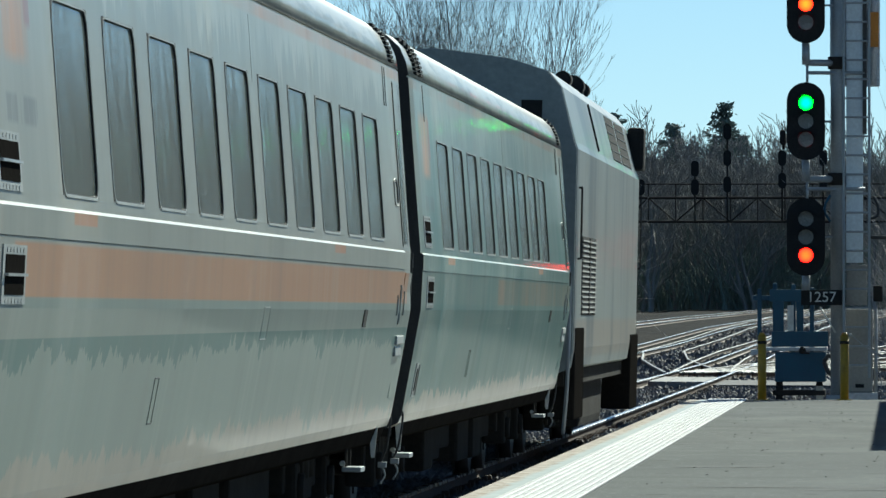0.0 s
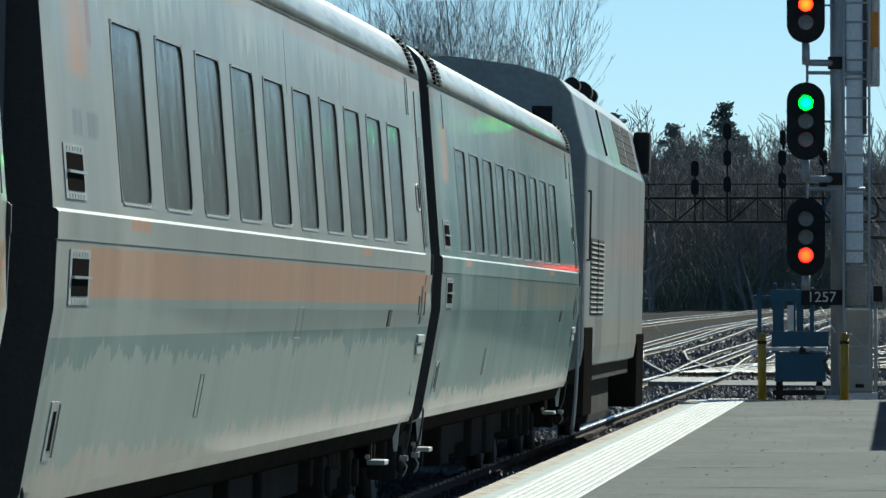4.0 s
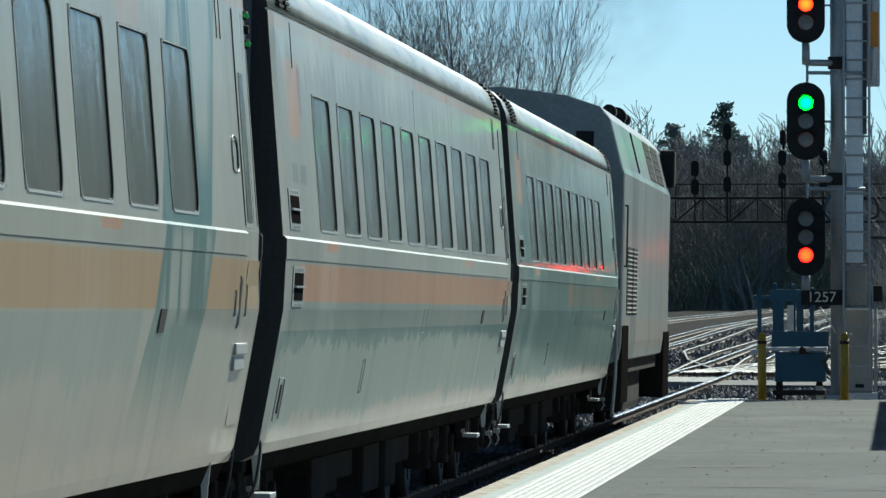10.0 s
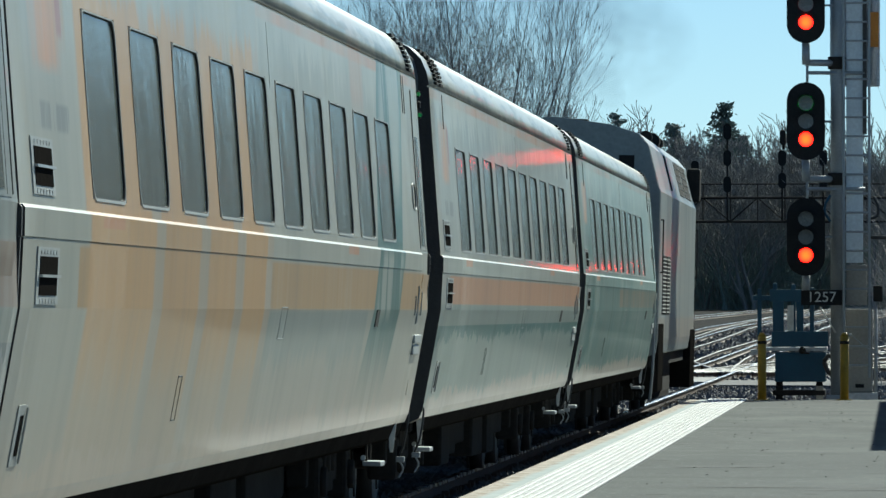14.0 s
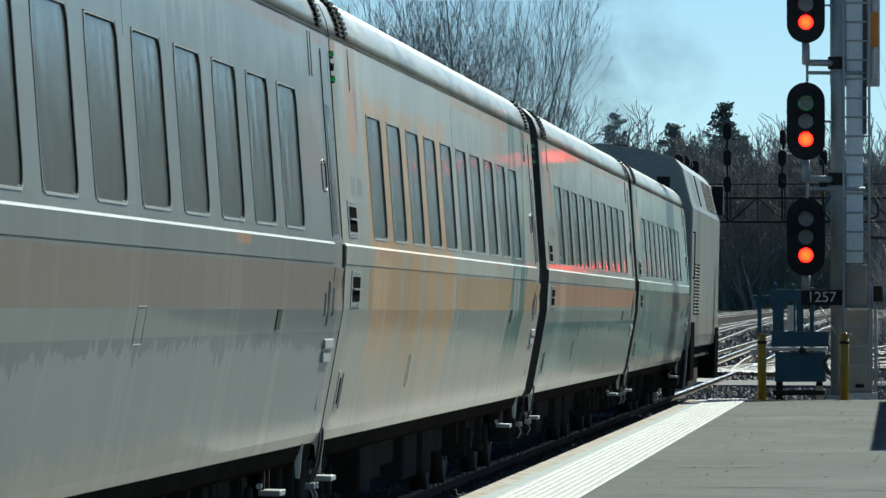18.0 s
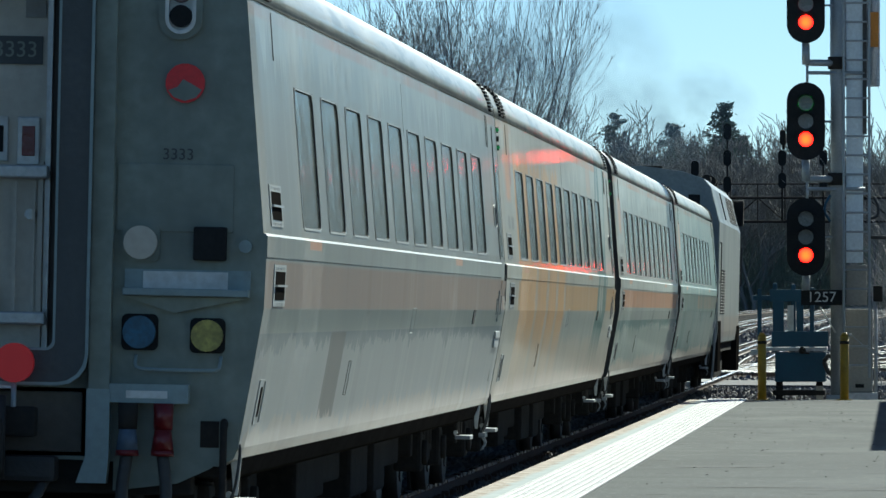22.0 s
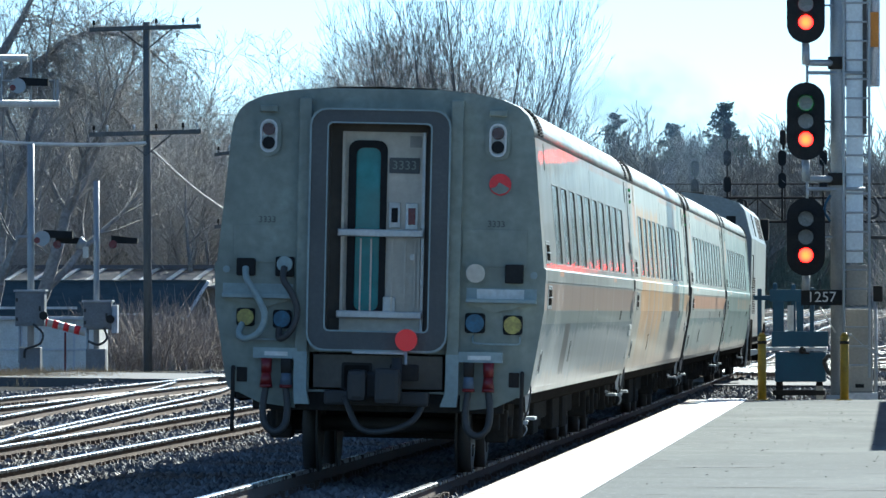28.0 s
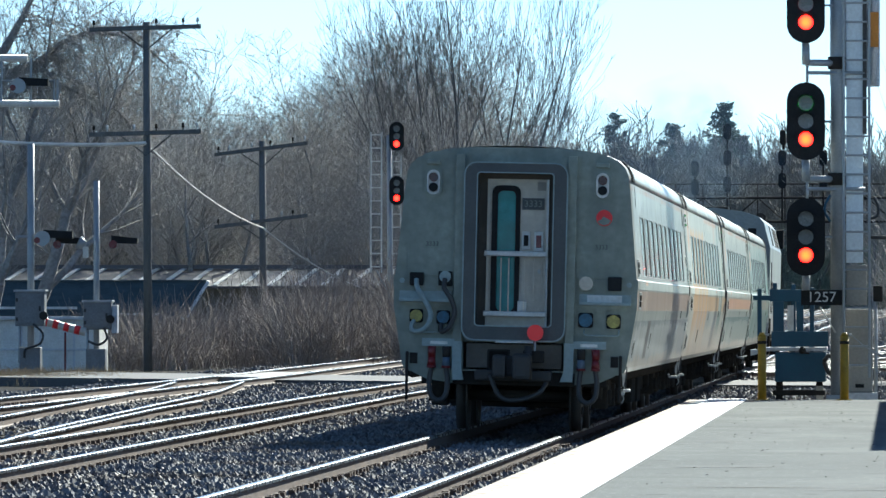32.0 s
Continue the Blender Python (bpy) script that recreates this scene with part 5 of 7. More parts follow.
CONSIST = ((COACH_D, 0.0), (COACH_C, 25.96), (COACH_B, 54.02), (COACH_A, 80.80), (LOCO, 108.0))

# ---- lineside: signals, lift, gantry, crossing equipment, poles ----
M_LENS = surface("unlit_signal_lens", (0.16, 0.17, 0.165), 0.25, 0, 4, 30, 0.15)
GLOW_RED = signal_glow("red_signal_light", (1.0, 0.002, 0.0012), (1.0, 0.019, 0.001), 11.0, 0.118)
GLOW_AMBER = signal_glow("amber_signal_light", (1.0, 0.008, 0.0004), (1.0, 0.042, 0.001), 9.0, 0.118)
GLOW_GREEN = signal_glow("green_signal_light", (0.001, 1.0, 0.004), (0.06, 1.0, 0.035), 24.0, 0.118)
GLOW_FAR_RED = signal_glow("deep_red_signal_light", (1.0, 0.002, 0.001), (1.0, 0.008, 0.003), 9.0, 0.11)
VANES = []
M_BOXGREY = surface("weathered_grey_box", (0.2, 0.21, 0.215), 0.6, 0.1, 2, 20, 0.25, (0.1, 0.1, 0.1))


def vane(parent, x, z, lit, y, r=0.118, on=True):
    """A lens on a turning disc: one side lit, the other dark."""
    bm = bmesh.new()
    tube(bm, (0, -0.006, 0), (0, 0.0, 0), r * 0.94, n=20, slot=0)
    tube(bm, (0, 0.0005, 0), (0, 0.0065, 0), r, n=20, slot=1)
    # rim that shuts off the lit face when it is turned away
    tube(bm, (0, -0.011, 0), (0, 0.0005, 0), r * 1.02, n=20, caps=False, slot=2)
    ob = part("signal_lens", bm, [lit, M_LENS, M_BLACK], parent, m=pose(x, y, z, 0, 0, 0 if on else 180))
    return ob


def head(parent, x, z, y, lit=None, lights=("g", "a", "r"), scale=1.0, ht=0.62, wd=0.305, pitch=0.29, red=None):
    """An oval black three-light signal head."""
    w, h = wd * scale, ht * scale
    bm = bmesh.new()
    prism(bm, rounded(x - w, x + w, z - h, z + h, w * 0.98, 8), y, y + 0.04)
    box(bm, (x - 0.16 * scale, y + 0.04, z - 0.45 * scale), (x + 0.16 * scale, y + 0.32, z + 0.45 * scale), bevel=0.03)
    ob = part("signal_head", bm, M_BLACK, parent, "oval black three-light signal head")
    bulbs = {}
    for k, name in enumerate(lights):
        zz = z + (1 - k) * pitch * scale
        r = 0.122 * scale
        # hood over each lens
        bm = bmesh.new()
        n = 12
        for a in range(n):
            t0, t1 = radians(10 + 160 * a / n), radians(10 + 160 * (a + 1) / n)
            q = [(x + (r + 0.012) * math.cos(t), yy, zz + (r + 0.012) * math.sin(t)) for t, yy in ((t0, y), (t1, y), (t1, y - 0.2 * scale), (t0, y - 0.2 * scale))]
            bm.faces.new([bm.verts.new(p) for p in q])
        part("lens_hood", bm, M_BLACK, ob)
        mat = {"g": GLOW_GREEN, "a": GLOW_AMBER, "r": red or GLOW_RED}[name]
        if lit is not None and name in lit:
            bulbs[name] = vane(ob, x, zz, mat, y - 0.012, r, lit[name])
        else:
            part("signal_lens", T((x, y - 0.012, zz), (x, y - 0.002, zz), r, n=20), M_LENS, ob)
    return bulbs


def ladder(parent, x0, x1, y, z0, z1, step=0.3, r=0.022, mat=None):
    bm = bmesh.new()
    for x in (x0, x1):
        tube(bm, (x, y, z0), (x, y, z1), r, n=6)
    lad = part("ladder", bm, mat or M_ALU, parent)
    z = z0 + 0.2
    while z < z1:
        part("rung", T((x0, y, z), (x1, y, z), r * 0.8, n=6), mat or M_ALU, lad)
        z += step


def home_signal():
    y = 127.0
    ob = thing("railway_signal", "tall grey signal mast with three oval black heads", "railway signal")
    part("foundation", B((-1.45, y - 0.35, -0.4), (-0.35, y + 0.5, 0.12), 0.03), M_ALUPAINT, ob)
    part("mast", T((-0.95, y, 0.1), (-0.95, y, 11.0), 0.10, n=14), M_ALU, ob)
    part("mast_base", B((-1.12, y - 0.17, 0.1), (-0.78, y + 0.17, 0.22), 0.02), M_ALU, ob)
    for z, q in ((6.46, 0), (4.6, 1), (2.75, 2)):
        lit = ({"a": True, "r": False}, {"g": True, "r": False}, {"r": True})[q]
        bulbs = head(ob, -1.44, z + (0.01 if q == 0 else 0), y - 0.42, lit)
        VANES.append(bulbs)
        # bracket arm, socket and conduit below each head
        if q == 2:
            part("socket", T((-1.44, y - 0.22, 1.9), (-1.44, y - 0.22, z - 0.6), 0.065), M_ALU, ob)
            part("tie_bar", T((-1.16, y - 0.2, z), (-0.95, y, z), 0.018), M_ALU, ob)
            continue
        arm = part("bracket_arm", T((-1.45, y - 0.2, z - 0.92), (-0.95, y - 0.05, z - 0.92), 0.055), M_ALU, ob)
        part("socket", T((-1.44, y - 0.22, z - 0.95), (-1.44, y - 0.22, z - 0.6), 0.065), M_ALU, arm)
        part("collar", T((-0.95, y, z - 1.02), (-0.95, y, z - 0.82), 0.145), M_FRAME, arm)
        part("stay", T((-1.42, y - 0.2, z - 1.08), (-0.5, y + 0.05, z - 1.08), 0.03), M_ALU, ob)
        part("pipe", T((-1.42, y - 0.2, z - 1.3), (-1.42, y - 0.2, z - 0.95), 0.022), M_ALU, ob)
        part("tie_bar", T((-1.16, y - 0.2, z), (-0.95, y, z), 0.018), M_ALU, ob)
    bm = bmesh.new()
    box(bm, (-1.86, y - 0.35, 4.22), (-1.76, y - 0.15, 4.46), bevel=0.03)
    tube(bm, (-1.80, y - 0.25, 4.15), (-1.80, y - 0.25, 4.24), 0.02)
    part("relay_box", bm, M_BLACK, ob)
    ladder(ob, -0.835, -0.43, y - 0.28, 0.5, 8.3, 0.305)
    # flat service duct behind the ladder, cabinets at the foot
    part("service_duct", B((-0.80, y + 0.05, 2.34), (-0.53, y + 0.2, 10.6), 0.01), surface("pale_blue_white_paint", (0.78, 0.84, 0.86), 0.5, 0, 1.2, 20, 0.1, (0.5, 0.53, 0.54)), ob, "pale blue-grey flat service duct")
    part("duct_edge", B((-0.535, y + 0.02, 4.4), (-0.47, y + 0.05, 8.4)), M_RUBBER, ob)
    part("switch_cabinet", B((-0.80, y + 0.0, 1.66), (-0.47, y + 0.26, 2.31), 0.015), M_BROWNBOX, ob, "tan switch cabinet on the mast")
    part("upper_case", B((-1.06, y + 0.25, 5.18), (-0.26, y + 0.7, 9.6), 0.02), M_ALUPAINT, ob)
    part("orange_plate", B((-0.44, y + 0.1, 5.80), (-0.28, y + 0.13, 6.36), 0.005), surface("orange_plate_paint", (0.6, 0.22, 0.02), 0.5), ob, "orange plate")
    part("plate_post", T((-0.36, y + 0.2, 5.2), (-0.36, y + 0.2, 8.4), 0.05), M_ALUPAINT, ob)
    # number board
    part("board", B((-1.52, y - 0.16, 1.66), (-0.86, y - 0.14, 1.905), 0.006), M_BLACK, ob, "black board with white numbers")
    lettering("number", "1257", 0.235, pose(-1.19, y - 0.163, 1.785, 90), M_WHITE, ob)
    part("board_stay", T((-1.22, y - 0.1, 1.64), (-0.97, y - 0.1, 1.22), 0.012), M_WHITE, ob)
    part("conduit", hose(bmesh.new(), [(-1.05, y - 0.1, 3.0), (-1.14, y - 0.12, 3.15), (-1.12, y - 0.12, 3.3), (-1.05, y - 0.1, 3.42)], 0.022), M_BLUE, ob)
    part("conduit", hose(bmesh.new(), [(-0.42, y, 3.05), (-0.30, y, 3.1), (-0.29, y, 3.25), (-0.36, y, 3.4)], 0.025), M_RUBBER, ob)
    part("lamp_arm", T((-0.42, y, 2.75), (0.2, y, 2.73), 0.03), M_RUBBER, ob)
    return ob


home_signal()


def cabinet():
    ob = thing("equipment_cabinet", "tall tan trackside equipment cabinet", "cabinet")
    part("body", B((-0.82, 128.0, 0.25), (-0.38, 128.6, 1.60), 0.02), M_BROWNBOX, ob)
    part("base", B((-0.9, 127.9, -0.4), (-0.3, 128.7, 0.249)), M_ALUPAINT, ob)
    part("vent", B((-0.66, 127.985, 0.33), (-0.52, 127.999, 0.39)), M_BLACK, ob)
    part("side_box", B((-0.37, 128.05, 1.72), (-0.22, 128.3, 1.98), 0.02), M_BLACK, ob)
    part("pipe", T((-0.33, 128.1, -0.3), (-0.33, 128.1, 1.75), 0.03), M_ALU, ob)


cabinet()


def bollard(x):
    ob = thing("bollard", "chipped yellow steel bollard at the platform end", "bollard", pose(x, 124.2, 0.17), "yellow bollards")
    bm = bmesh.new()
    tube(bm, (0, 0, 0), (0, 0, 1.0), 0.068, n=14)
    tube(bm, (0, 0, 1.0), (0, 0, 1.06), 0.068, 0.03, n=14)
    part("post", bm, M_YELLOW, ob, smooth=False)
    part("hook", T((0.06, 0, 1.02), (0.11, 0, 1.03), 0.018), M_EDGE, ob)
    part("band", T((0, 0, 0.88), (0, 0, 0.93), 0.073, n=14), M_FRAME, ob)
    part("flange", T((0, 0, 0), (0, 0, 0.015), 0.12, n=14), M_YELLOW, ob)


bollard(-2.1)
bollard(-0.81)


def chain():
    bm = bmesh.new()
    pts = []
    for k in range(23):
        u = k / 22
        pts.append(Vector((-0.70 + u * 0.75, 124.2 + u * 0.5, 1.19 - 0.33 * math.sin(math.pi * 0.5 * u) - 0.05 * math.sin(math.pi * u))))
    for a, b in zip(pts, pts[1:]):
        tube(bm, a, b, 0.011, n=5)
    solid("chain", bm, M_ALU, "sagging steel chain hooked on a bollard", "chain")


chain()


def wheelchair_lift():
    y = 128.5
    ob = thing("wheelchair_lift", "blue wheeled passenger lift parked behind the bollards", "wheelchair lift", pose(0, 0.0, 0))
    part("platform_tray", B((-2.12, y, 0.92), (-1.12, y + 1.3, 0.98), 0.01), M_ALUPAINT, ob)
    part("tray_panel", B((-2.02, y + 0.02, 0.985), (-1.10, y + 0.06, 1.24), 0.01), M_BLUE, ob)
    part("lower_skirt", B((-1.96, y + 0.03, 0.42), (-1.14, y + 1.2, 0.90), 0.02), M_BLUE, ob)
    for x, z in ((-2.25, 1.93), (-2.0, 2.02), (-1.70, 2.0), (-1.40, 1.95)):
        part("upright", B((x, y + 0.1, 0.9), (x + 0.07, y + 0.17, z), 0.008), M_BLUE, ob)
    part("top_bar", B((-2.32, y + 0.11, 1.74), (-1.95, y + 0.16, 1.82), 0.008), M_BLUE, ob)
    part("top_panel", B((-2.05, y + 0.06, 1.72), (-1.42, y + 0.1, 1.92), 0.008), M_BLUE, ob)
    part("mast_panel", B((-2.0, y + 0.06, 1.24), (-1.82, y + 0.1, 1.72), 0.008), M_BLUE, ob)
    part("mast_panel", B((-1.62, y + 0.06, 1.24), (-1.5, y + 0.1, 1.72), 0.008), M_BLUE, ob)
    part("control_plate", B((-1.76, y - 0.01, 1.25), (-1.66, y + 0.02, 1.66), 0.004), M_WHITE, ob)
    part("winch", T((-1.52, y - 0.08, 0.93), (-1.52, y + 0.0, 0.93), 0.06), M_FRAME, ob)
    part("crank", hose(bmesh.new(), [(-1.52, y - 0.1, 0.93), (-1.52, y - 0.16, 0.9), (-1.40, y - 0.16, 0.88)], 0.014), M_FRAME, ob)
    bm = bmesh.new()
    prism(bm, [(-2.36, 0.84), (-2.06, 0.92), (-2.06, 0.96), (-2.36, 0.94)], y + 0.1, y + 1.1)
    part("ramp_flap", bm, M_ALUPAINT, ob)
    for x in (-1.93, -1.28):
        part("castor", T((x, y + 0.3, 0.02), (x + 0.07, y + 0.3, 0.02), 0.16, n=16), M_RUBBER, ob)
        part("castor_cover", B((x - 0.02, y + 0.08, -0.02), (x + 0.1, y + 0.11, 0.35), 0.015), M_DOORCREAM if x > -1.5 else M_FRAME, ob)
        part("castor_fork", B((x - 0.02, y + 0.2, 0.0), (x + 0.09, y + 0.4, 0.44), 0.01), M_FRAME, ob)
    bm = bmesh.new()
    box(bm, (-2.0, y + 0.05, 0.2), (-1.15, y + 1.2, 0.28), bevel=0.01)
    part("chassis", bm, M_FRAME, ob)
    part("hand_wheel", hose(bmesh.new(), [(-1.17, y - 0.1, 0.75), (-1.08, y - 0.1, 0.85), (-1.0, y - 0.1, 0.72), (-1.08, y - 0.1, 0.55), (-1.17, y - 0.1, 0.75)], 0.035), M_RUBBER, ob)
    bm = bmesh.new()
    box(bm, (-2.3, y - 0.2, -0.34), (-0.9, y + 1.5, -0.14))
    solid("lift_pad", bm, M_ALUPAINT, "concrete pad under the lift", "concrete pad", kind="structure")


wheelchair_lift()


def side_mast():
    """The crossing mast on the platform side; its shade falls on the train."""
    ob = thing("crossing_signal_mast", "galvanised crossing mast beyond the platform end", "crossing signal", pose(0.35, 158.0, -0.34))
    part("mast", T((0, 0, 0), (0, 0, 10.2), 0.16, 0.13, 12), M_ALU, ob)
    part("ladder", B((0.22, -0.05, 1.0), (0.62, 0.0, 10.0)), M_ALU, ob)
    part("foot", B((-0.4, -0.4, 0), (0.4, 0.4, 0.7), 0.04), M_ALUPAINT, ob)
    part("case", B((0.2, -0.3, 1.5), (0.7, 0.3, 2.6), 0.03), M_ALU, ob)


side_mast()


def canopy():
    """Unseen canopy added beside the camera's view; its shade lies on the platform."""
    ob = thing("platform_canopy", "unseen flat canopy on posts, added to shade the platform", "canopy")
    part("roof", B((1.24, 83.5, 3.1), (5.2, 126.7, 3.26), 0.02), M_ALUPAINT, ob)
    for y in (86, 96, 106, 116, 124):
        part("post", B((3.1, y, 0.17), (3.3, y + 0.2, 3.1), 0.01), M_ALUPAINT, ob)


canopy()


def parked_car():
    ob = thing("parked_car", "dark blue car parked beyond the platform", "car", pose(0.25, 150, -0.34))
    blue = surface("blue_car_paint", (0.03, 0.09, 0.2), 0.2, 0.3, 1, 20, 0.1, bump=0.0, coat=0.6)
    bm = bmesh.new()
    prism(bm, [(0, 0.25), (4.4, 0.25), (4.4, 0.7), (4.2, 0.95), (3.5, 1.0), (2.8, 1.45), (1.2, 1.48), (0.5, 1.0), (0.05, 0.92)], -0.05, 1.7, axis="x")
    bmesh.ops.bevel(bm, geom=bm.edges[:], offset=0.05, segments=2, affect="EDGES")
    part("body", bm, blue, ob)
    part("rear_window", B((0.15, 0.68, 1.05), (1.5, 0.75, 1.38), 0.01), M_GLASS, ob, m=pose(0, 0.05, 0, -30))
    for y in (0.8, 3.6):
        for x in (-0.06, 1.5):
            w = part("wheel", T((x, y, 0.31), (x + 0.2, y, 0.31), 0.31, n=18), M_RUBBER, ob)
            part("rim", T((x - 0.004, y, 0.31), (x + 0.204, y, 0.31), 0.18, n=14), M_ALU, w)


parked_car()


def gantry():
    y = 600.0
    g0 = rise(y) - 0.34
    ob = thing("signal_gantry", "dark lattice signal gantry over the distant tracks", "signal gantry")
    segs = []
    x0, x1, za, zb = -27.0, 4.0, 8.4, 10.2
    for q in (-0.5, 0.5):
        segs += [(x0, y + q, za, x1, y + q, za, 0.09, 0.09), (x0, y + q, zb, x1, y + q, zb, 0.09, 0.09), (x0, y + q, 11.25, x1, y + q, 11.25, 0.04, 0.04)]
        n = 15
        for k in range(n):
            a, b = x0 + (x1 - x0) * k / n, x0 + (x1 - x0) * (k + 1) / n
            segs += [(a, y + q, za, b, y + q, zb, 0.045, 0.045) if k % 2 else (a, y + q, zb, b, y + q, za, 0.045, 0.045), (a, y + q, za, a, y + q, 11.25, 0.035, 0.035)]
    ob2 = new("truss", sticks("truss", segs, M_FRAME, 4))
    ob2.parent = ob
    for x in (x0, x1):
        for q in (-0.5, 0.5):
            part("leg", B((x - 0.15, y + q - 0.15, g0), (x + 0.15, y + q + 0.15, 11.3)), M_FRAME, ob)
    for x, tops in ((-19.3, (11.0,)), (-15.2, (11.0, 12.4)), (-12.75, (11.2, 13.2, 15.2)), (-8.6, (11.5, 13.2)), (-5.5, (11.3, 13.2))):
        part("signal_post", T((x, y - 0.6, 8.4), (x, y - 0.6, max(tops) + 0.6), 0.07, n=6), M_FRAME, ob)
        for z in tops:
            bm = bmesh.new()
            prism(bm, rounded(x - 0.30, x + 0.30, z - 0.6, z + 0.6, 0.28, 4), y - 0.95, y - 0.65)
            part("signal_head", bm, M_BLACK, ob)
    bm = bmesh.new()
    box(bm, (x0, y - 0.5, za - 0.08), (x1, y + 0.5, za - 0.02))
    part("walkway", bm, M_FRAME, ob)


gantry()


def gear_box(ob, x0, x1, y, z0, z1):
    """Lid, hinged cover, latches and conduit on a gate mechanism box."""
    part("lid", B((x0 - 0.04, y - 0.05, z1 - 0.02), (x1 + 0.04, y + 0.62, z1 + 0.04), 0.015), M_ALU, ob)
    cover = part("cover", B((x0 + 0.06, y - 0.03, z0 + 0.08), (x1 - 0.06, y - 0.002, z1 - 0.1), 0.01), M_BOXGREY, ob)
    part("latch", B((x1 - 0.16, y - 0.06, (z0 + z1) / 2 - 0.07), (x1 - 0.1, y - 0.031, (z0 + z1) / 2 + 0.07), 0.005), M_STEEL, cover)
    for z in (z0 + 0.2, z1 - 0.25):
        part("hinge", B((x0 + 0.02, y - 0.05, z - 0.05), (x0 + 0.09, y - 0.031, z + 0.05), 0.004), M_STEEL, cover)
    part("shaft_boss", T((x1 - 0.02, y - 0.12, z0 + 0.3), (x1 - 0.02, y - 0.003, z0 + 0.3), 0.12, 0.12, 14), M_FRAME, ob)
    part("conduit", T((x0 + 0.12, y + 0.1, 0.1), (x0 + 0.12, y + 0.1, z0 + 0.02), 0.04, n=8), M_ALU, ob)


def crossing_cantilever():
    y, x = 225.0, -24.66
    ob = thing("crossing_signal_mast", "galvanised level crossing mast with cantilever walkway", "crossing signal")
    part("mast", T((x, y, -0.34), (x, y, 6.35), 0.10, n=12), M_ALU, ob)
    part("tower", T((-27.6, y, -0.34), (-27.6, y, 9.2), 0.16, n=12), M_ALU, ob)
    part("base_box", B((x - 0.42, y - 0.3, 1.15), (x + 0.42, y + 0.3, 2.15), 0.03), M_BOXGREY, ob, "galvanised gate mechanism box")
    part("foot", B((x - 0.3, y - 0.3, -0.34), (x + 0.3, y + 0.3, 0.55), 0.03), M_BOXGREY, ob)
    gear_box(ob, x - 0.42, x + 0.42, y - 0.3, 1.15, 2.15)
    part("cable", hose(bmesh.new(), [(x + 0.1, y - 0.35, 1.2), (x + 0.38, y - 0.4, 0.95), (x + 0.3, y - 0.4, 0.65), (x - 0.1, y - 0.38, 0.5), (x - 0.15, y - 0.35, 0.25)], 0.035), M_RUBBER, ob)
    for z in (8.8, 7.5):
        part("walkway_rail", T((-31, y, z + 0.03), (-23.85 if z < 8 else -24.75, y, z), 0.10, n=8), M_WHITE, ob)
    for xx in (-25.5, -24.66, -24.0, -23.9):
        part("strut", T((xx, y, 7.5), (xx, y, 8.2 if xx > -24.5 else 8.8), 0.035, n=6), M_ALU, ob)
    part("walkway_bar", T((-31, y, 8.15), (-24.0, y, 8.15), 0.04, n=6), M_ALU, ob)
    for q, z, xx in ((0, 8.0, -25.0), (1, 3.65, -24.3)):
        bm = bmesh.new()
        tube(bm, (xx, y - 0.3, z), (xx, y - 0.1, z), 0.22, n=14)
        box(bm, (xx - 0.12, y - 0.1, z - 0.15), (xx + 0.12, y + 0.15, z + 0.15), bevel=0.02)
        u = part("flasher", bm, M_ALU, ob)
        bm = bmesh.new()
        prism(bm, [(xx + 0.02, z + 0.02), (xx + 0.85, z + 0.0), (xx + 0.85, z + 0.2), (xx + 0.02, z + 0.25)], y - 0.25, y + 0.1)
        part("flasher_hood", bm, M_BLACK, u)
        part("flasher_lens", T((xx - 0.15, y - 0.31, z - 0.05), (xx - 0.15, y - 0.3, z - 0.05), 0.09, n=10), M_DULLRED, u)
    part("cross_arm", T((x - 0.4, y, 3.7), (x + 0.9, y, 3.72), 0.04, n=6), M_ALU, ob)


crossing_cantilever()


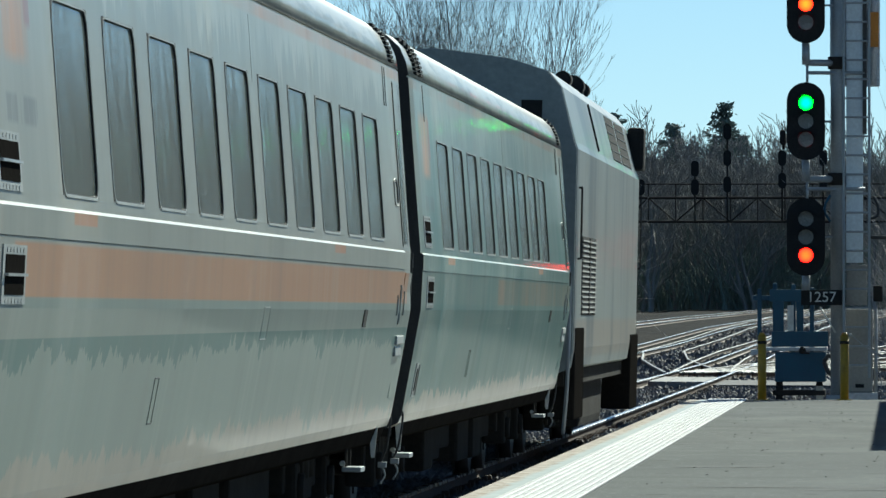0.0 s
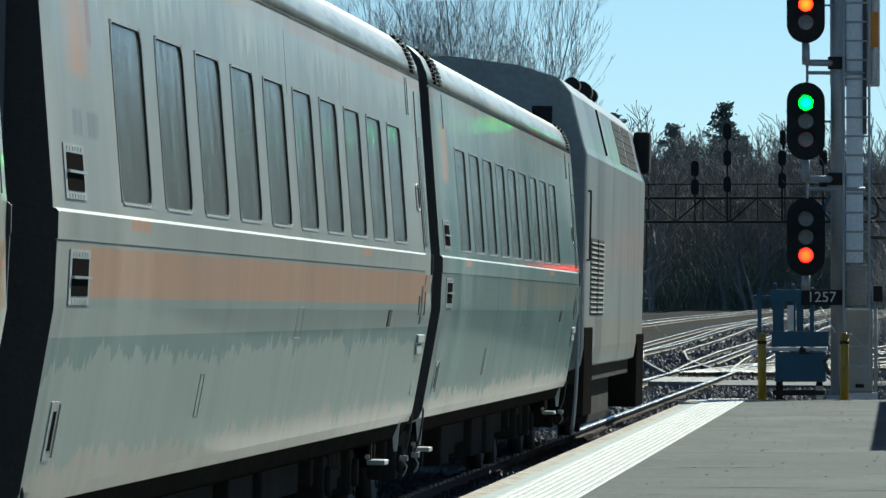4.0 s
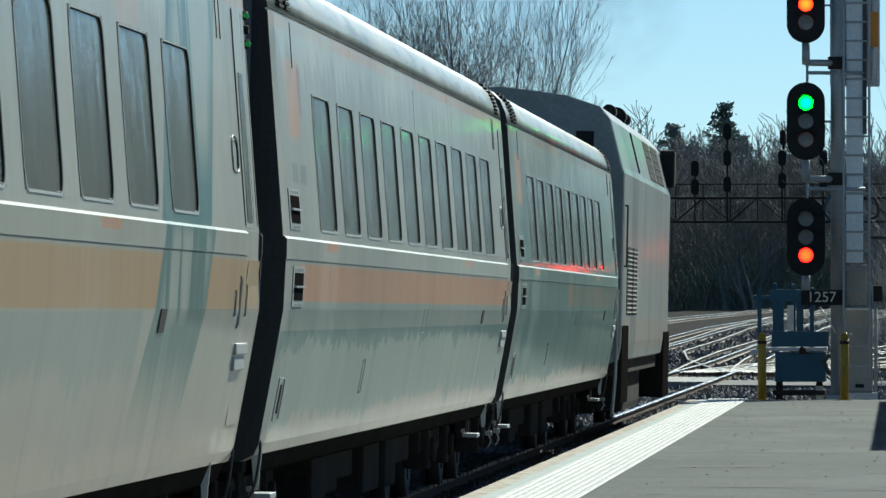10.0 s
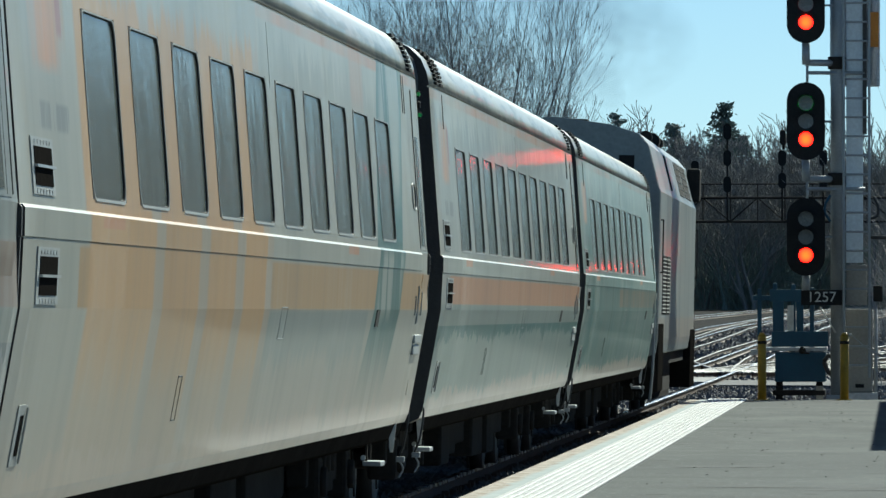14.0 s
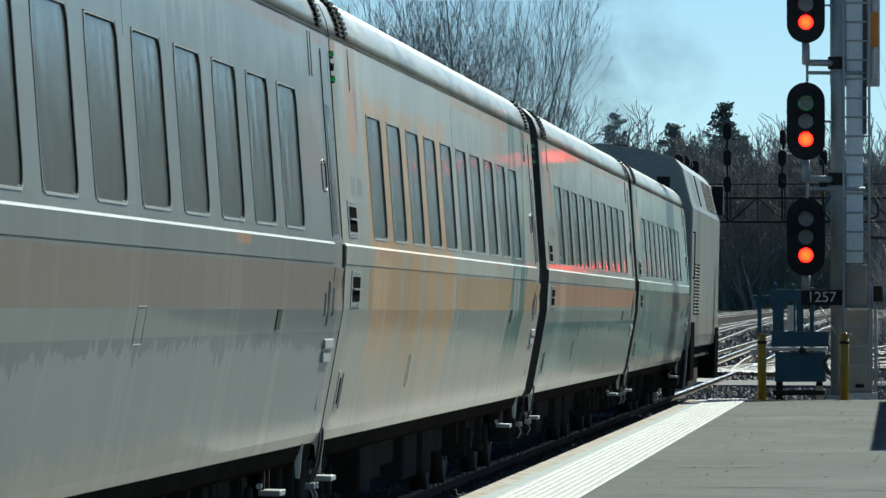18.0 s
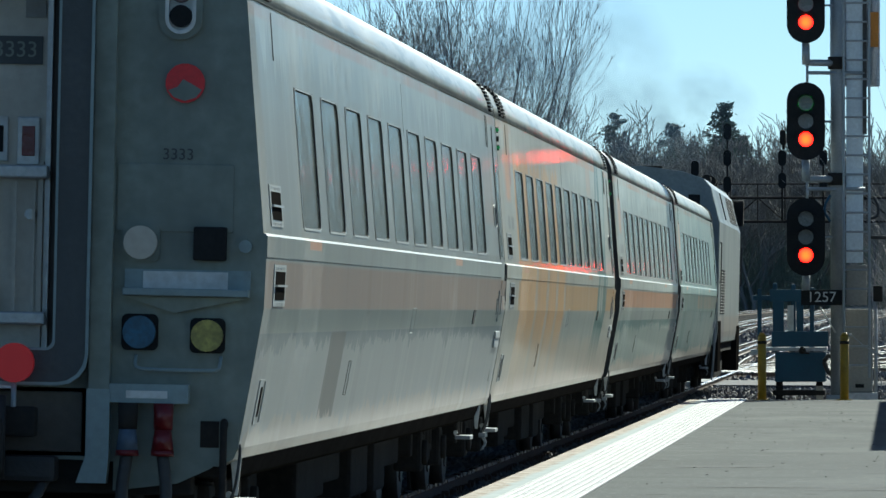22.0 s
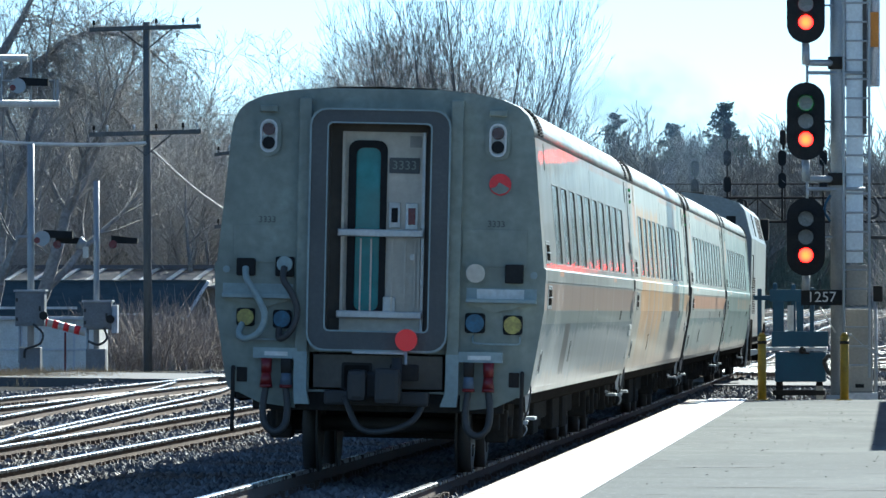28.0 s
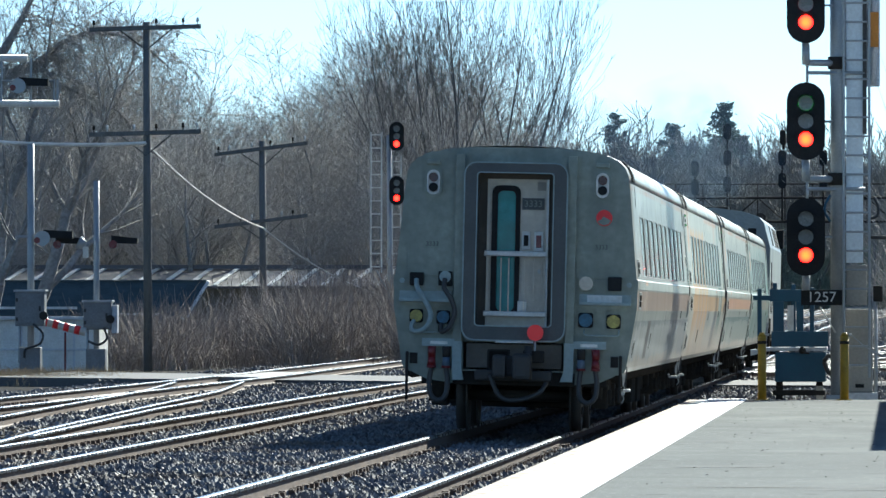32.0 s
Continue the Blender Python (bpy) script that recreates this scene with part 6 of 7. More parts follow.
def crossing_gate():
    y, x = 225.5, -22.83
    ob = thing("crossing_gate", "level crossing mast with flashers and raised gate gear", "crossing signal")
    part("mast", T((x, y, -0.34), (x, y, 5.3), 0.085, n=12), M_ALU, ob)
    part("gate_mechanism", B((x - 0.35, y - 0.3, 1.05), (x + 0.45, y + 0.3, 1.85), 0.03), M_BOXGREY, ob)
    part("counterweight", B((x + 0.45, y - 0.2, 0.95), (x + 0.62, y + 0.2, 1.75), 0.02), M_ALUPAINT, ob)
    part("foot", B((x - 0.28, y - 0.28, -0.34), (x + 0.28, y + 0.28, 0.5), 0.03), M_BOXGREY, ob)
    gear_box(ob, x - 0.35, x + 0.45, y - 0.3, 1.05, 1.85)
    part("cable", hose(bmesh.new(), [(x + 0.25, y - 0.35, 1.1), (x + 0.34, y - 0.4, 0.8), (x + 0.1, y - 0.4, 0.62), (x - 0.2, y - 0.36, 0.72)], 0.035), M_RUBBER, ob)
    for xx, s in ((x + 0.55, 1), (x - 1.05, 1)):
        bm = bmesh.new()
        prism(bm, [(xx - 0.1, 3.52), (xx + 0.65, 3.50), (xx + 0.65, 3.66), (xx - 0.1, 3.74)], y - 0.3, y + 0.05)
        u = part("flasher_hood", bm, M_BLACK, ob)
        part("flasher_lens", T((xx - 0.05, y - 0.31, 3.48), (xx - 0.05, y - 0.3, 3.48), 0.12, n=12), M_DULLRED, u)
    part("bell", T((x - 0.5, y - 0.2, 3.55), (x - 0.3, y - 0.2, 3.45), 0.2, 0.12, 14), M_ALU, ob)
    bm = bmesh.new()
    box(bm, (x - 0.36, y - 0.33, 3.1), (x - 0.2, y - 0.3, 3.42))
    part("sign", bm, M_WHITE, ob)
    gate = part("gate_arm", T((x - 2.0, y - 0.35, 1.42), (x - 0.28, y - 0.35, 0.98), 0.10, 0.12, 8), M_WHITE, ob, "striped red and white gate arm")
    for k in range(5):
        u0, u1 = 0.1 + k * 0.18, 0.19 + k * 0.18
        a, b = Vector((x - 2.0, y - 0.35, 1.42)), Vector((x - 0.28, y - 0.35, 0.98))
        part("red_band", T(a.lerp(b, u0), a.lerp(b, u1), 0.123, n=8), M_RED, gate)


crossing_gate()


def white_shed():
    ob = thing("relay_shed", "low white panelled shed with blue-grey frames", "shed")
    part("wall", B((-32, 236, -0.34), (-23.95, 240, 1.32)), M_WHITE, ob)
    part("flat_roof", B((-32.1, 235.8, 1.325), (-23.8, 240.2, 1.42)), M_ALUPAINT, ob)
    for x in (-29.5, -28.0, -26.9, -26.2, -25.6, -24.6):
        part("batten", B((x, 235.96, -0.3), (x + 0.07, 235.998, 1.3)), M_ALUPAINT, ob)
    part("rail", B((-32, 235.94, 0.4), (-24, 235.975, 0.46)), M_ALUPAINT, ob)
    part("red_marker", T((-24.75, 235.2, -0.34), (-24.75, 235.2, 0.95), 0.035, n=6), M_DULLRED, ob)


white_shed()


def house():
    shingle = surface("dark_grey_shingles", (0.065, 0.088, 0.095), 1.0, 0, 1.2, 10, 0.3, (0.10, 0.125, 0.13), 0.5, stretch=(1, 1, 4), spec=0.03)
    brick = surface("grey_block_wall", (0.25, 0.25, 0.24), 0.9, 0, 1, 8, 0.25)
    ob = thing("house", "low house with dark shingle roof behind the brush", "house")
    part("wall", B((-37, 304.9, -0.34), (-27.5, 307.1, 1.40)), brick, ob)
    bm = bmesh.new()
    lo = [bm.verts.new(p) for p in ((-37.5, 304.7, 1.40), (-27.35, 304.7, 1.40), (-26.65, 306, 2.74), (-37.5, 306, 2.74), (-37.5, 307.3, 1.40), (-27.35, 307.3, 1.40))]
    bm.faces.new(lo[0:4]), bm.faces.new((lo[3], lo[2], lo[5], lo[4])), bm.faces.new((lo[1], lo[5], lo[2])), bm.faces.new((lo[0], lo[3], lo[4])), bm.faces.new((lo[0], lo[4], lo[5], lo[1]))
    bmesh.ops.recalc_face_normals(bm, faces=bm.faces[:])
    part("roof", bm, shingle, ob)
    part("ridge_cap", B((-37.5, 305.93, 2.72), (-26.7, 306.07, 2.80), 0.01), shingle, ob)
    part("barge_board", hose(bmesh.new(), [(-26.62, 305.95, 2.74), (-26.98, 305.3, 2.07), (-27.36, 304.62, 1.34)], 0.07), M_WHITE, ob)
    part("gutter", B((-34.6, 304.55, 1.66), (-31.6, 304.68, 1.76)), M_WHITE, ob)
    part("gutter", B((-30.6, 304.55, 1.42), (-28.4, 304.68, 1.52)), M_WHITE, ob)
    part("downpipe", B((-27.62, 304.7, -0.34), (-27.48, 304.85, 1.4)), M_WHITE, ob)


house()


def long_shed():
    ob = thing("long_shed", "long low shed with sunlit strips painted over a shade-dark roof", "shed")
    # the roof's dark tone is that of its shade strips
    roof = surface("shaded_roof_metal", (0.11, 0.105, 0.11), 0.6, 0.2, 0.6, 10, 0.3, (0.2, 0.17, 0.15))
    part("wall", B((-52, 315, -0.34), (-20.5, 325, 2.5)), surface("brown_shed_boards", (0.17, 0.145, 0.11), 0.6, 0, 1.5, 20, 0.2), ob)
    bm = bmesh.new()
    prism(bm, [(314, 2.58), (320, 3.28), (326, 2.58), (326, 2.51), (314, 2.51)], -52.5, -20, axis="x")
    part("roof", bm, roof, ob)
    # slanted white bars put the sunlit strips between the shade onto the roof
    for k in range(30):
        x = -52 + k * 1.08
        bm = bmesh.new()
        lo = [bm.verts.new(p) for p in ((x, 314, 2.60), (x + 0.2, 314, 2.60), (x + 0.62, 320, 3.31), (x + 0.42, 320, 3.31))]
        hi = [bm.verts.new(v.co + Vector((0, 0, 0.04))) for v in lo]
        bm.faces.new(hi), bm.faces.new(lo[::-1])
        for i in range(4):
            bm.faces.new((lo[i], lo[(i + 1) % 4], hi[(i + 1) % 4], hi[i]))
        bmesh.ops.recalc_face_normals(bm, faces=bm.faces[:])
        part("roof_bar", bm, M_WHITE, ob)
    part("ridge", B((-52.5, 319.8, 3.30), (-20, 320.2, 3.46)), roof, ob)


long_shed()


def telegraph_pole(x, y, top, arms, half, r, tilt):
    ob = thing("telegraph_pole", "weathered wooden telegraph pole with long cross-arms", "utility pole", group="telegraph poles")
    z0 = rise(y) - 0.34
    part("pole", T((x + 0.05, y, z0), (x, y, top), r * 1.2, r, 10), M_WOODPOLE, ob)
    for z in arms:
        a, b = Vector((x - half, y - r - 0.06, z - tilt)), Vector((x + half * 0.97, y - r - 0.06, z + tilt))
        bm = bmesh.new()
        d = 0.07
        prism(bm, [(a.x, a.z - d), (b.x, b.z - d), (b.x, b.z + d), (a.x, a.z + d)], y - r - 0.12, y - r)
        arm = part("cross_arm", bm, M_WOODPOLE, ob)
        for k in range(8):
            u = (0.04, 0.16, 0.28, 0.40, 0.60, 0.72, 0.84, 0.97)[k]
            p = a.lerp(b, u)
            if (k * 7 + int(z)) % 3:
                bm = bmesh.new()
                tube(bm, p + Vector((0, 0, d)), p + Vector((0, 0, d + 0.1)), 0.018, n=5)
                tube(bm, p + Vector((0, 0, d + 0.08)), p + Vector((0, 0, d + 0.22)), 0.05, 0.035, n=8)
                part("insulator", bm, M_INSUL if k % 2 else M_FRAME, arm)
        for sx in (-1, 1):
            part("brace", T((x + sx * half * 0.45, y - r, z - 0.06 + sx * tilt * 0.45), (x, y - r, z - 0.7), 0.025, n=5), M_WOODPOLE, arm)


telegraph_pole(-23.72, 250, 10.75, (10.55, 7.22), 1.8, 0.115, 0.05)
telegraph_pole(-24.05, 300, 8.05, (7.75, 5.0), 1.8, 0.12, 0.22)


def wires():
    def wire(a, b, sag, r, mat, label):
        bm = bmesh.new()
        pts = [Vector(a).lerp(Vector(b), k / 14) - Vector((0, 0, sag * 4 * (k / 14) * (1 - k / 14))) for k in range(15)]
        hose(bm, pts, r, 5)
        solid("wire", bm, mat, label, "cable", group="overhead cables")
    wire((-30, 249.8, 7.08), (-23.72, 249.8, 6.9), 0.12, 0.065, M_WHITE, "thick pale cable slung to the pole")
    wire((-23.72, 249.8, 6.9), (-24.0, 299.8, 4.75), 0.35, 0.03, M_WHITE, "thin pale cable slung between the poles")
    wire((-24.0, 299.8, 4.75), (-18.0, 300, 1.9), 0.55, 0.03, M_WHITE, "thin pale cable sagging to the brush")


wires()


def far_signal():
    y, x = 270.0, -17.3
    ob = thing("railway_signal", "slender galvanised signal mast with caged ladder beside the outer track", "railway signal")
    part("mast", T((x + 0.05, y, -0.34), (x, y, 7.6), 0.085, n=10), M_ALU, ob)
    ladder(ob, -17.92, -17.55, y - 0.1, 2.9, 7.7, 0.45, 0.03, M_WHITE)
    ladder(ob, -17.2, -16.9, y + 0.1, 2.9, 6.9, 0.45, 0.025, M_WHITE)
    part("ladder_brace", T((-17.75, y - 0.1, 3.0), (-17.3, y, 2.2), 0.03, n=5), M_ALU, ob)
    part("foot", B((x - 0.2, y - 0.2, -0.34), (x + 0.3, y + 0.2, 0.1)), M_ALUPAINT, ob)
    for z in (7.55, 5.7):
        bulbs = head(ob, -17.02, z, y - 0.3, {"r": True}, scale=0.9, ht=0.55, wd=0.28, red=GLOW_FAR_RED)
        part("bracket", T((x, y, z), (-17.0, y, z), 0.04, n=6), M_ALU, ob)


far_signal()

# ---- trees and brush ----
def grow(seed, height, spread=0.55, up=0.5, levels=5, kids=(3, 4), trunk=0.16, lean=0.0, first=0.25, thin=0.011, multi=1, bend=0.13):
    """Bare branches: each limb carries a few thinner ones, bent and uneven."""
    rng = random.Random(seed)
    segs = []

    def limb(p, d, length, r, level):
        n = (5, 4, 3, 2, 2, 2, 2)[level]
        q, rr = p.copy(), r
        nodes = []
        for k in range(n):
            d = (d + Vector((rng.gauss(0, bend), rng.gauss(0, bend), rng.gauss(0.05, 0.6 * bend) + 0.06 * up))).normalized()
            e = q + d * (length / n)
            r1 = max(rr * (0.82 if level else 0.86), thin * 0.5)
            segs.append((*q, *e, rr, r1))
            nodes.append((e, d, r1))
            q, rr = e, r1
        if level >= levels:
            return
        count = (kids[0] + 5, kids[1] + 1, kids[1], kids[0], kids[0] - 1, 2)[level] + rng.randint(-1, 0)
        for k in range(count):
            u = first + (1 - first) * (k + rng.random()) / count if level == 0 else 0.2 + 0.8 * (k + rng.random()) / count
            i = min(int(u * n), n - 1)
            e, dd, r1 = nodes[i]
            az = rng.uniform(0, 6.283)
            side = Vector((math.cos(az), math.sin(az), 0))
            nd = (dd * (0.55 + up * 0.5) + side * spread + Vector((0, 0, up * 0.35 * rng.random()))).normalized()
            limb(e, nd, length * rng.uniform(0.42, 0.68) * (1.0 if level else 1 - 0.35 * u), max(r1 * rng.uniform(0.45, 0.65), thin * 0.6), level + 1)
        if level < levels - 1:
            limb(q, d, length * 0.5, max(rr * 0.8, thin * 0.6), level + 1)

    for k in range(multi):
        d = Vector((lean + rng.gauss(0, 0.12 * (multi - 1)), rng.gauss(0, 0.1), 1)).normalized()
        limb(Vector((rng.gauss(0, 0.25) * (multi > 1), rng.gauss(0, 0.25) * (multi > 1), -0.1)), d, height * 0.55 * rng.uniform(0.85, 1.0), trunk, 0)
    return np.array(segs)


def split_tree(name, segs, label, category, m, group="", bark=None):
    """Trunk and limbs apart from the crown of twigs."""
    ob = thing(name, label, category, m, group)
    thick = segs[:, 6] > 0.045
    for pname, sel, mat, n in (("trunk", thick, bark or M_BARK, 6), ("crown", ~thick, bark or M_BRANCH, 3)):
        if sel.any():
            c = new(pname, sticks(pname, segs[sel], mat, n))
            c.parent = ob
    return ob


def bare_trees():
    kinds = []
    for seed, h, sp, up, trunk, multi in ((1, 13, 0.8, 0.3, 0.17, 2), (2, 11, 0.85, 0.3, 0.15, 2), (3, 14, 0.7, 0.4, 0.18, 2), (4, 10, 0.85, 0.25, 0.14, 3), (5, 12, 0.8, 0.35, 0.15, 2), (6, 9, 0.8, 0.3, 0.12, 3)):
        kinds.append(grow(seed, h, sp, up, 5, (3, 4), trunk, multi=multi, thin=0.013))
    base = []
    label = "leafless grey-brown tree in the thicket behind the tracks"
    rng = random.Random(11)
    spots = []
    for k in range(125):
        y = rng.uniform(318, 430)
        x = -(0.1145 * y) + (k + rng.random()) / 125 * (0.068 * y)
        u = k / 125
        spots.append((x, y, rng.uniform(0.72, 0.98) * (0.8 if 0.44 < u < 0.53 else 1.3 if 0.6 < u < 0.88 else 0.72 if u >= 0.88 else 1.12)))
    for k, (x, y, s) in enumerate(spots):
        i = k % len(kinds)
        m = pose(x, y, rise(y) - 0.34, 0, 0, rng.uniform(0, 360)) @ Matrix.Diagonal((s, s, s, 1))
        if k < len(kinds):
            base.append(split_tree("bare_tree", kinds[i], label, "tree", m, "bare trees"))
        else:
            ob = copy_thing(base[i], Matrix())
            ob.matrix_basis = m
    # tall poplar-like tree above the train, and the old tree that leans in at the left
    split_tree("bare_tree", grow(27, 18, 0.50, 0.55, 6, (2, 4), 0.2, multi=5, thin=0.016, first=0.12, lean=0.12, bend=0.06), "tall leafless many-stemmed tree above the thicket", "tree", pose(-18.6, 332, rise(332) - 0.34) @ Matrix.Diagonal((0.72, 0.72, 1.02, 1)), "bare trees", M_LIMB)
    old = [grow(22, 15, 0.7, 0.35, 6, (3, 4), 0.32, multi=2, thin=0.016, lean=0.1)]
    rb = random.Random(5)
    # long boughs that reach out over the crossing and droop
    for line, r0 in ((((0.0, 9.3), (0.9, 9.9), (1.7, 10.2), (2.4, 10.85), (3.35, 11.25), (4.3, 11.15), (5.2, 10.75), (6.0, 10.0)), 0.18),
                     (((-0.2, 9.0), (0.55, 10.6), (1.1, 11.6), (1.5, 12.5), (2.3, 13.4)), 0.2),
                     (((0.2, 8.6), (1.4, 9.4), (2.4, 9.5), (3.35, 9.05), (4.3, 8.6), (4.7, 8.1)), 0.12)):
        pts = [Vector((x, 0.25 * k, z)) for k, (x, z) in enumerate(line)]
        n = len(pts) - 1
        rows = []
        for k, (p, q) in enumerate(zip(pts, pts[1:])):
            ra, rz = r0 * (1 - 0.85 * k / n), r0 * (1 - 0.85 * (k + 1) / n)
            rows.append((*p, *q, ra, rz))
            for j in range(8):
                a = p.lerp(q, rb.random())
                d = Vector((rb.gauss(0.5, 0.5), rb.gauss(0, 0.5), rb.gauss(0.15, 0.5)))
                r = max(0.012, rz * 0.3)
                for i in range(5):
                    e = a + d * rb.uniform(0.25, 0.45)
                    rows.append((*a, *e, r, r * 0.75))
                    for h in range(3):
                        g = a + (d + Vector((rb.gauss(0, 0.7), rb.gauss(0, 0.5), rb.gauss(-0.3, 0.5)))) * rb.uniform(0.3, 0.7)
                        rows.append((*a, *g, 0.011, 0.006))
                        rows.append((*g, *(g + Vector((rb.gauss(0.1, 0.2), rb.gauss(0, 0.2), rb.gauss(-0.25, 0.2)))), 0.008, 0.005))
                    d = d + Vector((rb.gauss(0.05, 0.2), rb.gauss(0, 0.2), rb.gauss(-0.2, 0.15)))
                    a, r = e, max(r * 0.75, 0.009)
        old.append(np.array(rows))
    split_tree("bare_tree", np.concatenate(old), "old leafless tree with long drooping boughs", "tree", pose(-30.2, 262, -0.34), "bare trees")
    # trees across the platform, which the coach windows mirror
    for k in range(14):
        y = 150 + k * 19 + rng.uniform(-6, 6)
        x = rng.uniform(9, 17) + 0.02 * y
        s = rng.uniform(1.0, 1.35)
        ob = copy_thing(base[k % len(base)], Matrix())
        ob.matrix_basis = pose(x, y, rise(y) - 0.34, 0, 0, rng.uniform(0, 360)) @ Matrix.Diagonal((s, s, s, 1))
        tagged(ob, "leafless tree beyond the platform side")


bare_trees()


def conifers():
    def make(seed, h, wide, power):
        rng = random.Random(seed)
        wood = [(0, 0, -0.2, 0, 0, h, 0.3, 0.04)]
        v, f = [], []
        z = h * 0.12
        while z < h:
            u = z / h
            reach = ((1 - u) ** power * wide + 0.022) * h * (1 + 0.1 * math.sin(z * 1.7 + seed))
            for k in range(9 if u < 0.8 else 6):
                if rng.random() < 0.15:
                    continue
                az = rng.uniform(0, 6.283)
                ln = reach * rng.uniform(0.45, 1.2)
                d = Vector((math.cos(az), math.sin(az), rng.uniform(0.05, 0.5)))
                p = Vector((0, 0, z))
                e = p + d * ln
                wood.append((*p, *e, 0.05, 0.015))
                for c in range(int(12 + ln * 9)):
                    t = rng.uniform(0.2, 1.08)
                    q = p.lerp(e, t) + Vector((rng.gauss(0, 0.22), rng.gauss(0, 0.22), rng.gauss(0, 0.15)))
                    s = rng.uniform(0.10, 0.30)
                    i = len(v)
                    a = Vector((rng.gauss(0, 1), rng.gauss(0, 1), rng.gauss(0, 0.6))).normalized() * s
                    b = a.orthogonal().normalized() * s * 0.5
                    g = a.cross(b).normalized() * s * 0.3
                    v += [tuple(q - a), tuple(q + b), tuple(q + a), tuple(q - b), tuple(q + g)]
                    f += [(i, i + 1, i + 4), (i + 1, i + 2, i + 4), (i + 2, i + 3, i + 4), (i + 3, i, i + 4)]
            z += h * 0.028
        return sticks("trunk", wood, M_BARK, 5), mesh_np("crown", v, f, M_PINE)
    meshes = [make(31, 18, 0.21, 0.8), make(32, 16, 0.20, 0.7), make(33, 16, 0.19, 0.6)]
    rng = random.Random(8)
    stand = ((-28.4, 800, 1.13, 0), (-22.6, 800, 1.2, 1), (-20.9, 812, 1.08, 2), (-17.3, 795, 1.32, 1), (-15.9, 818, 1.16, 2), (-25.6, 830, 0.98, 2), (-30.5, 806, 0.9, 1), (-19.4, 815, 1.0, 2), (-27.0, 815, 0.88, 1),
             (-24.2, 796, 0.98, 2), (-18.6, 822, 1.05, 1), (-14.3, 806, 0.98, 2), (-12.6, 812, 0.9, 1), (-10.6, 805, 0.95, 2), (-21.8, 828, 1.0, 1), (-8.4, 810, 0.9, 2), (-6.0, 800, 0.9, 1), (-3.5, 806, 0.95, 2))
    for k, (x, y, s, which) in enumerate(stand):
        ob = thing("pine_tree", "dark green pine standing above the far wood", "tree", pose(x, y, rise(800) - 1.2, 0, 0, rng.uniform(0, 360)) @ Matrix.Diagonal((s, s, s, 1)), "pines")
        for nm, me in zip(("trunk", "crown"), meshes[which]):
            c = new(nm, me)
            c.parent = ob


conifers()


def twig_mass(name, label, spots, mat, seed, per, reach, thin, kind="stuff", category="brush", lean=0.38):
    """Dense brush: clumps of thin crooked stems."""
    rng = np.random.default_rng(seed)
    segs = []
    for x, y, z, h in spots:
        n = per
        base = np.stack([x + rng.normal(0, reach, n), y + rng.normal(0, reach, n), np.full(n, z)], 1)
        d = np.stack([rng.normal(0, lean, n), rng.normal(0, lean, n), np.ones(n)], 1)
        d /= np.linalg.norm(d, axis=1, keepdims=True)
        ln = h * rng.uniform(0.45, 1.1, (n, 1))
        mid = base + d * ln * 0.55
        d2 = d + rng.normal(0, 0.3, (n, 3))
        end = mid + d2 * ln * 0.45
        r = np.full((n, 1), thin)
        segs.append(np.concatenate([base, mid, r, r * 0.7], 1))
        segs.append(np.concatenate([mid, end, r * 0.7, r * 0.3], 1))
        for q in range(3):
            d3 = d + rng.normal(0, 0.6, (n, 3))
            st = base + (mid - base) * rng.uniform(0.4, 1.0, (n, 1))
            segs.append(np.concatenate([st, st + d3 * ln * 0.35, r * 0.6, r * 0.25], 1))
    ob = new(name, sticks(name, np.concatenate(segs), mat, 3))
    tagged(ob, label, category, kind=kind)


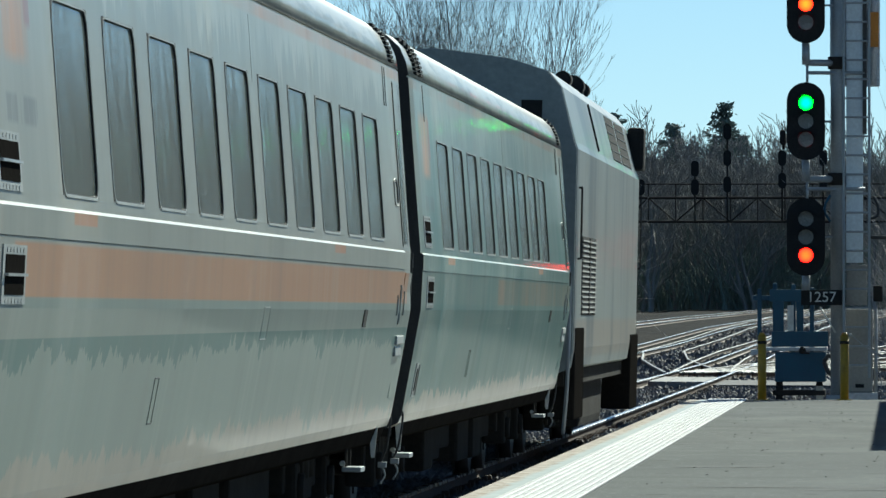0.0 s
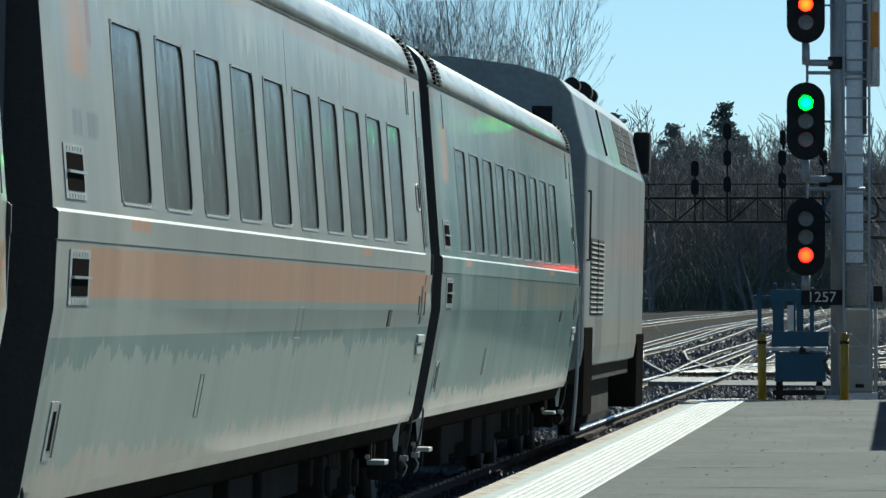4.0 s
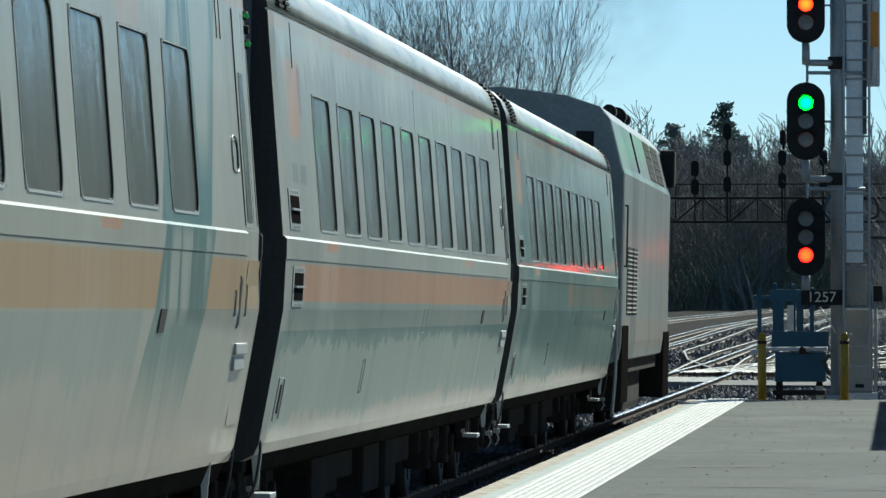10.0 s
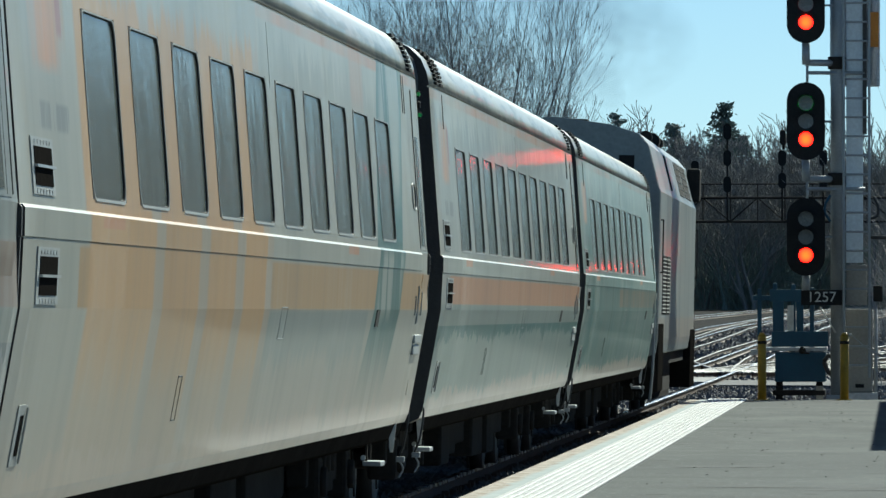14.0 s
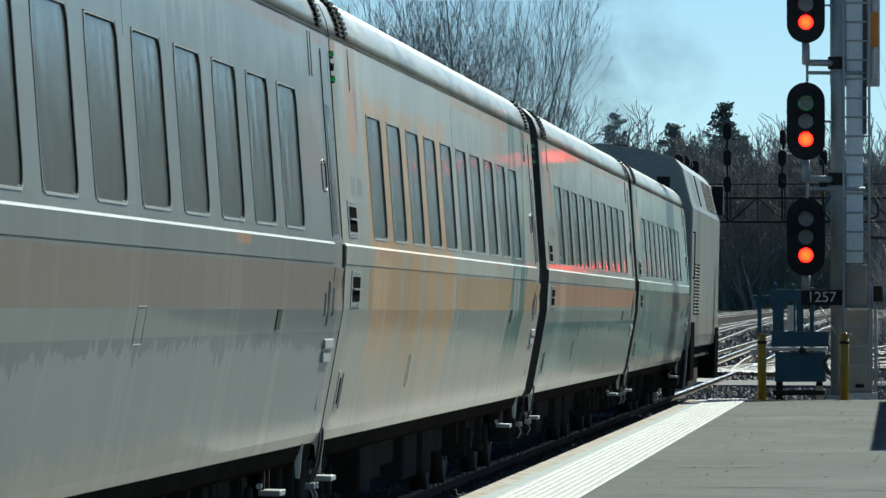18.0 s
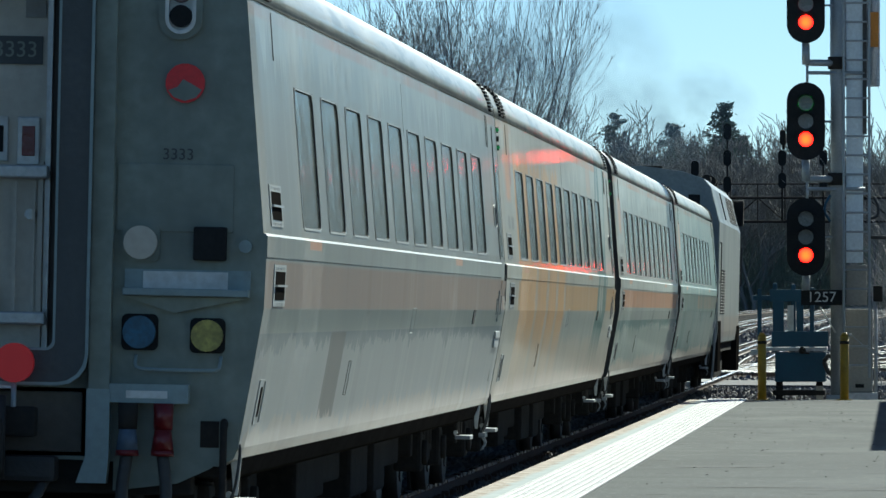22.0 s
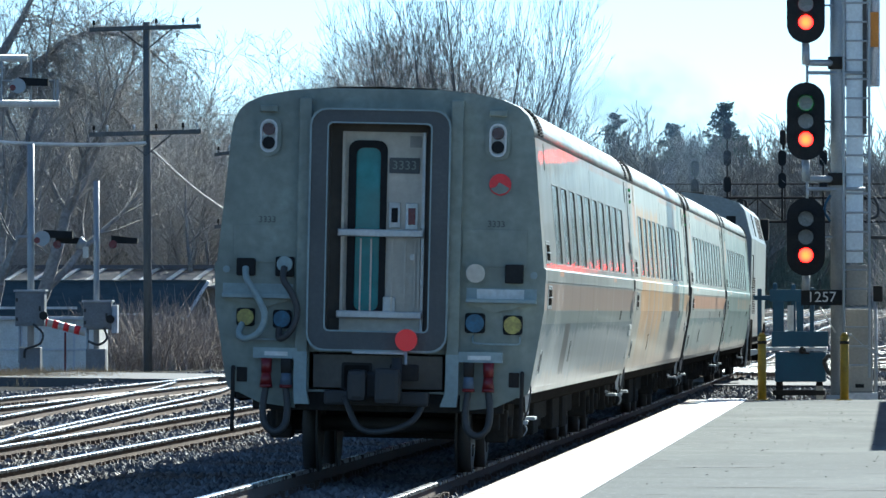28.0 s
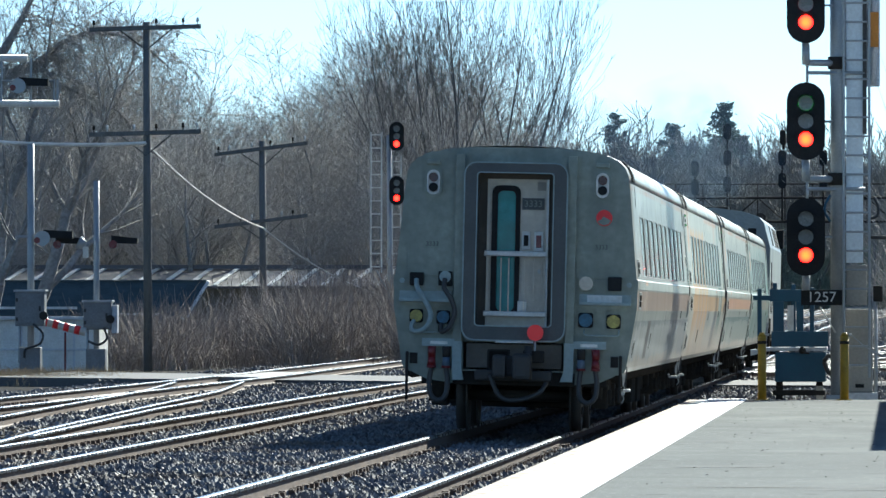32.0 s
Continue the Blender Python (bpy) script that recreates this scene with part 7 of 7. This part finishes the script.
def brush():
    rng = random.Random(4)
    spots = []
    for k in range(150):
        y = rng.uniform(252, 300)
        u = rng.random()
        x = -(0.103 - 0.050 * u) * y
        h = 1.7 + 1.4 * min(1, max(0, u * 2.2 - 0.5)) + rng.uniform(-0.4, 0.6)
        spots.append((x, y, rise(y) - 0.34, h))
    twig_mass("brush", "tangled dry reddish-brown brush beside the tracks", spots, M_BRUSH, 1, 46, 0.55, 0.016)
    spots = []
    for k in range(260):
        y = rng.uniform(325, 430)
        x = -(0.118 - 0.076 * rng.random()) * y
        spots.append((x, y, rise(y) - 0.34, rng.uniform(3.5, 8.0)))
    twig_mass("thicket", "grey-brown leafless thicket under the trees", spots, M_TWIG, 2, 34, 0.9, 0.028)
    rows = []
    kinds = [grow(41 + k, 17, 0.6, 0.5, 4, (2, 4), 0.25, multi=2, thin=0.065, first=0.1) for k in range(5)]
    for k in range(120):
        y = rng.uniform(680, 880)
        x = -(0.054 - 0.062 * rng.random()) * y
        g = kinds[k % 5].copy()
        a, sc = rng.uniform(0, 6.28), rng.uniform(0.8, 1.12)
        c, d = math.cos(a) * sc, math.sin(a) * sc
        for o in (0, 3):
            gx, gy = g[:, o].copy(), g[:, o + 1].copy()
            g[:, o], g[:, o + 1], g[:, o + 2] = x + gx * c - gy * d, y + gx * d + gy * c, g[:, o + 2] * sc + rise(min(y, 1000)) - 1.2
        rows.append(g)
    ob = new("far_wood", sticks("far_wood", np.concatenate(rows), M_FARWOOD, 3))
    tagged(ob, "dark leafless wood in the distance", "wood", kind="stuff")
    spots = []
    for k in range(130):
        y = rng.uniform(690, 880)
        x = -(0.054 - 0.062 * rng.random()) * y
        spots.append((x, y, rise(y) - 0.5, rng.uniform(5, 9)))
    twig_mass("undergrowth", "dim undergrowth of the far wood", spots, M_PINE, 3, 90, 2.4, 0.055, category="wood")
    spots = []
    for k in range(90):
        y = rng.uniform(200, 224)
        x = -0.113 * y + 2.6 * rng.random()
        spots.append((x, y, -0.34, rng.uniform(0.12, 0.4)))
    twig_mass("dry_grass", "tufts of dry straw grass by the crossing", spots, M_STRAW, 6, 70, 0.5, 0.008, category="grass")
    spots = []
    for k in range(55):
        y = rng.uniform(126, 176)
        spots.append((rng.uniform(-3.4, -1.2), y, -0.3, rng.uniform(0.08, 0.3)))
    twig_mass("weeds", "dry brown weeds beyond the platform end", spots, M_BRUSH, 9, 30, 0.3, 0.006, category="grass")
    spots = []
    for k in range(16):
        spots.append((rng.uniform(0.5, 2.0), rng.uniform(176, 215), -0.34, rng.uniform(4.0, 7.0)))
    twig_mass("corner_brush", "leafless brush behind the signal cabinet", spots, M_TWIG, 10, 40, 0.35, 0.012, lean=0.07)
    spots = []
    for k in range(190):
        y = rng.uniform(140, 310)
        x = rng.uniform(9.5, 17) + 0.012 * y
        spots.append((x, y, rise(y) - 0.34, rng.uniform(6.0, 13.0)))
    twig_mass("side_wood", "leafless thicket beyond the platform side", spots, M_TWIG, 7, 55, 1.1, 0.03)


brush()


# ---- exhaust haze over the locomotive ----
def smoke():
    s = Shade("thin_exhaust_haze")
    r2 = s.m("ADD", s.m("MULTIPLY", s.x, s.x), s.m("MULTIPLY", s.z, s.z))
    soft = s.ramp(r2, 1.0, 0.0)
    a = s.m("MULTIPLY", s.m("MULTIPLY", soft, s.ramp(s.grain(1.6, 4), 0.25, 0.75)), 0.42)
    mat = s.done((0.42, 0.5, 0.55), 1.0, 0, 0.0)
    s.put(a, s.bsdf.inputs["Alpha"])
    puffs = []
    rng = random.Random(17)
    for x, y, z, r in ((-0.1, 4.0, 5.0, 1.0), (-0.7, 1.0, 5.5, 1.5), (-1.6, -3.0, 5.8, 1.8), (0.8, -1.5, 5.4, 1.4), (-2.8, -7.0, 5.9, 1.9), (-0.6, -9.0, 6.3, 1.9)):
        bm = bmesh.new()
        n, m = 10, 24
        rows = []
        for i in range(n + 1):
            t = i / n
            row = []
            for k in range(m):
                ang = 2 * math.pi * k / m
                q = t * (1 + 0.12 * noise.noise((math.cos(ang) * 1.5 + x, math.sin(ang) * 1.5 + y, z)))
                row.append(bm.verts.new((q * math.cos(ang), -0.7 * math.sqrt(max(0, 1 - t * t)) + 0.1 * noise.noise((q * 3, k, z)), q * math.sin(ang))))
            rows.append(row)
        for p, w in zip(rows, rows[1:]):
            for k in range(m):
                bm.faces.new((p[k], p[(k + 1) % m], w[(k + 1) % m], w[k]))
        ob = solid("smoke_puff", bm, mat, "thin grey exhaust haze over the locomotive", "smoke", smooth=True, group="exhaust haze")
        ob.scale = (r, r, r * 0.75)
        puffs.append((ob, x, y, z))
    return puffs


PUFFS = smoke()


# ---- what moves ----
# place of the train's tail along the track, second by second
TAIL = (-25.04, -24.69, -24.19, -23.51, -22.64, -21.51, -20.08, -18.32, -16.20, -13.70, -10.80, -7.52, -3.88, 0.06, 4.21, 8.48, 12.85,
        17.34, 21.98, 26.77, 31.70, 36.73, 41.88, 47.15, 52.51, 57.98, 63.57, 69.34, 75.37, 81.66, 88.25, 95.15, 102.30)


def tail(t):
    """The tail's place at any moment, smooth through the seconds."""
    i = min(int(t), 31)
    u = t - i
    p0, p1, p2, p3 = TAIL[max(i - 1, 0)], TAIL[i], TAIL[i + 1], TAIL[min(i + 2, 32)]
    return 0.5 * (2 * p1 + (p2 - p0) * u + (2 * p0 - 5 * p1 + 4 * p2 - p3) * u * u + (3 * p1 - p0 - 3 * p2 + p3) * u ** 3)


def motions():
    steps = [k * 0.5 for k in range(65)]
    for ob, off in CONSIST:
        walk(ob, [(t, pose(TRAIN_X, tail(t) + off, 0, 0, 1.25, 0)) for t in steps])
    # the haze follows the exhaust and sways
    for k, (ob, x, y, z) in enumerate(PUFFS):
        walk(ob, [(t, pose(-5.0 + x + 0.3 * math.sin(t * 0.9 + k * 2), tail(t) + 113.5 + y, z + 0.25 * math.sin(t * 1.3 + k), 0, 14 * math.sin(t * 0.7 + k), 0)) for t in steps])
    # wheels roll: a row for every 60 degrees or less
    frames = [k / 30 for k in range(961)]
    for ob, y, r in WHEELS:
        rows, last = [(0.0, 0.0)], 0.0
        for t in frames[1:]:
            a = (tail(t) - TAIL[0]) / r
            nxt = (tail(min(t + 1 / 30, 32)) - TAIL[0]) / r
            if nxt - last > radians(62) or t == frames[-1]:
                rows.append((t, a))
                last = a
        walk(ob, [(t, pose(0, y, r, -math.degrees(a), 0, 0)) for t, a in rows])
    # signal lamps: the middle head flashes green once a second, then both upper heads turn to red
    def switch(ob, changes, start):
        base = ob.matrix_basis.translation.copy()
        on, rows = start, []
        def row(t, a):
            rows.append((t, Matrix.Translation(base) @ Matrix.Rotation(radians(a), 4, "Z")))
        row(0, 0 if on else 180)
        for t in changes:
            a0 = 0 if on else 180
            row(t, a0), row(t + 1 / 30, a0 + 60), row(t + 2 / 30, a0 + 120), row(t + 3 / 30, a0 + 180)
            on = not on
        row(32, 0 if on else 180)
        walk(ob, rows)
    top, middle = VANES[0], VANES[1]
    flash = []
    for s in range(14):
        if s:
            flash.append(s - 0.13)
        flash.append(s + 0.40)
    switch(middle["g"], flash, True)
    switch(middle["r"], [13.77], False)
    switch(top["a"], [13.77], True)
    switch(top["r"], [13.77], False)


motions()
